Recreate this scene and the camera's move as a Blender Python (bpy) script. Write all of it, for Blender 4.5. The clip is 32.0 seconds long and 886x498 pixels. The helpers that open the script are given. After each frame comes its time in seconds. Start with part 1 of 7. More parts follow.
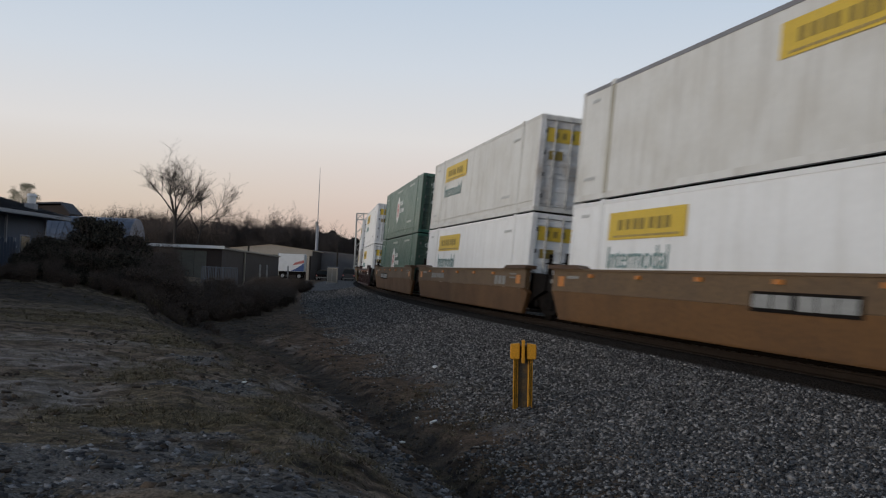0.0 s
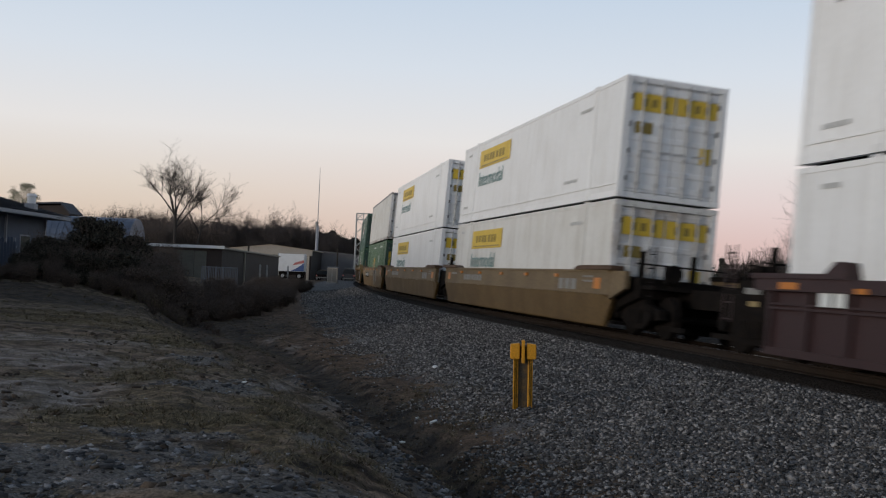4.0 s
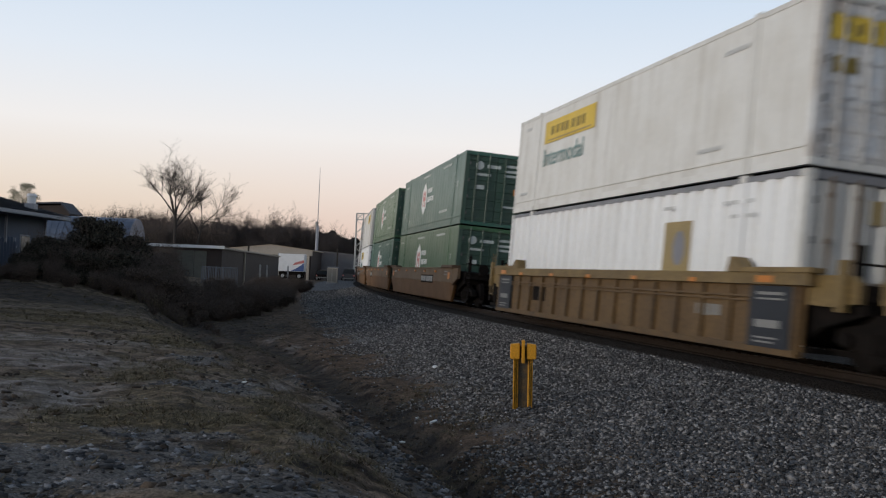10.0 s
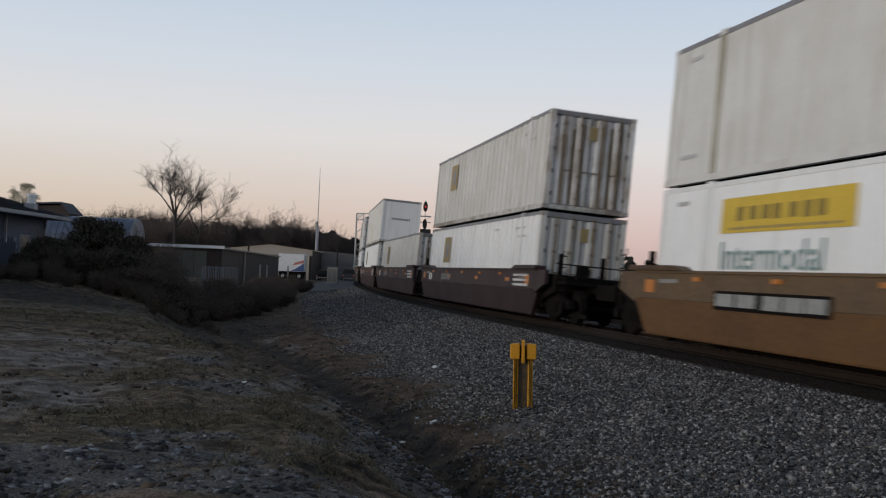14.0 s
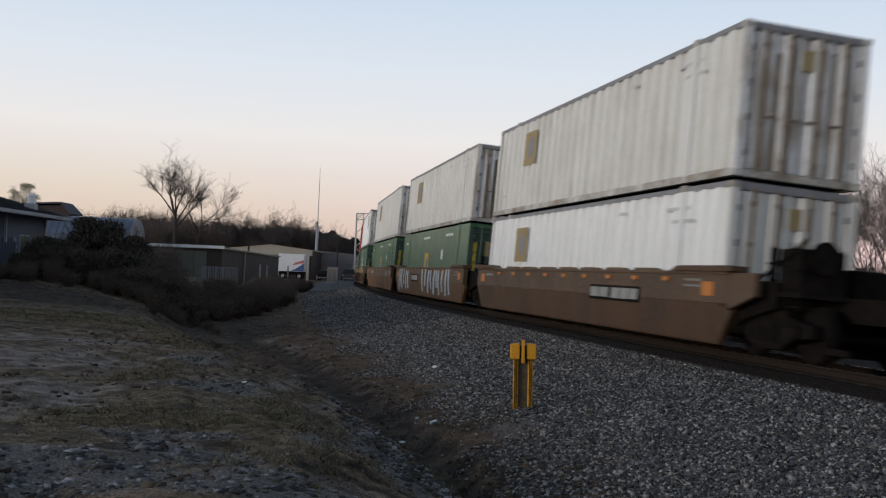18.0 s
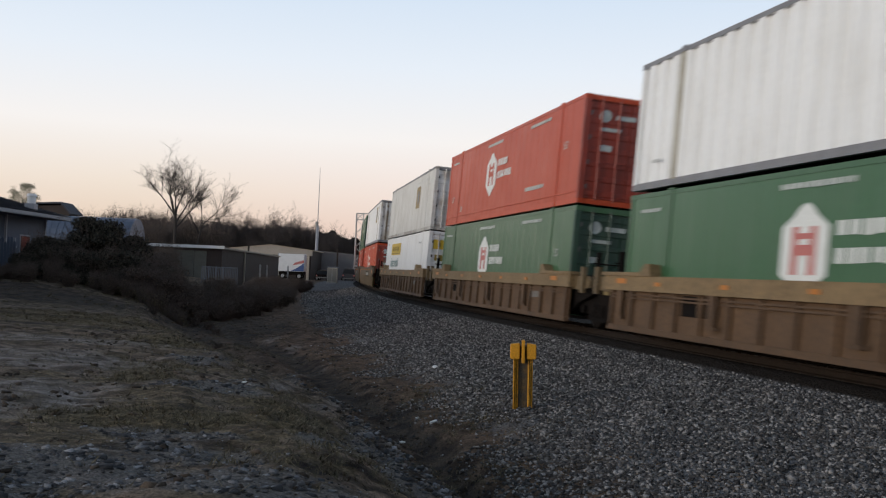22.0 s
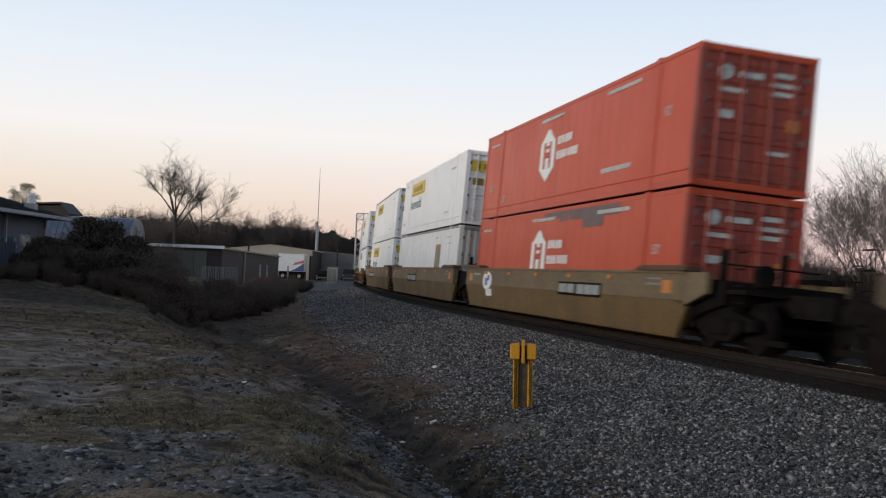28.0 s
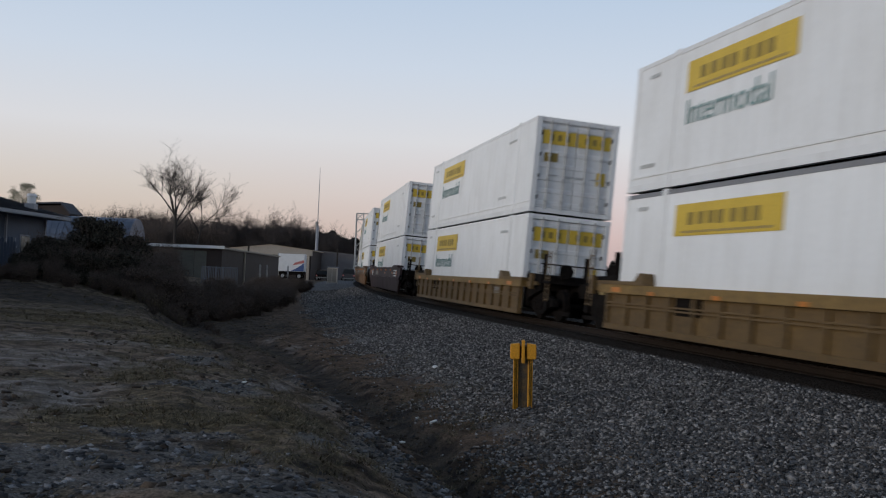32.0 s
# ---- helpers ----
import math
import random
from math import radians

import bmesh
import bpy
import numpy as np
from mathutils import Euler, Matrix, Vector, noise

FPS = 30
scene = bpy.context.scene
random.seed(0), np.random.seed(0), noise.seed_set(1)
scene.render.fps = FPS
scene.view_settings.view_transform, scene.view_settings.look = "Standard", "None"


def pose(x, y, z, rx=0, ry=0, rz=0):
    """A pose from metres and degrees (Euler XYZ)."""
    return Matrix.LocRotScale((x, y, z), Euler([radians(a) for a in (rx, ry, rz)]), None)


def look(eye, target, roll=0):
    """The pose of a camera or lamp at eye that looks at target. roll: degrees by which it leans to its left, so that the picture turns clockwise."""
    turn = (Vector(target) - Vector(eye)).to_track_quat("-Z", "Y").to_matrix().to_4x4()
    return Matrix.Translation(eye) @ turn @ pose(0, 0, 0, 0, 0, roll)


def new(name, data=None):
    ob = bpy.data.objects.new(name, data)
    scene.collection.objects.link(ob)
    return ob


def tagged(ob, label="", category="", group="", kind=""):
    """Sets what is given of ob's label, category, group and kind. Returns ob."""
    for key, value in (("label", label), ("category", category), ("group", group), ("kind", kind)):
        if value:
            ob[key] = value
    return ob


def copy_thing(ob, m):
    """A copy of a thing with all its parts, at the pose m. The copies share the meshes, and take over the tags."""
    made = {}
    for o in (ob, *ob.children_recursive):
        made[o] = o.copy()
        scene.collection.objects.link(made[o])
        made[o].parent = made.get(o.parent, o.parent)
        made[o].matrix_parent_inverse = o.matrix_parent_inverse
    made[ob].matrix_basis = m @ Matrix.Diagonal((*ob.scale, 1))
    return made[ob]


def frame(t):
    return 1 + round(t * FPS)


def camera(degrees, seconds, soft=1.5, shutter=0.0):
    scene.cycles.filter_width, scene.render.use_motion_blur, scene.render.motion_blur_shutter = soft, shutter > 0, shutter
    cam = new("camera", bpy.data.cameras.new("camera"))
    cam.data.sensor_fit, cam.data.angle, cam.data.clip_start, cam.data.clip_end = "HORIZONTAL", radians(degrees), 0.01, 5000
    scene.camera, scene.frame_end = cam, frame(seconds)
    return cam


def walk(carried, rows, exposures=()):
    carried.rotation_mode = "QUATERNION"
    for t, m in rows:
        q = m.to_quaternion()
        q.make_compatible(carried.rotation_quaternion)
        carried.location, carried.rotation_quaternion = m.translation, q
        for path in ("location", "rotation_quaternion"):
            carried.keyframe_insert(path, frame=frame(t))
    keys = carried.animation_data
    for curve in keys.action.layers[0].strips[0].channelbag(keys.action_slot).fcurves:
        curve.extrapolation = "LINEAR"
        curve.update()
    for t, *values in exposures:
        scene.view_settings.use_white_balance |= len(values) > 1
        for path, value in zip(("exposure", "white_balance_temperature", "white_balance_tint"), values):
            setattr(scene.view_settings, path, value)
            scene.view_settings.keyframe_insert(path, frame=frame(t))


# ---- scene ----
cam = camera(47.72, 32.0, soft=1.2, shutter=0.42)
EYE = (0.0, 0.0, 1.249)
TILT, LEAN = 1.433, 2.5
view = look(EYE, (0.0, 10.0, 1.249 + 10.0 * math.tan(radians(TILT))), LEAN)
walk(cam, [(0.0, view), (32.0, view)], exposures=[(0.0, -0.14, 6520, 10), (1.0, -0.06, 6520, 10), (2.0, 0.07, 6520, 10), (3.0, 0.03, 6520, 10), (6.0, -0.08, 6520, 10), (7.0, 0.18, 6520, 10), (8.0, 0.26, 6560, 10), (9.0, 0.11, 6520, 10), (10.0, 0.14, 6520, 10), (11.0, 0.26, 6570, 10), (12.0, 0.26, 6570, 10), (13.0, 0.13, 6520, 10), (14.0, -0.12, 6520, 10), (17.0, 0.04, 6520, 10), (18.0, 0.07, 6520, 10), (19.0, 0.11, 6520, 10), (20.0, 0.16, 6570, 10), (21.0, 0.22, 6580, 10), (22.0, 0.21, 6580, 10), (23.0, 0.24, 6520, 10), (24.0, 0.08, 6520, 10), (25.0, 0.11, 6520, 10), (28.0, 0.22, 6580, 10), (29.0, 0.06, 6500, 10), (30.0, -0.20, 6400, 10), (31.0, -0.22, 6280, 10), (32.0, -0.16, 6180, 10)])

# ---- light ----
world = bpy.data.worlds.new("dusk_sky")
scene.world = world
world.use_nodes = True
wn = world.node_tree
wn.nodes.clear()
w_out = wn.nodes.new("ShaderNodeOutputWorld")
w_bg = wn.nodes.new("ShaderNodeBackground")
w_co = wn.nodes.new("ShaderNodeTexCoord")
w_sep = wn.nodes.new("ShaderNodeSeparateXYZ")
HIGH = ((0.13, (0.80, 0.78, 0.77)), (0.20, (0.69, 0.75, 0.825)), (0.28, (0.565, 0.67, 0.80)), (0.45, (0.26, 0.35, 0.48)), (1.0, (0.10, 0.14, 0.21)))
WARM = ((0.0, (0.54, 0.43, 0.36)), (0.04, (0.70, 0.565, 0.46)), (0.075, (0.755, 0.665, 0.58))) + HIGH
PINK = ((0.0, (0.56, 0.42, 0.40)), (0.04, (0.73, 0.54, 0.515)), (0.075, (0.78, 0.65, 0.635))) + HIGH
w_side = wn.nodes.new("ShaderNodeMapRange")
w_side.inputs[1].default_value, w_side.inputs[2].default_value = -0.30, 0.30
w_mix = wn.nodes.new("ShaderNodeMix")
w_mix.data_type = "RGBA"
wn.links.new(w_co.outputs["Generated"], w_sep.inputs[0])
wn.links.new(w_sep.outputs["X"], w_side.inputs[0])
wn.links.new(w_side.outputs[0], w_mix.inputs[0])
for band, slot in ((WARM, 6), (PINK, 7)):
    w_ramp = wn.nodes.new("ShaderNodeValToRGB")
    while len(w_ramp.color_ramp.elements) < len(band):
        w_ramp.color_ramp.elements.new(0.5)
    for el, (at, col) in zip(w_ramp.color_ramp.elements, band):
        el.position, el.color = at, (*col, 1.0)
    wn.links.new(w_sep.outputs["Z"], w_ramp.inputs[0])
    wn.links.new(w_ramp.outputs[0], w_mix.inputs[slot])
wn.links.new(w_mix.outputs[2], w_bg.inputs[0])
w_bg.inputs[1].default_value = 1.0
wn.links.new(w_bg.outputs[0], w_out.inputs[0])

sun = new("sunset_glow", bpy.data.lights.new("sunset_glow", "SUN"))
sun.data.energy, sun.data.angle, sun.data.color = 1.5, radians(14), (1.0, 0.925, 0.845)
sun.matrix_world = look((-36.5, -18.5, 5.2), (0.0, 0.0, 0.0))

# ---- the line of the track: s metres along it, growing towards the camera ----
S0, S1, DS = -780.0, 700.0, 0.5
_s = np.arange(S0, S1 + DS, DS)


def heading(s):
    c = np.clip(s, -110.0, 12.0)
    th = 0.23004 + 0.0008 * c - 5.039e-5 * c ** 2 - 8.203e-7 * c ** 3 - 3.935e-9 * c ** 4
    return th + 0.0031 * np.clip(s + 110.0, -270.0, 0.0)


_th = heading(_s)
_x = np.concatenate([[0.0], np.cumsum(np.sin((_th[1:] + _th[:-1]) / 2) * DS)])
_y = np.concatenate([[0.0], np.cumsum(-np.cos((_th[1:] + _th[:-1]) / 2) * DS)])
_i0 = int(round(-S0 / DS))
_x += 5.958 - _x[_i0]
_y += 20.0 - _y[_i0]
CANT = 0.05794


def rail_at(s):
    return float(np.interp(s, _s, _x)), float(np.interp(s, _s, _y)), float(np.interp(s, _s, _th))


def side_of(s, l):
    """The place l metres from the track's middle, on the camera's side."""
    x, y, th = rail_at(s)
    return x - math.cos(th) * l, y - math.sin(th) * l


def on_track(s, half=8.0):
    """Pose of a vehicle whose middle is at s: x forward, y away from the camera, z up, leaning with the canted rails."""
    xa, ya, _ = rail_at(s - half)
    xb, yb, _ = rail_at(s + half)
    turn = math.atan2(yb - ya, xb - xa)
    return Matrix.Translation(((xa + xb) / 2, (ya + yb) / 2, 0.0)) @ Matrix.Rotation(turn, 4, "Z") @ Matrix.Rotation(-CANT, 4, "X")


def run(t):
    d = t - 16.0
    return 18.49618 * d + 0.012245 * d * d + 9.08e-5 * d ** 3


def near_track(x, y):
    """s and l for many places at once."""
    x, y = np.asarray(x, float), np.asarray(y, float)
    k = np.arange(_i0 - 700, _i0 + 260, 4)
    best = np.full(x.shape, 1e9)
    sb = np.zeros(x.shape)
    lb = np.zeros(x.shape)
    for i in k:
        dx, dy = x - _x[i], y - _y[i]
        d = dx * dx + dy * dy
        m = d < best
        best = np.where(m, d, best)
        al = math.sin(_th[i]) * dx - math.cos(_th[i]) * dy
        sb = np.where(m, _s[i] + al, sb)
        lb = np.where(m, -math.cos(_th[i]) * dx - math.sin(_th[i]) * dy, lb)
    return sb, lb


def bank_foot(s):
    """How far from the track's middle the ditch ends and the bank rises."""
    return np.interp(-s, [-14, -7, -2.5, 1, 5, 9, 13, 18, 40], [6.8, 7.25, 7.6, 7.75, 8.5, 9.4, 10.3, 11.0, 12.4])


def lay(l, s):
    """Height of the ground l metres from the track's middle."""
    a = np.abs(l)
    right = np.interp(a, [0, 1.7, 2.1, 4.0, 7.0, 12.0], [-0.17, -0.27, -0.36, -0.95, -1.1, -0.7])
    k = np.clip(-s, -14.0, 60.0)
    c = bank_foot(s)
    r = c + 2.3
    left = np.where(l < c, np.interp(l, [0, 0.6, 0.9, 1.2, 1.40, 1.58, 1.8, 2.2, 3.4, 5.4, 6.3], [-0.2, -0.17, -0.12, -0.085, -0.09, -0.24, -0.26, -0.31, -0.55, -0.83, -1.02]), 0)
    u = np.clip((l - 6.3) / (c - 6.3), 0, 1)
    left = np.where(l >= 6.3, -1.02 - 0.2 * u, left)
    u = np.clip((l - c) / (r - c), 0, 1)
    left = np.where(l >= c, -1.22 + 0.72 * u * u * (3 - 2 * u), left)
    u = np.clip((l - r) / 4.0, 0, 1)
    left = np.where(l >= r, -0.50 + 0.14 * u, left)
    return np.where(l > 0, left, right)


# ---- materials ----
def nodes_of(name):
    m = bpy.data.materials.new(name)
    m.use_nodes = True
    nt = m.node_tree
    return m, nt, nt.nodes["Principled BSDF"]


def surface(name, base, other=None, rough=0.6, metal=0.0, scale=3.0, fine=40.0, bump=0.15, amount=0.35, stretch=(1, 1, 1), vary=0.0, streak=0.0, streak_col=(0.12, 0.09, 0.07), spec=0.5, grain=0.5):
    """Base colour with patches of a second one, fine grain, relief, and vertical streaks of dirt."""
    m, nt, b = nodes_of(name)
    N, L = nt.nodes.new, nt.links.new
    other = other or tuple(c * 0.6 for c in base)
    co = N("ShaderNodeTexCoord")
    info = N("ShaderNodeObjectInfo")
    add = N("ShaderNodeVectorMath")
    mul = N("ShaderNodeMath")
    mul.operation, mul.inputs[1].default_value = "MULTIPLY", 57.0
    L(info.outputs["Random"], mul.inputs[0])
    L(co.outputs["Object"], add.inputs[0])
    L(mul.outputs[0], add.inputs[1])
    mp = N("ShaderNodeMapping")
    mp.inputs["Scale"].default_value = stretch
    L(add.outputs[0], mp.inputs[0])
    n1 = N("ShaderNodeTexNoise")
    n1.inputs["Scale"].default_value, n1.inputs["Detail"].default_value = scale, 6
    L(mp.outputs[0], n1.inputs["Vector"])
    n2 = N("ShaderNodeTexNoise")
    n2.inputs["Scale"].default_value, n2.inputs["Detail"].default_value = fine, 4
    L(add.outputs[0], n2.inputs["Vector"])
    r1 = N("ShaderNodeMapRange")
    r1.inputs[1].default_value, r1.inputs[2].default_value = 0.42, 0.68
    r1.inputs[3].default_value, r1.inputs[4].default_value = 0.0, amount
    L(n1.outputs[0], r1.inputs[0])
    mix = N("ShaderNodeMix")
    mix.data_type = "RGBA"
    mix.inputs[6].default_value, mix.inputs[7].default_value = (*base, 1), (*other, 1)
    L(r1.outputs[0], mix.inputs[0])
    last = mix.outputs[2]
    if streak:
        mp2 = N("ShaderNodeMapping")
        mp2.inputs["Scale"].default_value = (2.4, 2.4, 0.22)
        L(add.outputs[0], mp2.inputs[0])
        n3 = N("ShaderNodeTexNoise")
        n3.inputs["Scale"].default_value, n3.inputs["Detail"].default_value = 1.6, 7
        L(mp2.outputs[0], n3.inputs["Vector"])
        r3 = N("ShaderNodeMapRange")
        r3.inputs[1].default_value, r3.inputs[2].default_value = 0.5, 0.78
        r3.inputs[3].default_value, r3.inputs[4].default_value = 0.0, streak
        L(n3.outputs[0], r3.inputs[0])
        mx = N("ShaderNodeMix")
        mx.data_type = "RGBA"
        L(r3.outputs[0], mx.inputs[0])
        L(last, mx.inputs[6])
        mx.inputs[7].default_value = (*streak_col, 1)
        last = mx.outputs[2]
    hsv = N("ShaderNodeHueSaturation")
    r2 = N("ShaderNodeMapRange")
    r2.inputs[1].default_value, r2.inputs[2].default_value = 0.3, 0.7
    r2.inputs[3].default_value, r2.inputs[4].default_value = 1.0 - grain * amount, 1.0 + 0.7 * grain * amount
    L(n2.outputs[0], r2.inputs[0])
    if vary:
        rv = N("ShaderNodeMapRange")
        rv.inputs[3].default_value, rv.inputs[4].default_value = 1 - vary, 1 + vary
        L(info.outputs["Random"], rv.inputs[0])
        mm = N("ShaderNodeMath")
        mm.operation = "MULTIPLY"
        L(rv.outputs[0], mm.inputs[0])
        L(r2.outputs[0], mm.inputs[1])
        L(mm.outputs[0], hsv.inputs["Value"])
    else:
        L(r2.outputs[0], hsv.inputs["Value"])
    L(last, hsv.inputs["Color"])
    L(hsv.outputs[0], b.inputs["Base Color"])
    b.inputs["Metallic"].default_value = metal
    b.inputs["Specular IOR Level"].default_value = spec
    rr = N("ShaderNodeMapRange")
    rr.inputs[3].default_value, rr.inputs[4].default_value = max(0.05, rough - 0.12), min(1, rough + 0.12)
    L(n1.outputs[0], rr.inputs[0])
    L(rr.outputs[0], b.inputs["Roughness"])
    if bump:
        bp = N("ShaderNodeBump")
        bp.inputs["Strength"].default_value, bp.inputs["Distance"].default_value = bump, 0.02
        L(n2.outputs[0], bp.inputs["Height"])
        L(bp.outputs[0], b.inputs["Normal"])
    return m


WHITE = surface("white_paint", (0.76, 0.76, 0.75), (0.60, 0.585, 0.55), 0.45, scale=0.8, fine=9, bump=0.03, amount=0.25, streak=0.22, streak_col=(0.36, 0.33, 0.28), grain=0.12, vary=0.07)
CREAM = surface("weathered_white_paint", (0.62, 0.61, 0.575), (0.46, 0.43, 0.37), 0.5, scale=0.9, fine=9, bump=0.04, amount=0.35, streak=0.4, streak_col=(0.28, 0.24, 0.19), grain=0.12, vary=0.06)
DIRTY = surface("rust_stained_white_paint", (0.50, 0.485, 0.45), (0.17, 0.115, 0.065), 0.6, scale=0.9, fine=12, bump=0.06, amount=0.75, streak=0.85, streak_col=(0.11, 0.066, 0.032), vary=0.08)
RUSTDOOR = surface("white_door_paint_with_rust_runs", (0.70, 0.69, 0.67), (0.30, 0.22, 0.14), 0.55, scale=1.1, fine=12, bump=0.05, amount=0.7, streak=0.5, streak_col=(0.13, 0.085, 0.045), grain=0.15, vary=0.08)
GREEN = surface("green_paint", (0.040, 0.110, 0.050), (0.066, 0.122, 0.068), 0.36, spec=0.38, scale=0.9, fine=9, bump=0.03, amount=0.4, streak=0.25, streak_col=(0.13, 0.18, 0.14), grain=0.12, vary=0.12)
RED = surface("orange_red_paint", (0.44, 0.058, 0.018), (0.37, 0.060, 0.026), 0.42, spec=0.25, scale=0.9, fine=9, bump=0.03, amount=0.4, streak=0.25, streak_col=(0.22, 0.06, 0.04), grain=0.12, vary=0.08)
ROD = surface("grey_lock_rod_paint", (0.42, 0.42, 0.41), (0.24, 0.22, 0.20), 0.5, scale=4, amount=0.5, bump=0.02)
RUSTROD = surface("rusty_lock_rod", (0.17, 0.12, 0.075), (0.30, 0.26, 0.21), 0.7, scale=3, amount=0.6, bump=0.03)
RUSTBROWN = surface("rust_brown_stain", (0.20, 0.145, 0.085), (0.42, 0.37, 0.30), 0.8, scale=2.2, amount=0.7, bump=0.02, streak=0.4)
PRIMER = surface("mauve_grey_primer", (0.15, 0.105, 0.10), (0.11, 0.075, 0.07), 0.7, scale=2, amount=0.4)
STAIN = surface("olive_stained_white_paint", (0.40, 0.37, 0.29), (0.22, 0.19, 0.13), 0.6, scale=1.2, amount=0.6, streak=0.5, streak_col=(0.2, 0.17, 0.11))
SILVER = surface("dull_silver_paint", (0.46, 0.46, 0.44), (0.36, 0.35, 0.33), 0.5, scale=2, amount=0.4)
GREY_RAIL = surface("grey_rail_paint", (0.20, 0.20, 0.21), None, 0.55, scale=2, amount=0.3, streak=0.2)
GREEN_BLUE = surface("bluish_green_paint", (0.028, 0.098, 0.072), (0.052, 0.11, 0.088), 0.36, spec=0.38, scale=0.9, fine=9, bump=0.03, amount=0.4, streak=0.25, streak_col=(0.11, 0.15, 0.13), grain=0.12, vary=0.12)
# Door ends: darker and more streaked than the container sides.
DARK_GREEN = surface("darker_green_doors", (0.022, 0.062, 0.040), (0.05, 0.085, 0.06), 0.5, scale=1.5, amount=0.6, streak=0.6, streak_col=(0.04, 0.05, 0.04))
DARK_RED = surface("darker_red_doors", (0.30, 0.038, 0.018), (0.16, 0.03, 0.02), 0.5, scale=1.5, amount=0.5, streak=0.5, streak_col=(0.06, 0.03, 0.025))
YELLOW = surface("yellow_sign_paint", (0.62, 0.42, 0.03), (0.5, 0.34, 0.04), 0.5, scale=2, amount=0.3, bump=0.02, streak=0.15)
DULLYELLOW = surface("dull_yellow_sticker", (0.46, 0.30, 0.05), (0.38, 0.25, 0.06), 0.6, scale=3, amount=0.4, bump=0.02)
GOLD = surface("faded_gold_decal", (0.30, 0.22, 0.09), (0.25, 0.19, 0.10), 0.6, scale=3, amount=0.4, bump=0.02)
INK = surface("dark_lettering", (0.24, 0.17, 0.03), None, 0.6, amount=0.1, bump=0)
TEAL = surface("teal_lettering", (0.19, 0.29, 0.275), (0.25, 0.35, 0.33), 0.6, amount=0.2, bump=0)
PALE = surface("pale_lettering", (0.72, 0.73, 0.70), (0.6, 0.62, 0.58), 0.55, amount=0.3, bump=0, scale=6)
CHALK = surface("chalky_small_lettering", (0.52, 0.55, 0.52), (0.28, 0.32, 0.29), 0.6, amount=0.6, bump=0, scale=5)
FADED = surface("faded_lettering", (0.22, 0.215, 0.20), None, 0.6, amount=0.2, bump=0)
LOGO_RED = surface("red_emblem_paint", (0.50, 0.16, 0.14), None, 0.55, amount=0.2, bump=0)
FADEBLUE = surface("faded_blue_decal", (0.20, 0.20, 0.22), None, 0.6, amount=0.2, bump=0)
PALETAG = surface("pale_yellow_tag", (0.60, 0.585, 0.49), None, 0.6, amount=0.2, bump=0)
BLUE = surface("blue_decal", (0.06, 0.10, 0.24), None, 0.5, amount=0.2, bump=0)
SLATE = surface("dark_slate_primer", (0.045, 0.056, 0.060), (0.035, 0.043, 0.046), 0.6, amount=0.3, bump=0.02)
BLACK = surface("black_gap", (0.012, 0.012, 0.012), None, 0.8, amount=0.2, bump=0.05)
DARKROD = surface("grimy_door_gear", (0.16, 0.15, 0.14), (0.07, 0.055, 0.045), 0.55, scale=5, amount=0.7, bump=0.03)
MARKGREY = surface("small_grey_marking", (0.50, 0.50, 0.485), (0.6, 0.6, 0.58), 0.6, amount=0.3, bump=0)
STEEL = surface("galvanised_steel", (0.42, 0.42, 0.42), (0.25, 0.22, 0.19), 0.45, metal=0.6, scale=8, amount=0.4)
TAN = surface("dusty_tan_wagon_paint", (0.126, 0.074, 0.031), (0.084, 0.052, 0.029), 0.65, scale=0.8, fine=14, bump=0.06, amount=0.6, streak=0.45, streak_col=(0.086, 0.058, 0.036), vary=0.14)
TANLOW = surface("rusty_orange_wagon_paint", (0.132, 0.062, 0.018), (0.081, 0.040, 0.015), 0.6, scale=0.8, fine=14, bump=0.06, amount=0.6, streak=0.4, streak_col=(0.069, 0.036, 0.015), vary=0.14)
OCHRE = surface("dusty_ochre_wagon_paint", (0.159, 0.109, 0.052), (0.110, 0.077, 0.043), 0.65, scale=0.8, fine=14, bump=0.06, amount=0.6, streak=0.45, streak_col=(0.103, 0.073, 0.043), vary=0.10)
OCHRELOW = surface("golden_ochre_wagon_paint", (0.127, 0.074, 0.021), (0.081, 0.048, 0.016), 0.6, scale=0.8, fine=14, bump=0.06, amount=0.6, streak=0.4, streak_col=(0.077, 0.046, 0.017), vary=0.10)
WALKBROWN = surface("brown_walkway_paint", (0.082, 0.040, 0.017), (0.052, 0.029, 0.015), 0.7, scale=1.5, fine=14, bump=0.06, amount=0.6)
UMBER = surface("umber_wagon_paint", (0.088, 0.059, 0.029), (0.056, 0.040, 0.023), 0.6, scale=0.8, fine=14, bump=0.06, amount=0.6, streak=0.45, streak_col=(0.052, 0.036, 0.022), vary=0.10)
UMBERLOW = surface("olive_brown_wagon_paint", (0.091, 0.057, 0.020), (0.056, 0.036, 0.016), 0.6, scale=0.8, fine=14, bump=0.06, amount=0.6, streak=0.4, streak_col=(0.052, 0.033, 0.015), vary=0.1)
BROWNPLATE = surface("rusty_brown_wagon_plate", (0.112, 0.060, 0.027), (0.069, 0.039, 0.020), 0.65, scale=0.9, fine=14, bump=0.06, amount=0.6, streak=0.5, streak_col=(0.043, 0.028, 0.019), vary=0.12)
CHORDTAN = surface("dusty_orange_tan_chord_paint", (0.228, 0.150, 0.069), (0.155, 0.099, 0.047), 0.62, scale=0.8, fine=14, bump=0.06, amount=0.6, streak=0.35, streak_col=(0.112, 0.069, 0.034), vary=0.1)
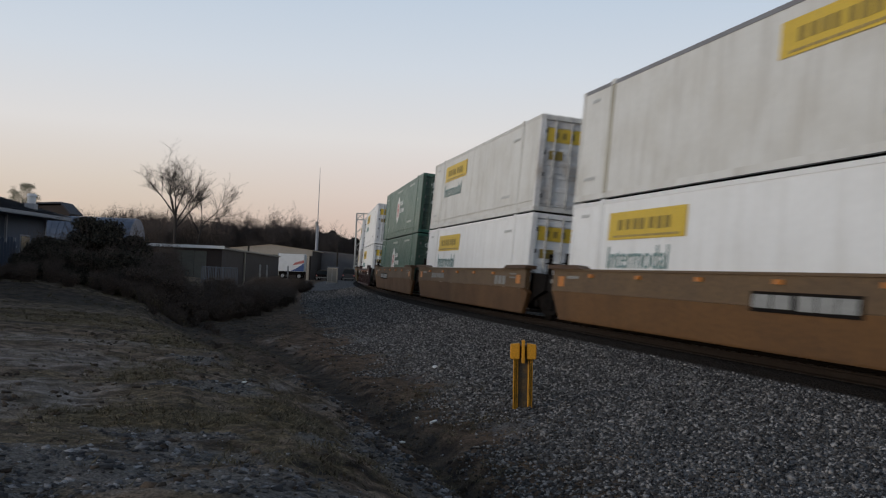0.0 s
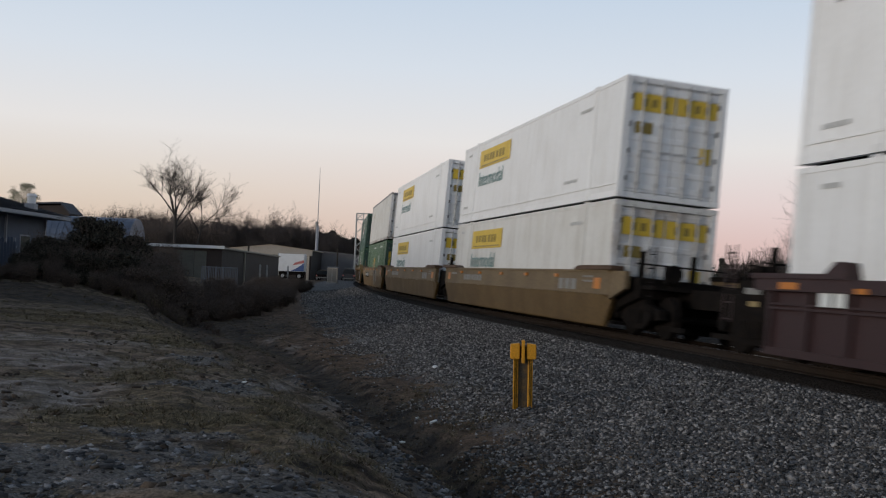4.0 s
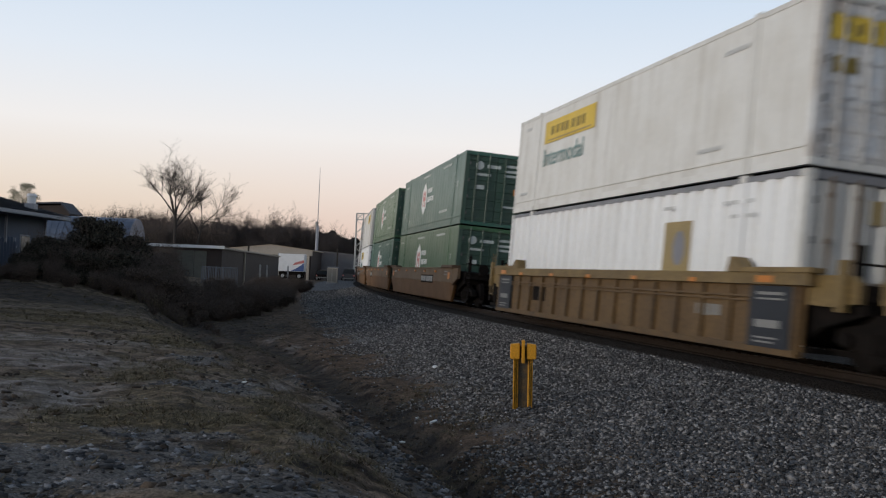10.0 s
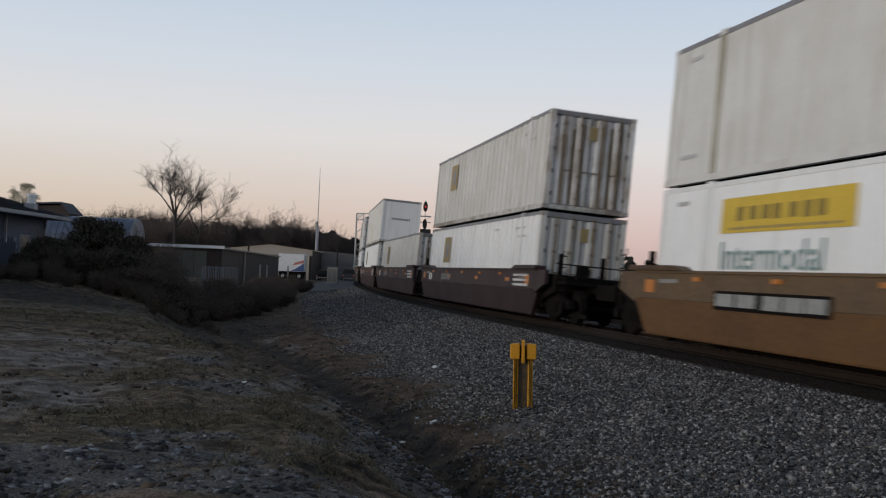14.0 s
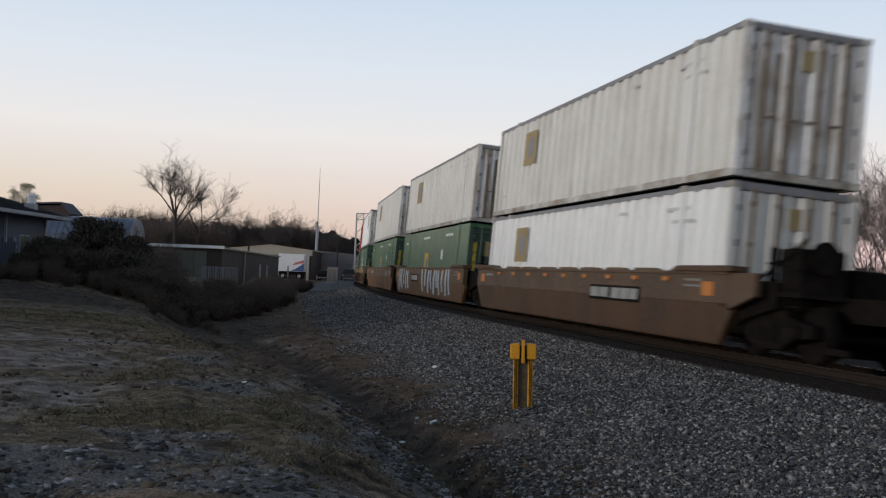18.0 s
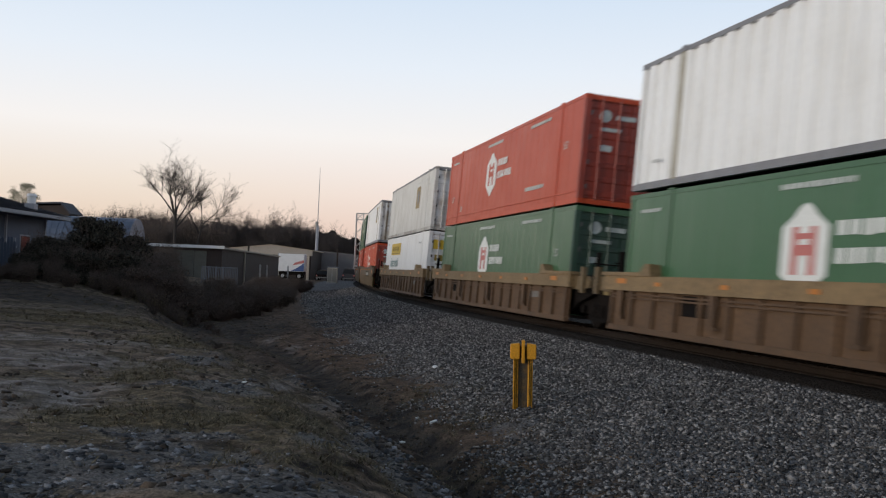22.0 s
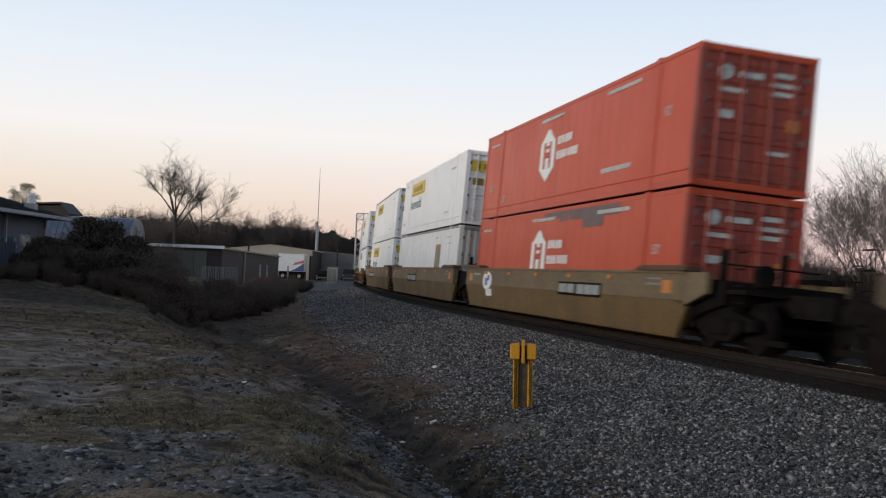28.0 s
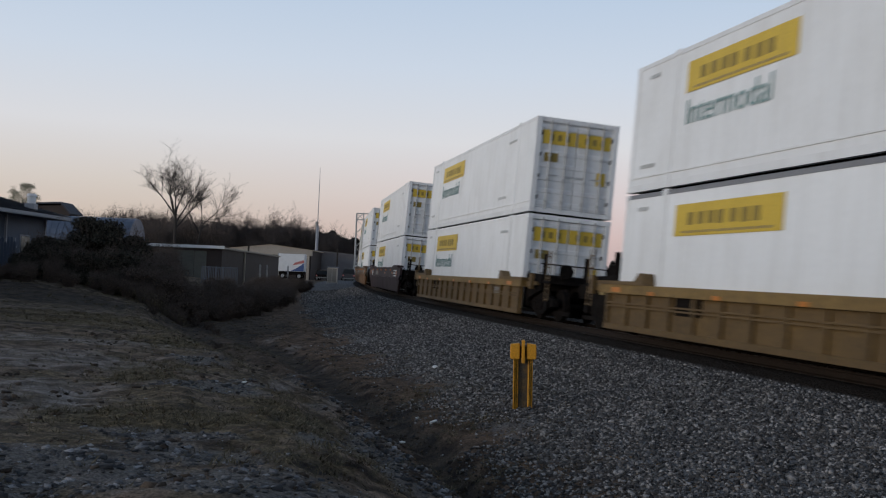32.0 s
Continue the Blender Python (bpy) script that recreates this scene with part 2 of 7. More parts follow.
CHORDGOLD = surface("golden_chord_paint", (0.205, 0.125, 0.032), (0.135, 0.080, 0.026), 0.62, scale=0.8, fine=14, bump=0.06, amount=0.6, streak=0.35, streak_col=(0.10, 0.058, 0.022), vary=0.1)
MAROON = surface("maroon_wagon_paint", (0.027, 0.009, 0.009), (0.034, 0.014, 0.013), 0.6, scale=0.8, fine=14, bump=0.06, amount=0.5, streak=0.4, streak_col=(0.026, 0.014, 0.012), vary=0.12)
BROWN = surface("dull_brown_wagon_paint", (0.106, 0.059, 0.029), (0.062, 0.040, 0.027), 0.62, scale=0.8, fine=14, bump=0.06, amount=0.6, streak=0.45, streak_col=(0.043, 0.031, 0.024), vary=0.12)
BROWNLOW = surface("dark_brown_wagon_paint", (0.092, 0.045, 0.018), (0.047, 0.028, 0.016), 0.62, scale=0.8, fine=14, bump=0.06, amount=0.6, streak=0.5, streak_col=(0.034, 0.022, 0.015), vary=0.12)
STRAWTAN = surface("straw_tan_wagon_paint", (0.188, 0.124, 0.043), (0.116, 0.077, 0.036), 0.62, scale=0.8, fine=14, bump=0.06, amount=0.6, streak=0.4, streak_col=(0.086, 0.052, 0.026), vary=0.1)
TANPLATE = surface("tan_wagon_plate", (0.124, 0.071, 0.024), (0.071, 0.043, 0.022), 0.65, scale=0.9, fine=14, bump=0.06, amount=0.6, streak=0.55, streak_col=(0.052, 0.031, 0.017), vary=0.12)
NAVY = surface("navy_equipment_panel", (0.013, 0.015, 0.020), (0.026, 0.028, 0.034), 0.6, scale=2, amount=0.5)
GRIME = surface("greasy_black_iron", (0.0085, 0.0072, 0.0065), (0.022, 0.0165, 0.0135), 0.85, metal=0.0, scale=6, amount=0.6, spec=0.06)
RAILSTEEL = surface("rusty_rail_steel", (0.022, 0.014, 0.009), (0.015, 0.010, 0.008), 0.75, spec=0.2, metal=0.0, scale=12, amount=0.5)
RAILTOP = surface("polished_rail_head", (0.34, 0.33, 0.32), None, 0.28, metal=1.0, scale=6, amount=0.2, stretch=(1, 1, 1))
TIMBER = surface("creosoted_timber", (0.034, 0.026, 0.020), (0.06, 0.047, 0.036), 0.85, scale=3, fine=30, stretch=(1, 6, 6), amount=0.6, bump=0.4, vary=0.2)
POSTYELLOW = surface("yellow_post_plastic", (0.66, 0.30, 0.008), (0.50, 0.22, 0.012), 0.5, scale=6, amount=0.5, bump=0.04)
PLATEGREY = surface("worn_grey_stencil", (0.29, 0.29, 0.275), (0.19, 0.18, 0.17), 0.6, scale=6, amount=0.4, bump=0)
ORANGE = surface("orange_reflector", (0.50, 0.17, 0.02), None, 0.4, amount=0.2, bump=0)


# ---- mesh helpers ----
def box(bm, x0, x1, y0, y1, z0, z1, m=None):
    v = [bm.verts.new(p) for p in ((x0, y0, z0), (x1, y0, z0), (x1, y1, z0), (x0, y1, z0), (x0, y0, z1), (x1, y0, z1), (x1, y1, z1), (x0, y1, z1))]
    for f in ((3, 2, 1, 0), (4, 5, 6, 7), (0, 1, 5, 4), (1, 2, 6, 5), (2, 3, 7, 6), (3, 0, 4, 7)):
        bm.faces.new([v[i] for i in f])
    if m:
        for q in v:
            q.co = m @ q.co
    return v


def prism(bm, outline, lo, hi, axis="x"):
    """A closed outline pushed along an axis; outline pairs are the two other axes in order."""
    def place(a, b, c):
        return {"x": (c, a, b), "y": (a, c, b), "z": (a, b, c)}[axis]
    va = [bm.verts.new(place(a, b, lo)) for a, b in outline]
    vb = [bm.verts.new(place(a, b, hi)) for a, b in outline]
    n = len(outline)
    bm.faces.new(va[::-1])
    bm.faces.new(vb)
    for i in range(n):
        bm.faces.new((va[i], va[(i + 1) % n], vb[(i + 1) % n], vb[i]))


def rod(bm, p, q, r0, r1=None, n=6, caps=True):
    p, q = Vector(p), Vector(q)
    r1 = r0 if r1 is None else r1
    d = (q - p).normalized()
    a = d.orthogonal().normalized()
    b = d.cross(a)
    rings = []
    for c, r in ((p, r0), (q, r1)):
        rings.append([bm.verts.new(c + (a * math.cos(6.28318 * i / n) + b * math.sin(6.28318 * i / n)) * r) for i in range(n)])
    for i in range(n):
        bm.faces.new((rings[0][i], rings[0][(i + 1) % n], rings[1][(i + 1) % n], rings[1][i]))
    if caps:
        bm.faces.new(rings[0][::-1])
        bm.faces.new(rings[1])


def finish(bm, name, material, bevel=0.0):
    if bevel:
        bmesh.ops.bevel(bm, geom=bm.edges[:], offset=bevel, segments=1, affect="EDGES", clamp_overlap=True)
    bmesh.ops.recalc_face_normals(bm, faces=bm.faces[:])
    me = bpy.data.meshes.new(name)
    bm.to_mesh(me)
    bm.free()
    me.materials.append(material)
    return me


def part(name, bm, material, parent, label="", bevel=0.0):
    ob = new(name, finish(bm, name, material, bevel))
    ob.parent = parent
    if label:
        tagged(ob, label)
    return ob


def block(name, dims, material, parent, label="", bevel=0.0):
    bm = bmesh.new()
    box(bm, *dims)
    return part(name, bm, material, parent, label, bevel)


def holder(name, label, category, group="", m=None, kind=""):
    ob = new(name)
    ob.empty_display_size = 0.2
    if m is not None:
        ob.matrix_basis = m
    return tagged(ob, label, category, group, kind)


def structure(name, me, label="", category=""):
    return tagged(new(name, me), label, category, "", "structure")


# ---- ground ----
def steps(*spans):
    out = []
    for a, b, d in spans:
        n = max(1, int(round((b - a) / d)))
        out += list(a + (b - a) * np.arange(n) / n)
    return np.array(out + [spans[-1][1]])


def lumps(x, y, scale, seed):
    """Smooth random relief, vectorised: a few octaves of sines with turned axes."""
    rng = np.random.RandomState(seed)
    h = np.zeros_like(x)
    amp = 1.0
    for o in range(5):
        for _ in range(3):
            a, ph = rng.rand() * 6.283, rng.rand() * 6.283
            k = (6.283 / scale) * (2.0 ** o) * (0.7 + 0.6 * rng.rand())
            h += amp * np.sin(k * (math.cos(a) * x + math.sin(a) * y) + ph + 1.3 * np.sin(0.6 * k * (math.cos(a + 1.9) * x + math.sin(a + 1.9) * y)))
        amp *= 0.5
    return h / 3.5


def patches(x, y, spots, seed):
    """Soft uneven patches (x, y, rx, ry) with ragged edges."""
    out = np.zeros_like(x)
    edge = 0.30 * lumps(x, y, 1.6, seed) + 0.22 * lumps(x, y, 0.5, seed + 1)
    for cx, cy, rx, ry in spots:
        d = np.sqrt(((x - cx) / rx) ** 2 + ((y - cy) / ry) ** 2)
        out = np.maximum(out, np.clip((1.25 - d + edge) * 1.6, 0, 1))
    return out


GRAVELLY = ((-0.6, 13.4, 0.28, 0.5), (-0.2, 12.1, 0.3, 0.6), (0.15, 10.8, 0.35, 0.6), (0.5, 9.9, 0.4, 0.6), (-3.2, 14.2, 0.8, 0.8), (-4.3, 18.2, 0.5, 0.8), (-3.6, 7.9, 2.4, 0.8), (-2.3, 9.2, 0.9, 0.6), (-0.85, 12.6, 0.35, 1.2), (-0.3, 10.9, 0.4, 1.1), (0.2, 9.9, 0.4, 0.8), (-2.9, 15.2, 0.35, 0.6), (-1.2, 7.8, 1.2, 0.7), (-2.7, 10.2, 0.7, 0.35), (-1.2, 10.4, 0.3, 0.5))
PALEDUST = ((-6.3, 16.4, 2.0, 1.8), (-4.9, 12.0, 1.0, 1.8), (-8.6, 20.3, 3.6, 1.1), (-2.75, 17.6, 0.22, 1.6), (-1.9, 16.4, 0.25, 1.0), (-1.2, 14.9, 0.3, 0.8), (-3.0, 24.0, 0.3, 1.2), (-4.6, 23.6, 0.35, 0.9), (-3.3, 21.9, 0.28, 0.9), (-2.45, 19.9, 0.24, 0.9), (-1.75, 18.0, 0.24, 0.8), (-1.2, 16.5, 0.22, 0.5), (-4.3, 29.5, 0.3, 1.2), (-5.4, 32.5, 0.3, 1.2))
GRASSY = ((-4.5, 15.7, 0.7, 1.8), (-3.3, 11.0, 1.3, 0.9), (-2.0, 11.6, 0.7, 0.8), (-1.3, 9.2, 0.7, 0.3), (-5.7, 22.5, 1.2, 3.0), (-9.0, 28.5, 4.0, 3.0), (-2.0, 13.4, 0.6, 0.9), (0.35, 12.4, 0.45, 0.9), (0.4, 15.6, 0.7, 1.2), (-0.2, 18.6, 0.6, 1.0))
# Damp spots, a wheel rut and other darker ground near the brush.
DARK_GROUND = ((-0.5, 17.2, 0.42, 0.8), (-1.9, 12.6, 0.5, 0.22), (-0.8, 9.6, 0.4, 0.25), (-0.15, 14.6, 0.25, 0.6), (-2.9, 9.0, 0.35, 0.12), (-1.6, 19.4, 0.3, 0.6), (-5.2, 30.6, 0.3, 1.0), (-12.0, 28.6, 4.0, 0.35), (-0.75, 16.7, 0.35, 1.0), (-1.45, 11.6, 0.5, 0.35), (-0.15, 12.4, 0.2, 1.5), (-0.9, 9.0, 0.7, 0.25), (-9.0, 40.0, 2.4, 6.0), (-6.8, 37.0, 1.4, 5.0), (-7.6, 33.5, 0.8, 2.0), (-10.5, 24.6, 4.5, 0.5), (-16.0, 37.0, 6.0, 3.5))


GULLY = ((-11.5, 42.0), (-9.4, 39.6), (-7.5, 35.4), (-6.1, 32.0), (-4.5, 28.6), (-3.6, 25.8), (-2.7, 23.0), (-2.0, 20.6), (-1.3, 18.6), (-0.75, 16.6), (-0.3, 14.9), (0.1, 13.2), (0.5, 11.4), (0.8, 9.0))


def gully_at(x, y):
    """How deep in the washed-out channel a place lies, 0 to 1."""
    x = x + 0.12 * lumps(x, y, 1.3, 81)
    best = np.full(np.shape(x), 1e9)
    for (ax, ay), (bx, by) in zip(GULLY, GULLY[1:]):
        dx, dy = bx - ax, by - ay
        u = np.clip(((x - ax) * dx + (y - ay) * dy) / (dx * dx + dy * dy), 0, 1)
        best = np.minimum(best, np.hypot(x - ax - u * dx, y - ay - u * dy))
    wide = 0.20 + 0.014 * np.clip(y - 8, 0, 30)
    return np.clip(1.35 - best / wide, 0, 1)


def ground_height(x, y):
    s, l = near_track(x, y)
    z = lay(l, s)
    lot = np.clip((l - 9.0) / 3.0, 0, 1)
    bank = np.clip((l - 6.2) / 1.2, 0, 1) * np.clip((14 - l) / 3, 0, 1)
    far = np.clip((np.hypot(x, y) - 150) / 150, 0, 1)
    z = z + bank * 0.075 * lumps(x, y, 2.6, 3) + lot * 0.035 * lumps(x, y, 5.0, 5) + lot * 0.012 * lumps(x, y, 0.8, 6)
    z = z + np.clip((l - 2.4) / 1.0, 0, 1) * np.clip((7.5 - l) / 1.0, 0, 1) * 0.035 * lumps(x, y, 1.7, 9)
    z = np.where(np.abs(l) > 30, z * 0.4 - 0.22, z)
    foot = bank_foot(s)
    gully = np.clip((l - foot + 0.6) / 0.6, 0, 1) * np.clip((foot + 3.5 - l) / 2.0, 0, 1)
    z = z - gully * 0.12 * np.abs(lumps(s * 0.45 + 0.35 * l, l * 1.2, 2.4, 41)) - gully * 0.05 * np.abs(lumps(s, l, 0.55, 42))
    ledge = lumps(s * 0.5, l * 0.7, 2.0, 44) + 0.35 * lumps(x, y, 0.7, 45)
    q = (z + 0.10 * ledge) * 6.5
    stepped = (np.floor(q) + np.clip((q - np.floor(q) - 0.72) / 0.28, 0, 1)) / 6.5 - 0.10 * ledge + 0.07
    face = np.clip((l - 6.6) / 0.5, 0, 1) * np.clip((foot + 2.6 - l) / 1.0, 0, 1)
    z = z + 0.4 * face * (stepped - z)
    rut = np.exp(-((y - 23.0 - 0.05 * x) / 0.16) ** 2) * np.clip((-6.0 - x) / 1.5, 0, 1)
    rise = np.clip((y - 27) / 17, 0, 1) * np.clip((-9.8 - x) / 7, 0, 1)
    z = z + 0.62 * rise * rise * (3 - 2 * rise) - 0.15 * gully_at(x, y)
    return (z - 0.09 * rut) * (1 - far) - 0.35 * far


def make_ground(material):
    xs = steps((-3000, -300, 300), (-300, -60, 20), (-60, -24, 2.0), (-24, -12, 0.5), (-12, 8, 0.11), (8, 24, 0.8), (24, 60, 4), (60, 300, 24), (300, 3000, 300))
    ys = steps((-900, -60, 120), (-60, -6, 3.0), (-6, 5, 0.5), (5, 26, 0.11), (26, 50, 0.3), (50, 90, 0.8), (90, 170, 2.0), (170, 400, 23), (400, 4000, 360))
    gx, gy = np.meshgrid(xs, ys)
    gz = ground_height(gx, gy)
    n, m = gx.shape
    co = np.stack([gx, gy, gz], -1).reshape(-1, 3)
    idx = np.arange(n * m).reshape(n, m)
    q = np.stack([idx[:-1, :-1], idx[:-1, 1:], idx[1:, 1:], idx[1:, :-1]], -1).reshape(-1, 4)
    me = bpy.data.meshes.new("ground")
    me.from_pydata(co.tolist(), [], q.tolist())
    s, l = near_track(gx.ravel(), gy.ravel())
    px, py = gx.ravel(), gy.ravel()
    for nm, val in (("along", s), ("aside", l), ("gravelly", patches(px, py, GRAVELLY, 71)), ("ditch", np.clip((bank_foot(s) + 0.35 - l) / 0.5 + 0.5 * lumps(px, py, 1.5, 91), 0, 1) * np.clip((l - 5.2) / 0.7, 0, 1)), ("paledust", patches(px, py, PALEDUST, 73)), ("grassy", patches(px, py, GRASSY, 75)), ("dark_ground", np.maximum(patches(px, py, DARK_GROUND, 77), gully_at(px, py)))):
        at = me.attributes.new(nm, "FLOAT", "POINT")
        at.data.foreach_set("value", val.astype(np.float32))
    me.polygons.foreach_set("use_smooth", np.ones(len(q), dtype=bool))
    me.materials.append(material)
    return structure("ground", me, "bare dirt, dead grass and grey railway ballast beside a ditch", "ground")


def ground_material():
    m, nt, b = nodes_of("dirt_grass_and_ballast")
    N, L = nt.nodes.new, nt.links.new
    co = N("ShaderNodeTexCoord")
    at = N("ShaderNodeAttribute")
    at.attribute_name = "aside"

    def tex(scale, detail=6, kind="ShaderNodeTexNoise"):
        n = N(kind)
        n.inputs["Scale"].default_value = scale
        if "Detail" in n.inputs:
            n.inputs["Detail"].default_value = detail
        L(co.outputs["Object"], n.inputs["Vector"])
        return n

    def ramp(src, a, b_, lo=0.0, hi=1.0):
        r = N("ShaderNodeMapRange")
        r.inputs[1].default_value, r.inputs[2].default_value, r.inputs[3].default_value, r.inputs[4].default_value = a, b_, lo, hi
        L(src, r.inputs[0])
        return r.outputs[0]

    def mix(f, a, c):
        x = N("ShaderNodeMix")
        x.data_type = "RGBA"
        if hasattr(f, "links"):
            L(f, x.inputs[0])
        else:
            x.inputs[0].default_value = f
        for i, v in ((6, a), (7, c)):
            if hasattr(v, "links"):
                L(v, x.inputs[i])
            else:
                x.inputs[i].default_value = (*v, 1)
        return x.outputs[2]

    def math_(op, a, c):
        x = N("ShaderNodeMath")
        x.operation = op
        for i, v in ((0, a), (1, c)):
            if hasattr(v, "links"):
                L(v, x.inputs[i])
            else:
                x.inputs[i].default_value = v
        return x.outputs[0]

    big, mid, fine, grit = tex(0.22), tex(1.1), tex(7.0), tex(34.0)
    small = tex(2.8, 8)
    for n_, bend in ((big, 1.2), (mid, 0.8), (small, 0.25)):
        n_.inputs["Distortion"].default_value = bend
    vor = tex(17.0, kind="ShaderNodeTexVoronoi")
    def attribute(name):
        n = N("ShaderNodeAttribute")
        n.attribute_name = name
        return n.outputs["Fac"]

    dirt = mix(ramp(small.outputs[0], 0.38, 0.60), (0.062, 0.043, 0.030), (0.212, 0.156, 0.112))
    grass = mix(ramp(fine.outputs[0], 0.38, 0.62), (0.054, 0.041, 0.023), (0.178, 0.134, 0.078))
    pale = mix(ramp(small.outputs[0], 0.34, 0.66), (0.126, 0.105, 0.092), (0.276, 0.236, 0.208))
    rubble = mix(ramp(vor.outputs["Color"], 0.1, 0.9), (0.046, 0.041, 0.037), (0.150, 0.137, 0.127))
    dark_earth = mix(ramp(small.outputs[0], 0.38, 0.62), (0.026, 0.020, 0.016), (0.070, 0.052, 0.038))
    lot = mix(ramp(mid.outputs[0], 0.44, 0.58, 0.0, 0.8), dirt, grass)
    clumps = tex(4.2, 5)
    lot = mix(ramp(clumps.outputs[0], 0.50, 0.60, 0.0, 0.65), lot, (0.036, 0.029, 0.020))
    ragged = ramp(fine.outputs[0], 0.3, 0.7, 0.55, 1.25)
    lot = mix(ramp(math_("MULTIPLY", attribute("grassy"), ragged), 0.15, 0.8), lot, grass)
    lot = mix(ramp(math_("MULTIPLY", attribute("gravelly"), ragged), 0.15, 0.8, 0.0, 0.8), lot, rubble)
    stone = mix(ramp(vor.outputs["Color"], 0.1, 0.9), (0.042, 0.041, 0.042), (0.175, 0.168, 0.165))
    wob = math_("ADD", at.outputs["Fac"], math_("ADD", ramp(mid.outputs[0], 0.2, 0.8, -0.6, 0.6), ramp(small.outputs[0], 0.2, 0.8, -0.5, 0.5)))
    is_stone = ramp(wob, 6.3, 5.5)
    ditch = mix(ramp(small.outputs[0], 0.36, 0.60), (0.040, 0.027, 0.019), (0.135, 0.090, 0.060))
    in_ditch = ramp(math_("MULTIPLY", attribute("ditch"), ragged), 0.2, 0.75)
    col = mix(in_ditch, lot, ditch)
    col = mix(ramp(math_("MULTIPLY", attribute("paledust"), math_("MULTIPLY", ragged, ramp(small.outputs[0], 0.3, 0.65, 0.4, 1.15))), 0.15, 1.1), col, pale)
    # Darker earth over these patches and along the whole channel floor.
    col = mix(ramp(math_("MULTIPLY", attribute("dark_ground"), ragged), 0.15, 0.8), col, dark_earth)
    col = mix(is_stone, col, stone)
    # Rail strip darkened for oil and rust, and for shade under the train.
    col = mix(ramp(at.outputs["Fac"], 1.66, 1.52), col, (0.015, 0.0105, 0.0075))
    hsv = N("ShaderNodeHueSaturation")
    L(col, hsv.inputs["Color"])
    L(ramp(grit.outputs[0], 0.28, 0.72, 0.35, 1.65), hsv.inputs["Value"])
    L(hsv.outputs[0], b.inputs["Base Color"])
    b.inputs["Roughness"].default_value = 0.95
    b.inputs["Specular IOR Level"].default_value = 0.15
    hgt = math_("ADD", math_("MULTIPLY", vor.outputs["Distance"], math_("MULTIPLY", is_stone, -1.0)), math_("ADD", fine.outputs[0], math_("MULTIPLY", grit.outputs[0], 0.5)))
    bp = N("ShaderNodeBump")
    bp.inputs["Strength"].default_value, bp.inputs["Distance"].default_value = 0.8, 0.05
    L(hgt, bp.inputs["Height"])
    L(bp.outputs[0], b.inputs["Normal"])
    return m


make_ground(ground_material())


# ---- track ----
def sweep(bm, profile, s_list, l0, z0=0.0):
    """A profile of (aside, up) pairs carried along the track."""
    rings = []
    c, sn = math.cos(CANT), math.sin(CANT)
    for s in s_list:
        ring = []
        for a, h in profile:
            l = l0 + a
            lat, z = l * c - (h + z0) * sn, l * sn + (h + z0) * c
            x, y = side_of(s, lat)
            ring.append(bm.verts.new((x, y, z)))
        rings.append(ring)
    n = len(profile)
    for p, q in zip(rings, rings[1:]):
        for i in range(n):
            bm.faces.new((p[i], p[(i + 1) % n], q[(i + 1) % n], q[i]))


def make_track():
    track = holder("railway_track", "rusty steel rails on dark timber sleepers in ballast", "railway track", kind="structure")
    s_list = list(np.arange(-400, -150, 10.0)) + list(np.arange(-150, 30, 2.5)) + list(np.arange(30, 301, 30.0))
    foot = [(-0.07, -0.17), (0.07, -0.17), (0.07, -0.155), (0.012, -0.13), (0.012, -0.045), (0.035, -0.035), (0.035, -0.004), (-0.035, -0.004), (-0.035, -0.035), (-0.012, -0.045), (-0.012, -0.13), (-0.07, -0.155)]
    for l in (0.755, -0.755):
        bm = bmesh.new()
        sweep(bm, foot, s_list, l)
        rail = part("rail", bm, RAILSTEEL, track)
        bm = bmesh.new()
        sweep(bm, [(-0.03, -0.004), (0.03, -0.004), (0.026, 0.0), (-0.026, 0.0)], s_list, l)
        part("rail_head", bm, RAILTOP, rail)
    bm = bmesh.new()
    box(bm, -0.115, 0.115, -1.3, 1.3, -0.36, -0.172)
    me = finish(bm, "sleeper", TIMBER, 0.008)
    s = -70.0
    k = 0
    while s < 14:
        ob = new("sleeper", me)
        ob.parent = track
        ob.matrix_basis = on_track(s, 1.0)
        s += 0.54
    return track


make_track()


# ---- containers ----
CL, CW, CH = 8.075, 1.3, 2.9


def box_mesh(*dims):
    bm = bmesh.new()
    box(bm, *dims)
    return bm


def plate(name, parent, mat, x0, x1, z0, z1, y=-1.302, thick=0.006, label=""):
    return block(name, (x0, x1, y - thick, y, z0, z1), mat, parent, label)


def bars(name, parent, mat, x0, x1, z0, z1, n, seed, y=-1.302, gap=0.25, label=""):
    """Unreadable writing as a row of plain bars."""
    rng = random.Random(seed)
    w = (x1 - x0) / n
    bm = bmesh.new()
    ob = None
    for i in range(n):
        a = x0 + w * (i + gap * 0.5 * rng.random())
        box(bm, a, a + w * (1 - gap), y - 0.006, y, z0 + (z1 - z0) * 0.12 * rng.random(), z1)
        if name == "writing" and n < 10:
            ob = part(name, bm, mat, parent, label)
            bm = bmesh.new()
    if name == "writing" and n < 10:
        bm.free()
        return ob
    ob = part(name, bm, mat, parent, label)
    ob["kind"] = "stuff"
    return ob


def text_mesh(text, size, mat, thick=0.003):
    cu = bpy.data.curves.new("lettering", "FONT")
    cu.body, cu.size, cu.extrude, cu.align_x = text, size, thick, "LEFT"
    ob = bpy.data.objects.new("lettering", cu)
    scene.collection.objects.link(ob)
    bpy.context.view_layer.update()
    me = bpy.data.meshes.new_from_object(ob.evaluated_get(bpy.context.evaluated_depsgraph_get()))
    bpy.data.objects.remove(ob)
    me.materials.clear()
    me.materials.append(mat)
    return me


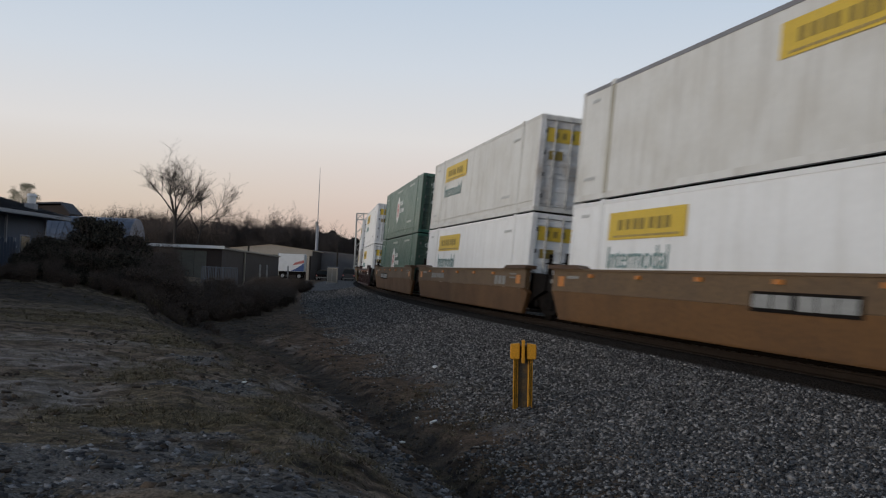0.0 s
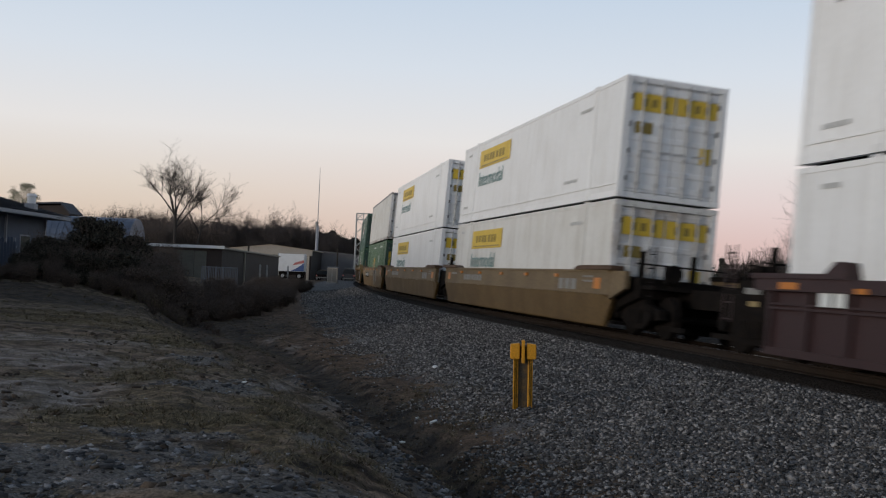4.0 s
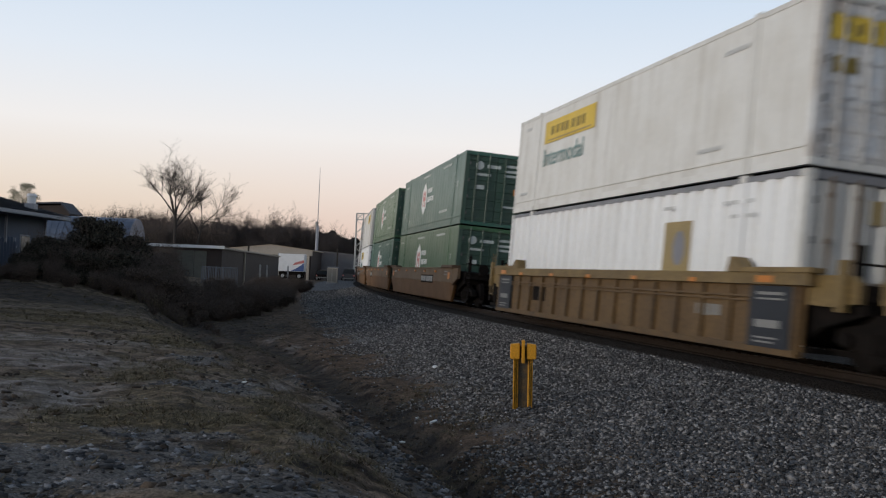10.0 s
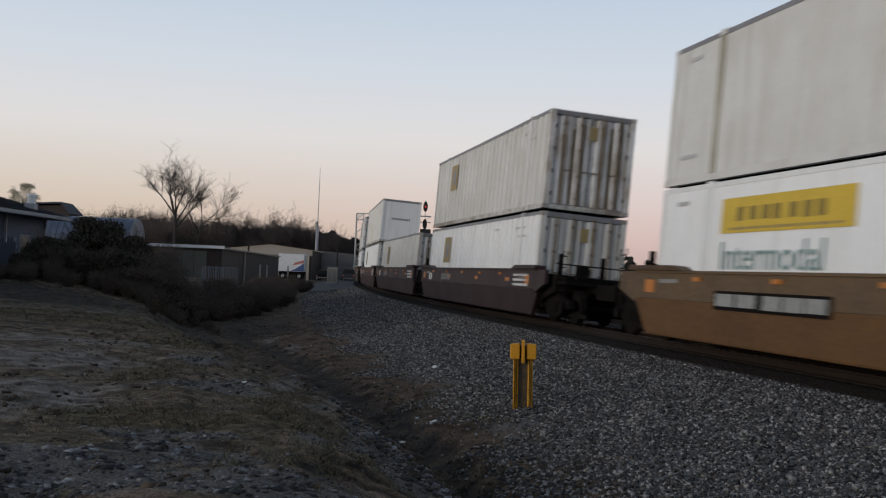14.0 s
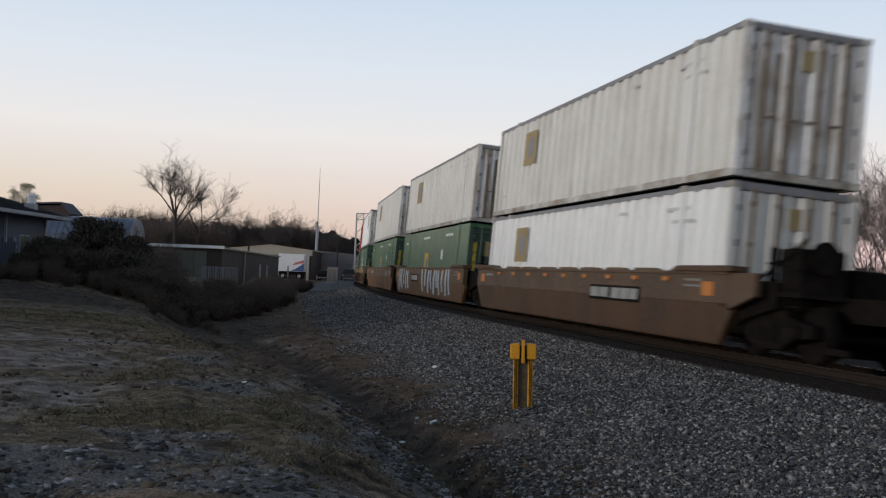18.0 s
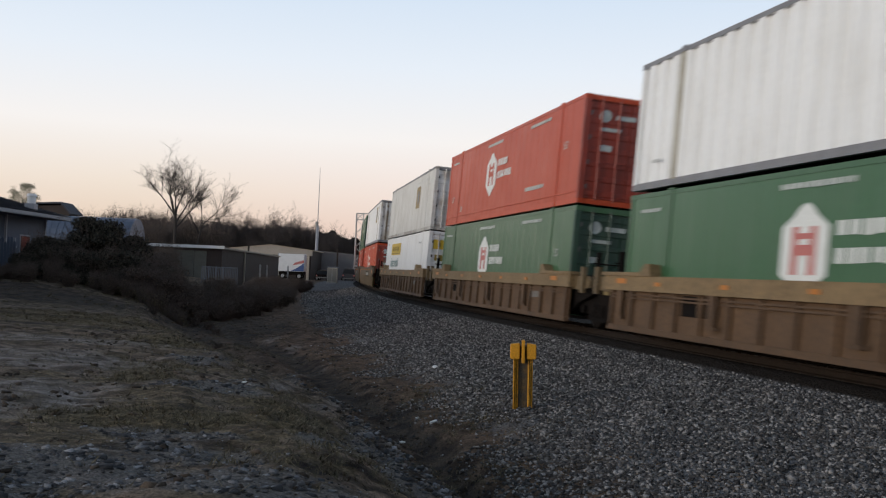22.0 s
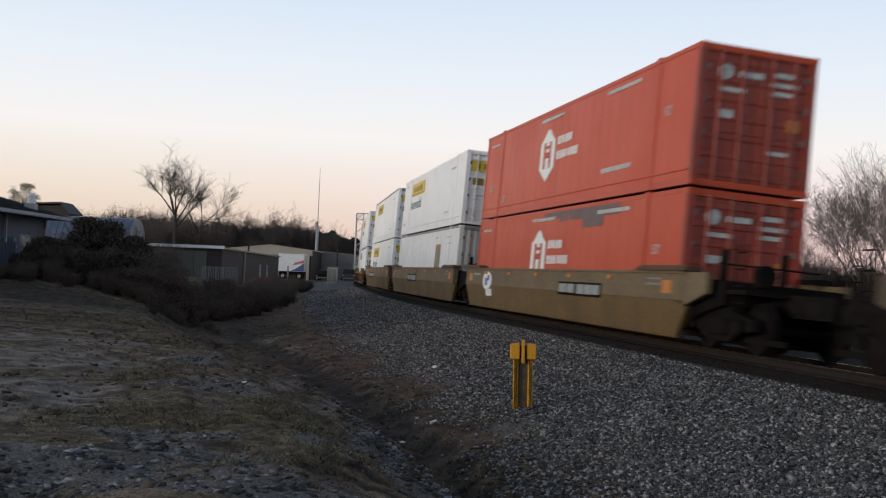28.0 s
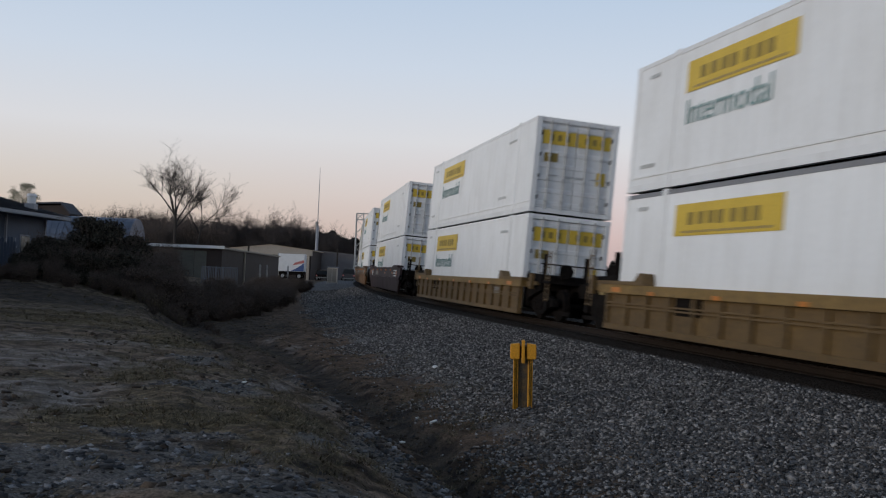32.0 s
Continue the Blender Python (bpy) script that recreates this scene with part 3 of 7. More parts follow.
def lettering(parent, me, x, z, y=-1.31, stretch=1.0):
    """Writing on the camera's side, upright."""
    ob = new("lettering", me)
    ob.parent = parent
    ob.matrix_basis = Matrix.Translation((x, y, z)) @ Matrix.Rotation(radians(90), 4, "X") @ Matrix.Diagonal((stretch, 1, 1, 1))
    return ob


def end_lettering(parent, me, y, z, x=8.085):
    ob = new("lettering", me)
    ob.parent = parent
    ob.matrix_basis = Matrix.Translation((x, y, z)) @ Matrix.Rotation(radians(90), 4, "Z") @ Matrix.Rotation(radians(90), 4, "X")
    return ob


T_INTER = text_mesh("Intermodal", 0.74, TEAL)
T_53W = text_mesh("53'", 0.30, CHALK)


def emblem(parent, mat, x, z, w, h, inner):
    """White pointed shield with a plain inner figure."""
    bm = bmesh.new()
    prism(bm, [(x, z + h * 0.25), (x + w * 0.25, z + h * 0.37), (x + w * 0.38, z + h * 0.46), (x + w * 0.5, z + h * 0.5), (x + w * 0.62, z + h * 0.46), (x + w * 0.75, z + h * 0.37), (x + w, z + h * 0.25), (x + w, z - h * 0.25), (x + w * 0.75, z - h * 0.37), (x + w * 0.5, z - h * 0.5), (x + w * 0.25, z - h * 0.37), (x, z - h * 0.25)], -1.308, -1.302, "y")
    e = part("emblem", bm, mat, parent, "white pointed emblem")
    bm = bmesh.new()
    for a, b, c, d in ((0.24, 0.38, -0.25, 0.25), (0.62, 0.76, -0.25, 0.25), (0.38, 0.62, -0.05, 0.06), (0.38, 0.62, 0.12, 0.18)):
        box(bm, x + w * a, x + w * b, -1.314, -1.309, z + h * c, z + h * d)
    part("emblem_figure", bm, inner, e)
    return e


def container(style, wall, door, rail, marks, doors=True, label="", corr=False, seed=0, post_paint=None, ledge=True):
    c = holder("shipping_container", label, "container", "containers on the train")
    rng = random.Random(seed)
    for side in (-1, 1):
        bm = bmesh.new()
        pts = []
        if corr:
            x = -7.95
            while x < 7.4:
                pts += [(x, 1.202), (x + 0.15, 1.202), (x + 0.205, 1.292), (x + 0.455, 1.292), (x + 0.51, 1.202)]
                x += 0.56
            pts.append((7.95, 1.202))
        else:
            x = -7.6
            pts.append((-7.95, 1.287))
            while x < 7.6:
                pts += [(x, 1.287), (x + 0.006, 1.293), (x + 0.036, 1.293), (x + 0.042, 1.287)]
                x += 0.61
            pts.append((7.95, 1.287))
        prism(bm, [(p, side * q) for p, q in pts] + [(7.95, side * 1.17), (-7.95, side * 1.17)], 0.14, 2.80, "z")
        part("side_panel", bm, wall, c)
        bm = bmesh.new()
        box(bm, -8.0, 8.0, min(side * 1.30, side * 1.2), max(side * 1.30, side * 1.2), 0.0, 0.15)
        b = part("bottom_rail", bm, rail[0], c)
        if side < 0 and not corr and ledge:
            block("rail_ledge", (-7.9, 7.9, -1.312, -1.285, 0.30, 0.335), rail[0], b)
        bm = bmesh.new()
        box(bm, -8.0, 8.0, min(side * 1.30, side * 1.2), max(side * 1.30, side * 1.2), 2.79, 2.885)
        part("top_rail", bm, rail[1], c)
        for e in (-1, 1):
            bm = bmesh.new()
            box(bm, *sorted((e * 7.93, e * CL)), *sorted((side * 1.303, side * 1.15)), 0.0, 2.88)
            post = part("corner_post", bm, wall if e < 0 else door, c)
            for z in (0.0, 2.76):
                block("corner_casting", (*sorted((e * 7.9, e * 8.085)), *sorted((side * 1.31, side * 1.14)), z, z + 0.125), rail[0], post)
            if side < 0:
                bm = bmesh.new()
                box(bm, e * 6.1 - 0.10, e * 6.1 + 0.10, -1.304, -1.24, 0.0, 2.885)
                post = part("stacking_post", bm, post_paint or wall, c)
                for z in (0.0, 2.80):
                    block("stacking_fitting", (e * 6.1 - 0.10, e * 6.1 + 0.10, -1.318, -1.2, z, z + 0.12), rail[0], post)
    bm = bmesh.new()
    box(bm, -8.0, 8.0, -1.2, 1.2, 2.83, 2.872)
    for i in range(13):
        box(bm, -7.5 + i * 1.2, -7.3 + i * 1.2, -1.2, 1.2, 2.872, 2.884)
    part("roof", bm, rail[1], c)
    block("floor", (-8.0, 8.0, -1.2, 1.2, 0.02, 0.14), GRIME, c)
    block("rear_wall", (-8.06, -7.95, -1.15, 1.15, 0.02, 2.86), wall, c)
    block("end_sill", (7.95, 8.06, -1.15, 1.15, 0.0, 0.14), rail[0], c)
    block("end_header", (7.95, 8.06, -1.15, 1.15, 2.74, 2.885), rail[1], c)
    if doors:
        for k, (y0, y1) in enumerate(((-1.145, -0.012), (0.012, 1.145))):
            bm = bmesh.new()
            prof = [(8.012, 0.16)]
            for i in range(7):
                z = 0.28 + i * (2.3 / 6)
                prof += [(8.012, z - 0.075), (8.03, z - 0.05), (8.03, z + 0.05), (8.012, z + 0.075)]
            if corr:
                prof = []
                for i in range(4):
                    y = y0 + 0.06 + i * 0.27
                    prof += [(7.975, y), (7.975, y + 0.07), (8.04, y + 0.10), (8.04, y + 0.19), (7.975, y + 0.22)]
                prism(bm, [(8.008, y0)] + prof + [(8.008, y1), (7.93, y1), (7.93, y0)], 0.16, 2.72, "z")
            else:
                prism(bm, prof + [(8.012, 2.72), (7.96, 2.72), (7.96, 0.16)], y0, y1, "y")
            d = part("door", bm, door, c)
            if corr and door == RUSTDOOR:
                for i in range(3):
                    y = y0 + 0.06 + i * 0.27
                    part("stained_groove", box_mesh(7.974, 7.979, y + 0.225, y + 0.335, 0.17, 2.2 + 0.17 * ((i + k) % 4)), RUSTBROWN, d, "rust-stained groove")
            for u in (0.28, 0.72):
                y = y0 + (y1 - y0) * u
                bm = bmesh.new()
                rod(bm, (8.06, y, 0.1), (8.06, y, 2.8), 0.027, n=6)
                for z in (0.35, 1.0, 1.75, 2.5):
                    box(bm, 8.02, 8.08, y - 0.045, y + 0.045, z - 0.04, z + 0.04)
                box(bm, 8.06, 8.075, min(y, y + (0.3 if k == 0 else -0.3)), max(y, y + (0.3 if k == 0 else -0.3)), 1.12, 1.16)
                part("lock_rod", bm, ROD if "jb" in style else RUSTROD if corr else door, d)
            ye = y0 if k == 0 else y1
            for z in (0.45, 1.1, 1.75, 2.4):
                part("hinge", box_mesh(8.0, 8.06, ye - 0.06, ye + 0.06, z - 0.06, z + 0.06), DARKROD, d)
    else:
        bm = bmesh.new()
        box(bm, 7.96, 8.045, -1.145, 1.145, 0.14, 2.74)
        part("front_wall", bm, door, c)
    marks(c, rng)
    return c


def jb_marks(sign=(-5.55, -1.6), text=True, end_sign=True):
    def go(c, rng):
        a, b = sign
        s = plate("sign", c, YELLOW, a, b, 1.90, 2.54, label="yellow sign with dark worn writing")
        bars("writing", s, INK, a + 0.5, b - 0.6, 2.09, 2.36, 7, 5, y=-1.309, gap=0.4)
        bars("writing", s, GOLD, a + 0.3, b - 0.25, 1.95, 2.0, 14, 6, y=-1.309)
        if text:
            lettering(c, T_INTER, a + 0.02, 1.24, y=-1.309, stretch=1.0)
        for x, z, w in ((4.2, 0.55, 1.0), (5.0, 2.35, 0.9), (-7.4, 2.5, 0.5), (-7.5, 0.5, 0.7)):
            bars("small_writing", c, MARKGREY, x, x + w, z, z + 0.09, 9, rng.random())
        if end_sign:
            for y0, y1 in ((-1.08, -0.03), (0.03, 1.08)):
                bm = bmesh.new()
                box(bm, 8.032, 8.038, y0, y1, 2.08, 2.5)
                s2 = part("door_sign", bm, YELLOW, c, "yellow sign with dark worn writing")
                for i in range(3):
                    part("writing", box_mesh(8.039, 8.043, y0 + 0.22 + i * 0.25, y0 + 0.35 + i * 0.25, 2.19, 2.38), INK, s2)
            bm = bmesh.new()
            box(bm, 8.032, 8.038, -0.98, -0.55, 1.55, 1.82)
            part("placard", bm, INK, c)
            bm = bmesh.new()
            box(bm, 8.032, 8.038, 0.72, 1.0, 0.98, 1.38)
            part("door_label", bm, YELLOW, c)
    return go


def hub_marks(ink, inner):
    def go(c, rng):
        emblem(c, PALE, -1.85, 1.55, 1.28, 1.55, inner)
        bars("writing", c, PALE, -0.37, 0.85, 1.76, 2.0, 4, 3, gap=0.35)
        bars("writing", c, PALE, -0.37, 1.35, 1.34, 1.58, 6, 4, gap=0.35)
        bars("small_writing", c, CHALK, -2.0, 0.0, 2.56, 2.66, 11, 5)
        bars("small_writing", c, CHALK, 3.2, 5.2, 2.56, 2.66, 11, 6)
        bars("small_writing", c, CHALK, 3.2, 5.0, 0.62, 0.74, 9, 7)
        bars("small_writing", c, CHALK, -7.5, -6.5, 2.45, 2.53, 7, 8)
        lettering(c, T_53W, -7.2, 0.9, y=-1.309)
        lettering(c, T_53W, 6.6, 1.55, y=-1.309)
        lettering(c, T_53W, -5.6, 0.45, y=-1.309)
        bm = bmesh.new()
        prism(bm, [(-0.72 + 0.17 * math.cos(6.2832 * i / 10), 2.35 + 0.17 * math.sin(6.2832 * i / 10)) for i in range(10)], 8.032, 8.038, "x")
        part("door_emblem", bm, CHALK, c, "white round emblem on the door")
        for y, z, w, h in ((-0.42, 2.28, 0.55, 0.12), (0.35, 2.38, 0.5, 0.1), (0.30, 2.18, 0.62, 0.09), (0.30, 2.0, 0.55, 0.09), (-0.85, 1.95, 0.6, 0.09), (-0.8, 1.42, 0.32, 0.16), (0.3, 0.78, 0.5, 0.08)):
            part("door_marking", box_mesh(8.032, 8.038, y, y + w, z, z + h), CHALK, c)
        bm = bmesh.new()
        box(bm, 8.032, 8.038, 0.72, 1.02, 1.3, 1.55)
        part("door_placard", bm, ORANGE, c)
    return go


def emp_marks(c, rng):
    s = plate("sticker", c, DULLYELLOW, -1.3, -0.2, 0.75, 1.85, label="yellow square sticker")
    bm = bmesh.new()
    prism(bm, [(-0.62 + 0.22 * math.cos(6.2832 * i / 12), 1.3 + 0.34 * math.sin(6.2832 * i / 12)) for i in range(12)], -1.314, -1.309, "y")
    part("sticker_figure", bm, BLUE, s)
    bars("writing", s, BLUE, -1.22, -0.95, 1.0, 1.1, 2, 3, y=-1.309)
    bm = bmesh.new()
    prism(bm, [(2.9 + 0.22 * math.cos(6.2832 * i / 10), 1.75 + 0.24 * math.sin(6.2832 * i / 10)) for i in range(10)], -1.308, -1.302, "y")
    part("white_mark", bm, PALE, c)
    for x, z, w in ((-2.0, 2.5, 1.7), (3.4, 2.5, 1.6), (-7.3, 2.35, 0.7), (6.4, 0.9, 0.8)):
        bars("small_writing", c, PALE, x, x + w, z, z + 0.11, 9, rng.random())
    bm = bmesh.new()
    box(bm, 8.032, 8.038, -0.65, 0.45, 1.7, 2.25)
    s2 = part("door_sticker", bm, GOLD, c, "faded gold sticker on the doors")
    for i in range(3):
        part("writing", box_mesh(8.039, 8.043, -0.5 + i * 0.32, -0.28 + i * 0.32, 1.84, 2.12), BLUE, s2)
    bm = bmesh.new()
    box(bm, 8.0, 8.03, -1.12, -0.98, 0.6, 2.2)
    part("post_stripe", bm, YELLOW, c)


def corr_marks(at=-5.2, w=1.15, hi=2.45, tag=None):
    def go(c, rng):
        s = plate("sticker", c, tag or GOLD, at, at + w, hi - 0.9 * w, hi, label="faded square sticker", y=-1.294)
        if w > 1 and not tag:
            bm = bmesh.new()
            prism(bm, [(at + w * 0.58 + w * 0.22 * math.cos(6.2832 * i / 12), hi - 0.45 * w + w * 0.3 * math.sin(6.2832 * i / 12)) for i in range(12)], -1.305, -1.301, "y")
            part("sticker_figure", bm, FADEBLUE, s)
        for x, z, ww in ((5.4, 2.42, 1.1), (5.7, 2.16, 0.9), (2.9, 2.45, 0.5), (-7.2, 0.55, 0.4)):
            bars("small_writing", c, MARKGREY, x, x + ww, z, z + 0.08, 6, rng.random(), y=-1.294)
        bm = bmesh.new()
        box(bm, 8.032, 8.038, -0.2, 0.32, 2.1, 2.5)
        part("door_sticker", bm, GOLD, c, "faded gold sticker on the doors")
    return go


def plain_end_marks(c, rng):
    corr_marks(-2.2, 1.7, 1.5, PALETAG)(c, rng)
    bm = bmesh.new()
    for i in range(11):
        box(bm, 8.046, 8.05, -0.62 + i * 0.115, -0.53 + i * 0.115, 1.52, 1.66)
    part("small_writing", bm, FADED, c)["kind"] = "stuff"


def reefer_marks(c, rng):
    jb_marks(sign=(1.3, 4.7), text=False, end_sign=False)(c, rng)
    s = part("end_sign", box_mesh(8.046, 8.052, -1.08, 1.08, 2.18, 2.56), YELLOW, c, "long yellow sign with dark worn writing")
    for i in range(6):
        part("writing", box_mesh(8.053, 8.056, -0.62 + i * 0.22, -0.48 + i * 0.22, 2.26, 2.46), INK, s)
    for y, z, w, h in ((-0.92, 1.55, 0.22, 0.3), (0.15, 1.45, 0.4, 0.14), (0.62, 0.55, 0.34, 0.62)):
        part("end_fitting", box_mesh(8.046, 8.075, y, y + w, z, z + h), DARKROD, c)
    bm = bmesh.new()
    for p, q in (((8.07, -0.75, 1.9), (8.07, -0.62, 1.2)), ((8.07, -0.62, 1.2), (8.07, -0.75, 0.7))):
        rod(bm, p, q, 0.02, n=6)
    part("hose", bm, GRIME, c)


KIT = {}
FAR = pose(0, 900, -60)


def kit(key, *args, **kw):
    KIT[key] = container(*args, **kw)


W2 = (WHITE, WHITE)
kit("jb", "jb", WHITE, WHITE, W2, jb_marks(), label="white smooth-sided container with yellow sign and teal lettering", seed=1)
kit("jbc", "jb", CREAM, RUSTDOOR, (CREAM, CREAM), jb_marks(), label="cream weathered container with yellow sign and grimy doors", seed=2)
kit("jbn", "jb", WHITE, WHITE, (WHITE, GREY_RAIL), jb_marks(text=False), label="white container with yellow sign and grey top rail", seed=3)
kit("jb2", "jb", CREAM, CREAM, (CREAM, GREY_RAIL), reefer_marks, doors=False, ledge=False, post_paint=STAIN, label="off-white container with grey rails and yellow sign", seed=4)
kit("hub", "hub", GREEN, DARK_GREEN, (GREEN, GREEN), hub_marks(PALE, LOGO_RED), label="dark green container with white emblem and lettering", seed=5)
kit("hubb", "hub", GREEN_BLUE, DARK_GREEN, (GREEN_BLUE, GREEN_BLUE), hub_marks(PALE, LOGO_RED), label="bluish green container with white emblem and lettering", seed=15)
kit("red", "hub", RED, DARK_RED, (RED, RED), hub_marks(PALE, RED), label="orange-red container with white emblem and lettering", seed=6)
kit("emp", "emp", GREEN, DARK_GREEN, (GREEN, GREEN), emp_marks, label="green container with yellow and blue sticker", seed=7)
kit("corr", "corr", WHITE, CREAM, (DIRTY, GREY_RAIL), corr_marks(), corr=True, label="white corrugated container with faded sticker", seed=8)
kit("corrd", "corr", CREAM, RUSTDOOR, (DIRTY, GREY_RAIL), corr_marks(), corr=True, label="grey-white corrugated container with rust-stained doors", seed=9)
kit("corrl", "corr", WHITE, RUSTDOOR, (GREY_RAIL, GREY_RAIL), corr_marks(3.5, 1.25, 2.6), corr=True, post_paint=STAIN, label="grey-white corrugated container with sticker towards the doors", seed=10)
kit("corrp", "corr", CREAM, WHITE, (DIRTY, GREY_RAIL), plain_end_marks, doors=False, corr=True, label="white corrugated container with a plain sheet end", seed=11)
kit("plain", "corr", CREAM, RUSTDOOR, (DIRTY, GREY_RAIL), corr_marks(2.6, 1.2, 2.3), ledge=False, label="smooth off-white container with rust-streaked doors", seed=12)


# ---- well wagons ----
def truck(car, x):
    t = holder("truck", "", "")
    t.parent = car
    t.matrix_basis = Matrix.Translation((x, 0, 0))
    del_keys = [k for k in ("label", "category", "group") if k in t]
    for k in del_keys:
        del t[k]
    for y in (-1, 1):
        bm = bmesh.new()
        prism(bm, [(-1.25, 0.42), (-1.2, 0.62), (-0.6, 0.72), (-0.35, 0.86), (0.35, 0.86), (0.6, 0.72), (1.2, 0.62), (1.25, 0.42), (0.75, 0.36), (0.4, 0.18), (-0.4, 0.18), (-0.75, 0.36)], *sorted((y * 0.94, y * 1.10)), axis="y")
        for k in range(5):
            rod(bm, (-0.28 + 0.14 * k, y * 1.12, 0.3), (-0.28 + 0.14 * k, y * 1.12, 0.6), 0.055, n=6)
        part("side_frame", bm, GRIME, t)
    for ax in (-0.89, 0.89):
        bm = bmesh.new()
        rod(bm, (ax, -1.15, 0.46), (ax, 1.15, 0.46), 0.08, n=8)
        for y in (-1, 1):
            rod(bm, (ax, y * 0.68, 0.46), (ax, y * 0.80, 0.46), 0.455, n=20)
            rod(bm, (ax, y * 0.66, 0.46), (ax, y * 0.69, 0.46), 0.485, n=20)
            rod(bm, (ax, y * 1.1, 0.46), (ax, y * 1.2, 0.46), 0.11, n=8)
        part("wheelset", bm, GRIME, t)
    bm = bmesh.new()
    box(bm, -0.22, 0.22, -1.0, 1.0, 0.42, 0.75)
    part("bolster", bm, GRIME, t)
    # Filler blocks where brake gear hangs, added to keep the truck's gap dark.
    for ax in (-0.36, 0.36):
        part("brake_beam", box_mesh(ax - 0.12, ax + 0.12, -0.92, 0.92, 0.14, 0.44), GRIME, t)
    part("brake_rod", box_mesh(-1.9, 1.9, -0.86, -0.78, 0.2, 0.3), GRIME, t)
    return t


def well_wagon(style, paint, lead, tail, label, marks=None, top=1.43):
    """One unit. lead and tail: half of the distance to the wagon ahead and behind, and whether it is coupled (long end) or shares a truck."""
    c = holder("well_wagon", label, "well wagon", "wagons of the train")
    for y in (-1, 1):
        if style == "smooth":
            bm = bmesh.new()
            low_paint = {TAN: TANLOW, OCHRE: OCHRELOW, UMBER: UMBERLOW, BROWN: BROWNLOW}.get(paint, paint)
            upper = [(1.50, 1.40), (1.50, 0.86), (1.36, 0.86), (1.36, 1.40)]
            lower = [(1.497, 0.856), (1.40, 0.16), (1.385, 0.12), (1.28, 0.12), (1.36, 0.856)]
            side = None
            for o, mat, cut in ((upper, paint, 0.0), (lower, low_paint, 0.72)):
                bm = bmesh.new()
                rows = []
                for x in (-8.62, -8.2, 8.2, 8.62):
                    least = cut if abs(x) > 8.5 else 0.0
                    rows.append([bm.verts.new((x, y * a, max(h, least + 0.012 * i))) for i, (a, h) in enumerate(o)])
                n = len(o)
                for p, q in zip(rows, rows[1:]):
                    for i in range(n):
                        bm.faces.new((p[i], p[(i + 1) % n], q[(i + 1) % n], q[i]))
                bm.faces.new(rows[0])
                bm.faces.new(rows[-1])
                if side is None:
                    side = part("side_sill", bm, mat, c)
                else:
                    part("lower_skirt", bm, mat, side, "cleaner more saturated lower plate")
            bm = bmesh.new()
            box(bm, -8.62, 8.62, *sorted((y * 1.535, y * 1.34)), 1.38, 1.43)
            part("top_flange", bm, paint, side)
        else:
            plate_paint = {OCHRE: BROWNPLATE, STRAWTAN: TANPLATE}.get(paint, paint)
            bm = bmesh.new()
            box(bm, -8.45, 8.45, *sorted((y * 1.40, y * 1.36)), 0.15, top - 0.1)
            side = part("side_plate", bm, plate_paint, c)
            bm = bmesh.new()
            box(bm, -8.7, 8.7, *sorted((y * 1.53, y * 1.33)), top - (0.32 if paint == OCHRE else 0.2), top)
            part("top_chord", bm, {OCHRE: CHORDTAN, OCHRELOW: CHORDGOLD}.get(paint, paint), side)
            bm = bmesh.new()
            box(bm, -8.4, 8.4, *sorted((y * 1.47, y * 1.33)), 0.10, 0.22)
            part("bottom_chord", bm, plate_paint, side)
            if y < 0:
                bm = bmesh.new()
                prism(bm, [(-0.05, 0.2), (0.05, 0.2), (0.07, top - 0.19), (-0.07, top - 0.19)], -1.47, -1.39, "y")
                me = finish(bm, "side_post", plate_paint)
                bm = bmesh.new()
                for z in (0.06, 0.13):
                    box(bm, -8.35, 8.35, -1.462, -1.432, top - 0.36 - z, top - 0.325 - z)
                part("stringer", bm, plate_paint, side, "long horizontal rods under the top chord")
                for i in range(17):
                    ob = new("side_post", me)
                    ob.parent = side
                    ob.matrix_basis = Matrix.Translation((-8.3 + i * 1.0375, 0, 0))
        for e in (-1, 1):
            if style == "smooth":
                bm = bmesh.new()
                prism(bm, [(e * 6.4, 1.43), (e * 6.75, 1.53), (e * 8.85, 1.53), (e * 8.85, 1.43)], *sorted((y * 1.60, y * 1.26)), axis="y")
                part("walkway", bm, (WALKBROWN if paint in (TAN, OCHRE, BROWN) else paint) if y < 0 else GRIME, c)
            else:
                for x0 in (6.2,):
                    bm = bmesh.new()
                    prism(bm, [(e * x0, top), (e * (x0 + 0.1), top + 0.26), (e * (x0 + 0.3), top + 0.26), (e * (x0 + 0.55), top + 0.08), (e * 8.8, top + 0.08), (e * 8.8, top)], *sorted((y * 1.56, y * 1.30)), axis="y")
                    part("guide", bm, CHORDTAN if paint == OCHRE else paint, c)
    if style == "smooth":
        for e, reach in ((1, lead), (-1, tail)):
            if reach > 10.5:
                for y in (-1, 1):
                    bm = bmesh.new()
                    prism(bm, [(e * 8.62, 0.76), (e * 8.62, 1.41), (e * 9.5, 1.41), (e * 9.5, 1.02)], *sorted((y * 1.49, y * 1.38)), axis="y")
                    part("end_cheek", bm, paint, c)
    cheek = paint if style == "ribbed" and paint != MAROON else None
    if cheek:
        for y in (-1, 1):
            for e in (-1, 1):
                bm = bmesh.new()
                prism(bm, [(e * 8.42, 0.95), (e * 8.42, top - 0.02), (e * 9.55, top - 0.02), (e * 9.72, top - 0.12), (e * 9.72, 1.0), (e * 9.0, 0.93)], *sorted((y * 1.36, y * 1.26)), axis="y")
                part("end_cheek", bm, cheek, c)
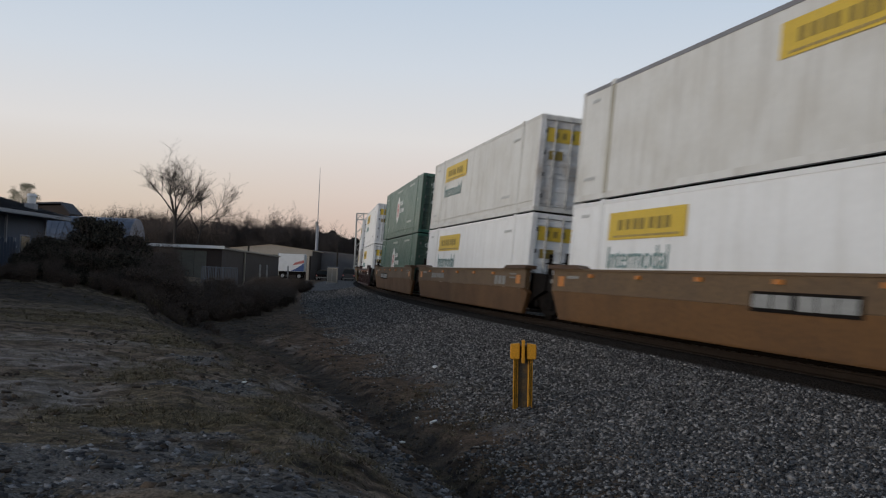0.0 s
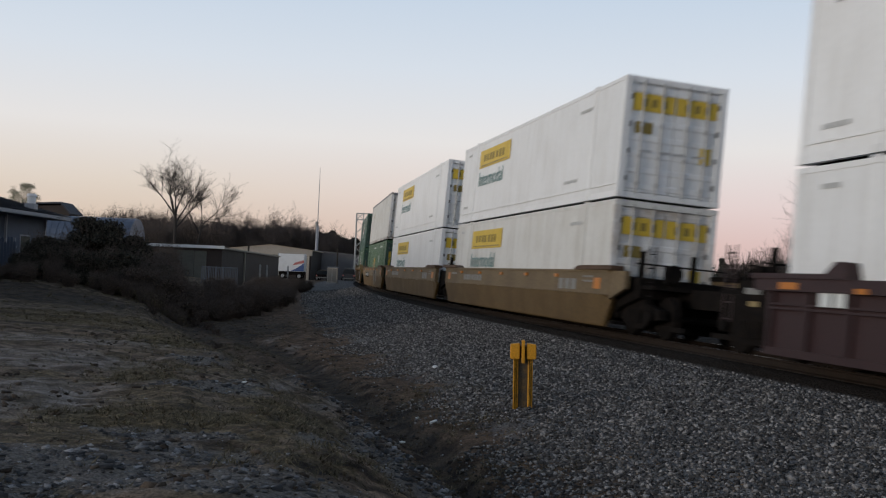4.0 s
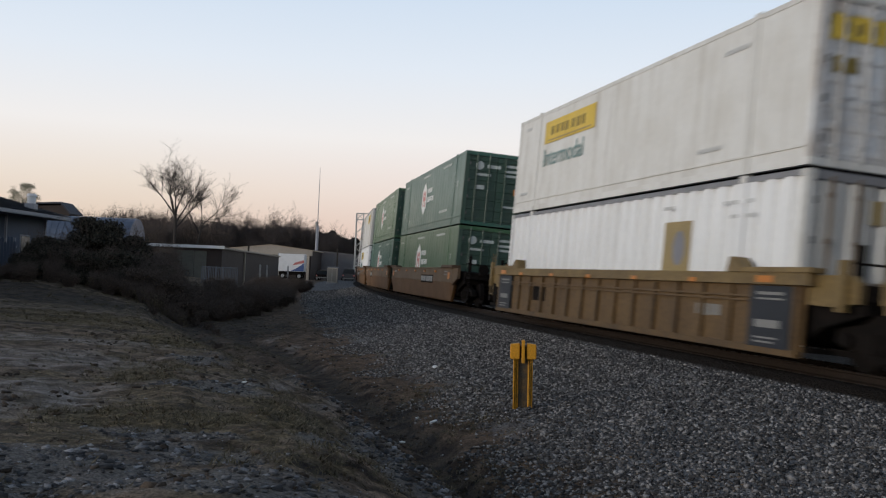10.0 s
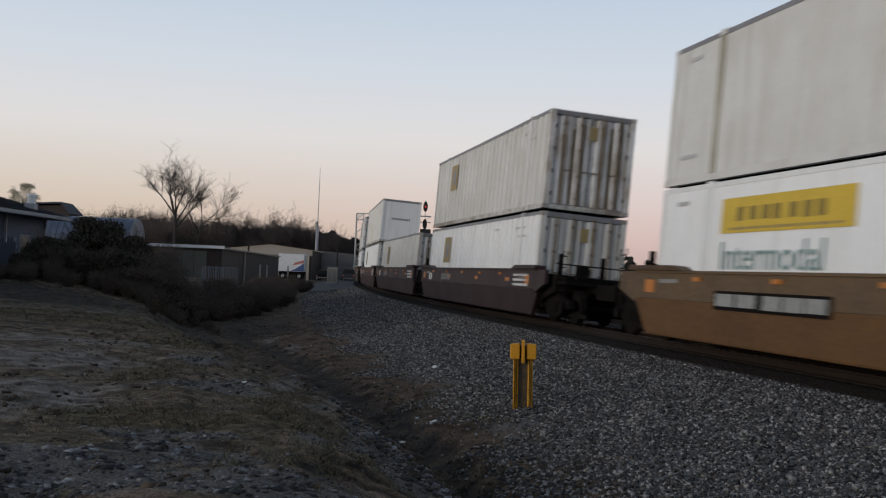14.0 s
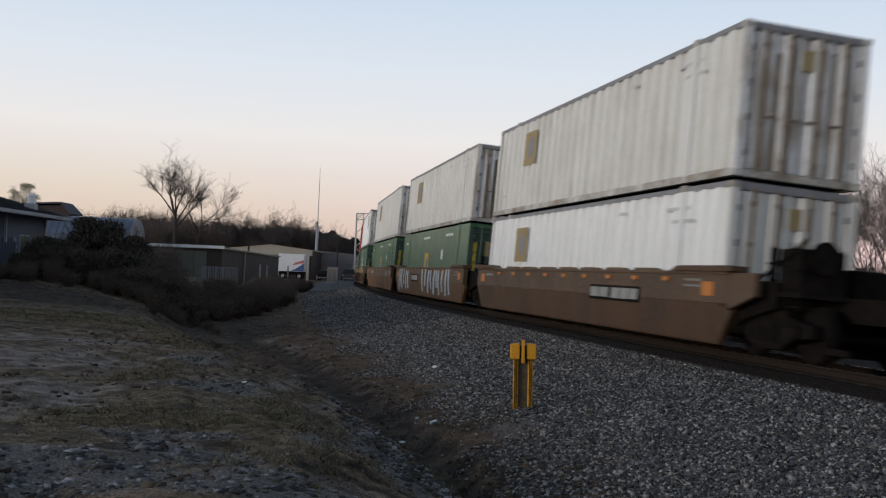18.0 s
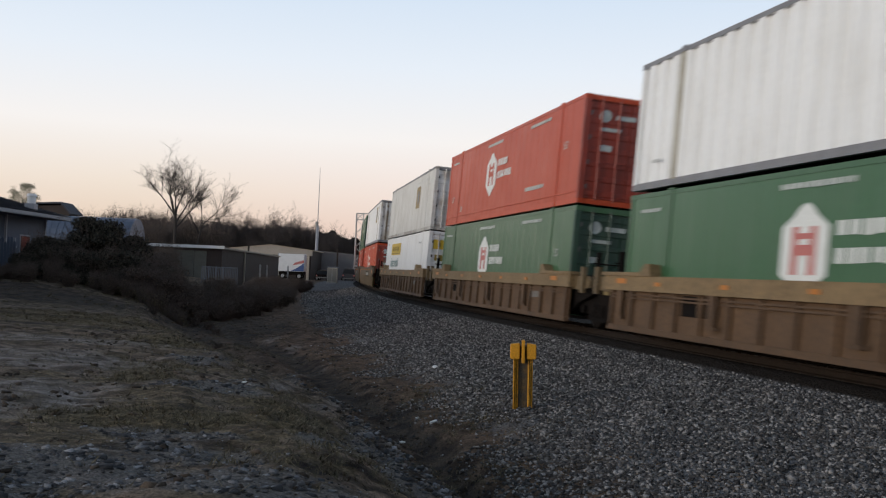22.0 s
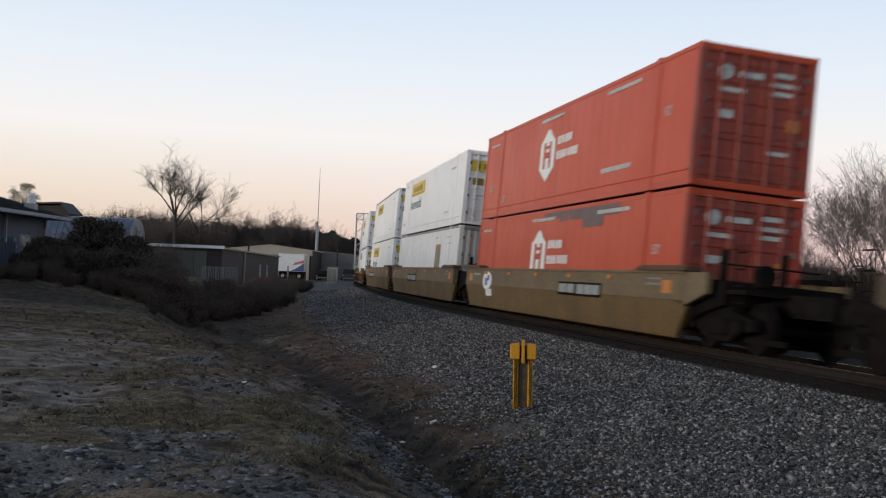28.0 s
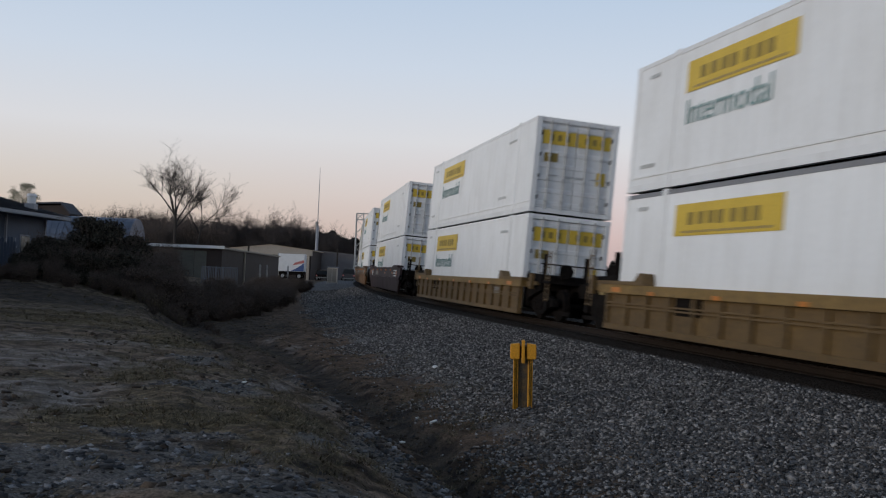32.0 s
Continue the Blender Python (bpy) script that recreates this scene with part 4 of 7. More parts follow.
                part("end_column", box_mesh(*sorted((e * 9.3, e * 9.48)), *sorted((y * 1.46, y * 1.36)), 0.86, top + 0.2), cheek, c)
    if paint == STRAWTAN:
        for x in (-8.2, 6.95):
            n = part("equipment_panel", box_mesh(x, x + 1.25, -1.476, -1.40, 0.2, top - 0.22), NAVY, c, "dark navy equipment panel with pale plates")
            for z, h, w in ((1.06, 0.05, 0.8), (0.98, 0.03, 0.8), (0.52, 0.13, 0.75), (0.34, 0.03, 0.7), (0.27, 0.03, 0.6)):
                part("panel_plate", box_mesh(x + 0.22, x + 0.22 + w, -1.482, -1.476, z, z + h), FADED, n)
    if style == "ribbed" and paint == OCHRE:
        for x in (-7.78, -3.63, 0.52, 4.67):
            bm = bmesh.new()
            prism(bm, [(x - 0.12, 0.42), (x + 0.12, 0.42), (x + 0.14, top - 0.3), (x - 0.14, top - 0.3)], -1.52, -1.46, "y")
            box(bm, x - 0.2, x + 0.2, -1.50, -1.46, 0.36, 0.43)
            part("jacking_post", bm, plate_paint, c)
    if paint in (MAROON, BROWN) and style == "smooth":
        for e, reach in (((-1, tail),) if paint == MAROON else ((1, lead),)):
            if reach > 10.5:
                part("brake_stand", box_mesh(*sorted((e * 9.55, e * 10.15)), -1.12, -0.25, 1.1, 1.86), GRIME, c, bevel=0.03)
                part("valve_box", box_mesh(*sorted((e * 9.2, e * 9.9)), 0.1, 1.1, 1.1, 1.62), GRIME, c, bevel=0.03)
                bm = bmesh.new()
                rod(bm, (e * 10.2, -0.7, 1.72), (e * 10.26, -0.7, 1.72), 0.28, n=16)
                rod(bm, (e * 9.0, -1.16, 1.3), (e * 10.4, -1.16, 2.0), 0.035, n=6)
                part("brake_wheel", bm, GRIME, c)
    if paint == BROWN:
        for i in range(7):
            x = -5.2 + 1.62 * i
            bm = bmesh.new()
            prism(bm, [(x, 1.43), (x + 0.08, 1.485), (x + 0.98, 1.485), (x + 1.06, 1.43)], -1.53, -1.36, "y")
            part("flange_tab", bm, TAN, c, "pale worn guide tab on the top flange")
    block("well_floor", (-8.5, 8.5, -1.3, 1.3, 0.20, 0.27), GRIME, c)
    for e, reach in ((1, lead), (-1, tail)):
        bm = bmesh.new()
        prism(bm, [(e * 8.15, 0.3), (e * 8.3, 1.34), (e * 9.75, 1.28), (e * 9.75, 0.85), (e * 8.75, 0.62)], -1.24, 1.24, "y")
        part("bulkhead", bm, GRIME, c)
        bm = bmesh.new()
        box(bm, *sorted((e * 9.0, e * (reach - 0.05))), -0.32, 0.32, 0.72, 1.12)
        box(bm, *sorted((e * 8.9, e * min(reach, 10.4))), -1.2, 1.2, 1.05, 1.13)
        part("end_platform", bm, GRIME, c)
        if reach > 10.5:
            bm = bmesh.new()
            rod(bm, (e * 10.3, 0, 0.85), (e * (reach + 0.12), 0, 0.85), 0.11, n=8)
            box(bm, *sorted((e * (reach - 0.25), e * (reach + 0.12))), -0.2, 0.2, 0.68, 1.0)
            part("coupler", bm, GRIME, c)
            for y in (-1, 1):
                bm = bmesh.new()
                for x in (10.0, 10.3):
                    rod(bm, (e * x, y * 1.18, 0.55), (e * x, y * 1.18, 1.95), 0.018, n=6)
                for k in range(5):
                    rod(bm, (e * 10.0, y * 1.18, 0.6 + k * 0.3), (e * 10.3, y * 1.18, 0.6 + k * 0.3), 0.014, n=6)
                part("ladder", bm, GRIME if style == "smooth" else paint, c)
            bm = bmesh.new()
            rod(bm, (e * 10.05, -0.62, 1.42), (e * 10.12, -0.62, 1.42), 0.2, n=14)
            rod(bm, (e * 9.95, -0.62, 1.1), (e * 9.95, -0.62, 1.55), 0.06, n=6)
            box(bm, *sorted((e * 9.85, e * 10.04)), -0.75, -0.5, 1.2, 1.6)
            part("hand_brake", bm, GRIME, c)
        bm = bmesh.new()
        for y in (-0.95, 0.3):
            box(bm, *sorted((e * 9.05, e * 9.17)), y - 0.05, y + 0.05, 1.1, 1.9)
        rod(bm, (e * 9.15, -1.1, 1.62), (e * 9.15, 1.1, 1.62), 0.02, n=6)
        part("end_railing", bm, GRIME, c)
        if e < 0 or reach > 10.5:
            truck(c, e * (9.82 if reach < 10.5 else 9.35))
    for i in range(9 if paint == BROWN else 5):
        rx = -6.0 + i * (1.5 if paint == BROWN else 2.7)
        block("reflector", (rx, rx + 0.24, -1.545, -1.50, top - 0.20, top - 0.12), ORANGE, c)
    block("end_tag", (-9.45, -8.95, -1.262, -1.25, 1.06, 1.17), FADED, c, "worn grey stencil plate")
    block("end_tag", (-9.3, -9.0, -1.262, -1.25, 0.85, 0.94), GOLD, c, "worn dull yellow plate")
    if style == "smooth":
        for x in (-8.15, 7.65):
            plate("orange_tag", c, ORANGE, x, x + 0.42, 0.98, 1.24, y=-1.502)
        for k in range(2):
            bars("small_writing", c, FADED, 6.9, 7.6, 1.24 - k * 0.11, 1.29 - k * 0.11, 5, 20 + k, y=-1.502)
        bars("small_writing", c, PLATEGREY, -7.5, -6.7, 1.18, 1.26, 5, 31, y=-1.502)
    else:
        for x in (-7.95, 7.2):
            plate("orange_tag", c, ORANGE, x, x + 0.5, top - 0.17, top - 0.06, y=-1.532)
        plate("data_patch", c, GRIME, -5.0, -3.9, 0.55, 0.95, y=-1.402)
        bars("small_writing", c, FADED, 4.9, 5.9, 0.62, 0.84, 4, 25, y=-1.402)
    if marks:
        marks(c)
    return c


def frame_plate(x0=1.4, w=3.0, z=0.77):
    def go(c):
        s = plate("data_panel", c, GRIME, x0, x0 + w, z, z + 0.34, y=-1.502)
        bars("writing", s, PLATEGREY, x0 + 0.06, x0 + w * 0.42, z + 0.05, z + 0.29, 2, 3, y=-1.509, gap=0.12)
        bars("writing", s, PLATEGREY, x0 + w * 0.46, x0 + w - 0.06, z + 0.05, z + 0.29, 3, 4, y=-1.509, gap=0.1)
    return go


def stencil(x0=-5.5, z=1.0, y=-1.502):
    def go(c):
        bars("writing", c, FADED, x0, x0 + 2.6, z, z + 0.2, 7, 4, y=y)
        bars("writing", c, FADED, x0 + 10.6, x0 + 12.0, z - 0.1, z + 0.2, 3, 5, y=y)
    return go


def white_rows(c):
    bars("writing", c, PALE, -6.9, -6.2, 0.9, 1.2, 2, 3, y=-1.502)
    bars("writing", c, FADED, -4.3, -2.6, 0.95, 1.2, 5, 4, y=-1.502)
    for k in range(3):
        bars("small_writing", c, PALE, 6.4, 8.0, 1.2 - k * 0.14, 1.27 - k * 0.14, 6, 9 + k, y=-1.502)
    for k, x in enumerate((-3.0, 1.5, 5.5)):
        plate("orange_tag", c, ORANGE, x, x + 0.45, 1.05, 1.15, y=-1.502)


ART = surface("pale_spray_paint", (0.42, 0.48, 0.52), (0.26, 0.32, 0.38), 0.6, scale=3, amount=0.5, bump=0)


def sill_face(z):
    """How far out the smooth side sill stands at a height."""
    return -1.503 if z >= 0.856 else -1.503 + (0.856 - z) * 0.139


def stroke(c, mat, x0, z0, x1, z1, w):
    """One bar of spray paint that follows the bend of the side sill."""
    n = 5
    flat = abs(z1 - z0) < 0.15
    bm = bmesh.new()
    rows = []
    for i in range(n + 1):
        u = i / n
        z, x = z0 + (z1 - z0) * u, x0 + (x1 - x0) * u
        zb, xb = (z + w, x) if flat else (z, x + w)
        rows.append((bm.verts.new((x, sill_face(z) - 0.004, z)), bm.verts.new((xb, sill_face(zb) - 0.004, zb))))
    for a, b in zip(rows, rows[1:]):
        bm.faces.new((a[0], a[1], b[1], b[0]))
    part("spray_mark", bm, mat, c, "pale blue-white spray paint")


def scrawl(x0, x1, n, seed, paints=None):
    """Spray-painted marks that cannot be read: broad leaning bars of plain colour, nearly as high as the sill."""
    def go(c):
        rng = random.Random(seed)
        w = (x1 - x0) / n
        for i in range(n):
            a = x0 + i * w
            mat = (paints or (ART, CHALK))[0 if i % 3 else 1]
            z0, z1 = rng.uniform(0.24, 0.36), rng.uniform(1.28, 1.36)
            lean = w * rng.uniform(-0.12, 0.34)
            stroke(c, mat, a + w * 0.02, z0, a + w * 0.02 + lean, z1, w * rng.uniform(0.2, 0.3))
            stroke(c, mat, a + w * 0.55 + lean * 0.6, z0 + rng.uniform(0, 0.3), a + w * 0.55, z1, w * rng.uniform(0.2, 0.28))
    return go


# consist, from the head: place along the track at 16 s, upper and lower container, wagon style and paint
CONSIST = (
    ("A", 294.63, "jb2", "jb", "smooth", TAN, 2), ("A", 275.03, "jbc", "jb", "smooth", TAN, 1), ("A", 255.57, "hubb", "hubb", "smooth", TAN, 8),
    ("B", 232.05, "jb", "jb", "ribbed", MAROON, 3),
    ("C", 208.49, "jb", "jbc", "smooth", OCHRE, 1), ("C", 189.13, "jb", "jb", "smooth", OCHRE, 1), ("C", 169.44, "corrs", "emp", "smooth", OCHRE, 5),
    ("D", 145.71, "hubb", "hub", "ribbed", STRAWTAN, 0), ("D", 126.30, "corrs", "corrs2", "ribbed", STRAWTAN, 0), ("D", 106.40, "jbc", "corrm", "ribbed", STRAWTAN, 0),
    ("E", 82.77, "hubb", "hub", "smooth", TAN, 2), ("E", 63.54, "hub", "hubb", "smooth", TAN, 9), ("E", 43.77, "jb2", "jb", "smooth", TAN, 8),
    ("F", 19.66, "corrd", "corr", "smooth", MAROON, 3), ("F", 0.0, "", "corrd", "smooth", MAROON, 3), ("F", -19.57, "corrp", "corr", "smooth", MAROON, 3),
    ("G", -43.54, "corrd", "corr", "smooth", BROWN, 10), ("G", -62.95, "corrd", "emp", "smooth", TAN, 6), ("G", -82.60, "corrd", "emp", "smooth", TAN, 1),
    ("H", -106.26, "corrl", "hubp", "ribbed", OCHRE, 0), ("H", -125.91, "red", "hub", "ribbed", OCHRE, 0), ("H", -145.64, "plain", "jb", "ribbed", OCHRE, 0),
    ("I", -169.31, "corrl", "red", "smooth", UMBER, 2), ("I", -188.97, "emp", "red", "smooth", UMBER, 4), ("I", -208.29, "jb", "hubb", "smooth", UMBER, 8),
    ("J", -232.06, "red", "redp", "smooth", OCHRE, 7), ("J", -251.50, "jb", "corrm", "smooth", OCHRE, 4), ("J", -270.81, "jbn", "jb", "smooth", OCHRE, 8),
    ("K", -294.53, "jb", "jbn", "ribbed", OCHRELOW, 0), ("L", -318.01, "jb", "jb", "ribbed", OCHRELOW, 0), ("M", -341.90, "jb", "jb", "smooth", MAROON, 3),
    ("N", -365.60, "jb", "jb", "smooth", TAN, 1), ("N", -385.2, "jbc", "jb", "smooth", TAN, 2),
)


def patched(c, rng):
    hub_marks(PALE, LOGO_RED)(c, rng)
    plate("repair_patch", c, SLATE, 2.0, 3.9, 0.2, 2.76, y=-1.294, label="dark grey primed repair patch")


def primed(c, rng):
    hub_marks(PALE, RED)(c, rng)
    for x0, x1, z0, z1 in ((-0.9, 1.2, 2.62, 2.78), (1.2, 4.6, 2.52, 2.78), (2.2, 3.6, 2.28, 2.52), (0.4, 1.0, 2.5, 2.62)):
        plate("primer_patch", c, PRIMER, x0, x1, z0, z1, y=-1.294, label="ragged grey primer patch")


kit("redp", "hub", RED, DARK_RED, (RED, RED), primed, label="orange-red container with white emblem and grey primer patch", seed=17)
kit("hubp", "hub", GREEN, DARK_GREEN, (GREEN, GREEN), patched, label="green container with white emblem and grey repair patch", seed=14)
kit("corrs2", "corr", WHITE, CREAM, (DIRTY, GREY_RAIL), corr_marks(-7.0, 0.5, 2.0), corr=True, label="white corrugated container with small dark placard", seed=16)
kit("corrs", "corr", CREAM, RUSTDOOR, (DIRTY, GREY_RAIL), corr_marks(-5.5, 0.45, 2.3), corr=True, label="grey-white corrugated container with small dark placard", seed=15)
kit("corrm", "corr", WHITE, CREAM, (CREAM, GREY_RAIL), corr_marks(3.05, 1.2, 2.2), corr=True, label="white corrugated container with square gold sticker", seed=13)


def round_decal(c):
    bm = bmesh.new()
    prism(bm, [(-5.75 + 0.55 * math.cos(6.2832 * i / 14), 1.02 + 0.3 * math.sin(6.2832 * i / 14)) for i in range(14)], -1.508, -1.502, "y")
    d = part("decal", bm, PALE, c, "round white decal with a blue figure")
    for x0, x1, z0, z1 in ((-6.0, -5.72, 0.86, 1.1), (-5.7, -5.5, 1.02, 1.2)):
        part("decal_figure", box_mesh(x0, x1, -1.512, -1.5085, z0, z1), BLUE, d)
    for x0, x1, z0, z1 in ((-5.9, -5.2, 0.5, 0.72),):
        stroke(c, PALE, x0, z0, x1, z0 + 0.04, z1 - z0)


def marks_for(k):
    def go(c):
        for f in {0: [], 10: [frame_plate(2.0, 2.9, 0.74)], 1: [stencil()], 2: [frame_plate()], 3: [white_rows], 4: [frame_plate(-2.9, 2.6)], 5: [frame_plate(-5.6, 3.2, 0.74), scrawl(1.7, 4.3, 6, 5, (PLATEGREY, GRIME))], 6: [scrawl(-7.7, -4.2, 3, 1), scrawl(-0.4, 6.3, 5, 2), frame_plate(-3.3, 1.8)], 8: [frame_plate(-5.2, 3.5, 0.74)], 9: [frame_plate(-4.3, 1.2, 0.78)], 7: [frame_plate(), round_decal]}[k]:
            f(c)
    return go


WAGON_LABEL = {TAN: "tan-painted", BROWN: "dull brown", STRAWTAN: "straw-tan", MAROON: "dark maroon", OCHRE: "ochre-painted", OCHRELOW: "golden ochre", UMBER: "umber-painted"}
LOWER_Z, UPPER_Z = 0.245, 3.195
rolling = []
made = {}


def make_train():
    n = len(CONSIST)
    for i, (unit, s, up, low, style, paint, mk) in enumerate(CONSIST):
        lead = 9.82 if i > 0 and CONSIST[i - 1][0] == unit else 11.8
        tail = 9.82 if i < n - 1 and CONSIST[i + 1][0] == unit else 11.8
        key = (style, paint.name, lead, tail, mk, unit if unit in 'BHKL' else '')
        if key not in made:
            made[key] = well_wagon(style, paint, lead, tail, WAGON_LABEL[paint] + (" well wagon with smooth side sills" if style == "smooth" else " well wagon with ribbed sides") + ", loaded", marks_for(mk), {"B": 1.33, "H": 1.30, "K": 1.10, "L": 1.10}.get(unit, 1.43))
            car = made[key]
        else:
            car = copy_thing(made[key], Matrix())
        rolling.append((car, s, 0.0))
        for kind, z in ((low, LOWER_Z), (up, UPPER_Z)):
            if kind:
                ob = KIT[kind]
                if kind in made:
                    ob = copy_thing(KIT[kind], Matrix())
                made[kind] = True
                rolling.append((ob, s, z + (0.03 if kind.startswith("corr") and z > 1 else 0.0)))


def motions():
    times = [0.0, 0.5] + [float(t) for t in range(1, 32)] + [31.5, 32.0]
    for ob, s, z in rolling:
        walk(ob, [(t, on_track(s + run(t)) @ Matrix.Translation((0, 0, z))) for t in times])


make_train()


# ---- loose stones, grass and litter on the ground ----
def island_material(name, dark, light, rough=0.9, tint=None):
    m, nt, b = nodes_of(name)
    N, L = nt.nodes.new, nt.links.new
    g = N("ShaderNodeNewGeometry")
    r = N("ShaderNodeValToRGB")
    r.color_ramp.elements[0].color, r.color_ramp.elements[1].color = (*dark, 1), (*light, 1)
    if tint:
        e = r.color_ramp.elements.new(0.62)
        e.color = (*tint, 1)
    L(g.outputs["Random Per Island"], r.inputs[0])
    n = N("ShaderNodeTexNoise")
    n.inputs["Scale"].default_value, n.inputs["Detail"].default_value = 60.0, 4
    co = N("ShaderNodeTexCoord")
    L(co.outputs["Object"], n.inputs["Vector"])
    h = N("ShaderNodeHueSaturation")
    mr = N("ShaderNodeMapRange")
    mr.inputs[1].default_value, mr.inputs[2].default_value, mr.inputs[3].default_value, mr.inputs[4].default_value = 0.3, 0.7, 0.7, 1.25
    L(n.outputs[0], mr.inputs[0])
    L(mr.outputs[0], h.inputs["Value"])
    L(r.outputs[0], h.inputs["Color"])
    L(h.outputs[0], b.inputs["Base Color"])
    b.inputs["Roughness"].default_value = rough
    b.inputs["Specular IOR Level"].default_value = 0.2
    return m


def mesh_from(name, co, faces, material, sizes):
    """A mesh from arrays: corner places and equal-sided faces."""
    me = bpy.data.meshes.new(name)
    nf = len(faces)
    me.vertices.add(len(co))
    me.vertices.foreach_set("co", co.astype(np.float32).ravel())
    me.loops.add(nf * sizes)
    me.loops.foreach_set("vertex_index", faces.astype(np.int32).ravel())
    me.polygons.add(nf)
    me.polygons.foreach_set("loop_start", np.arange(0, nf * sizes, sizes, dtype=np.int32))
    me.update(calc_edges=True)
    me.materials.append(material)
    return me


def turns(n, rng):
    q = rng.normal(size=(n, 4))
    q /= np.linalg.norm(q, axis=1)[:, None]
    w, x, y, z = q.T
    return np.stack([np.stack([1 - 2 * (y * y + z * z), 2 * (x * y - z * w), 2 * (x * z + y * w)], -1),
                     np.stack([2 * (x * y + z * w), 1 - 2 * (x * x + z * z), 2 * (y * z - x * w)], -1),
                     np.stack([2 * (x * z - y * w), 2 * (y * z + x * w), 1 - 2 * (x * x + y * y)], -1)], -2)


CUBE = np.array([(-1, -1, -1), (1, -1, -1), (1, 1, -1), (-1, 1, -1), (-1, -1, 1), (1, -1, 1), (1, 1, 1), (-1, 1, 1)], float)
QUADS = np.array([(3, 2, 1, 0), (4, 5, 6, 7), (0, 1, 5, 4), (1, 2, 6, 5), (2, 3, 7, 6), (3, 0, 4, 7)])


def stones(name, x, y, size, material, rng, sink=0.2, flat=0.7):
    n = len(x)
    z = ground_height(x, y)
    v = CUBE[None] * (0.22 + 0.70 * rng.rand(n, 8, 3)) * (0.45 + 0.85 * rng.rand(n, 1, 3))
    v = np.einsum("nij,nkj->nki", turns(n, rng), v) * (size[:, None, None] * 0.5)
    v[:, :, 2] *= flat
    v += np.stack([x, y, z + size * (0.5 - sink) * 0.6], -1)[:, None]
    f = (QUADS[None] + (np.arange(n) * 8)[:, None, None]).reshape(-1, 4)
    return mesh_from(name, v.reshape(-1, 3), f, material, 4)


def along_track(s, l):
    x, y, th = np.interp(s, _s, _x), np.interp(s, _s, _y), np.interp(s, _s, _th)
    return x - np.cos(th) * l, y - np.sin(th) * l


BALLAST = island_material("crushed_granite", (0.030, 0.029, 0.030), (0.37, 0.35, 0.335), tint=(0.112, 0.106, 0.102))
PEBBLE = island_material("grey_limestone_rubble", (0.036, 0.036, 0.038), (0.31, 0.305, 0.31), tint=(0.095, 0.094, 0.097))
STRAW = island_material("dry_grass", (0.045, 0.037, 0.022), (0.215, 0.170, 0.108), tint=(0.105, 0.088, 0.052))


def make_ballast():
    rng = np.random.RandomState(4)
    parts_ = []
    for n, s0, s1, l0, l1, a, b in ((76000, -12, 13, 1.55, 7.4, 0.030, 0.078), (30000, -34, -12, 1.6, 6.6, 0.04, 0.088), (14000, -70, -34, 1.6, 6.2, 0.05, 0.10), (2500, -30, 13, -0.6, 0.6, 0.04, 0.08)):
        s = s0 + (s1 - s0) * rng.rand(n)
        l = l0 + (l1 - l0) * rng.rand(n)
        keep = rng.rand(n) < np.clip((6.5 + 0.8 * np.clip((s - 2.0) / 4.0, 0, 1) + 0.55 * np.sin(s * 1.1) + 0.4 * np.sin(s * 2.7) - l) / 0.9, 0.03, 1)
        s, l = s[keep], l[keep]
        x, y = along_track(s, l)
        size = a + (b - a) * rng.rand(len(s)) ** 1.7
        parts_.append((x, y, size))
    x, y, size = (np.concatenate([p[i] for p in parts_]) for i in range(3))
    me = stones("ballast", x, y, size, BALLAST, rng)
    tagged(new("ballast", me), "grey crushed-stone ballast sloping down from the rails", "ballast", kind="stuff")


make_ballast()


def make_rubble():
    rng = np.random.RandomState(8)
    n = 150000
    x = -9 + 11 * rng.rand(n)
    y = 5.5 + 24 * rng.rand(n) ** 1.5
    s, l = near_track(x, y)
    zone = patches(x, y, GRAVELLY, 71)
    patch = lumps(x, y, 1.1, 22)
    bank = np.exp(-((l - 8.0) / 0.6) ** 2) * np.clip((15 - y) / 8, 0, 1)
    keep = (l > 6.8) & (rng.rand(n) < 0.035 + zone * np.clip(0.38 + 0.55 * patch, 0.05, 0.95) + 0.2 * bank)
    x, y, zone = x[keep], y[keep], zone[keep]
    size = 0.014 + (0.03 + 0.095 * zone) * rng.rand(len(x)) ** 3.6
    tagged(new("gravel", stones("gravel", x, y, size, PEBBLE, rng, sink=0.45, flat=0.45)), "loose grey gravel scattered over the dirt", "gravel", kind="stuff")


make_rubble()


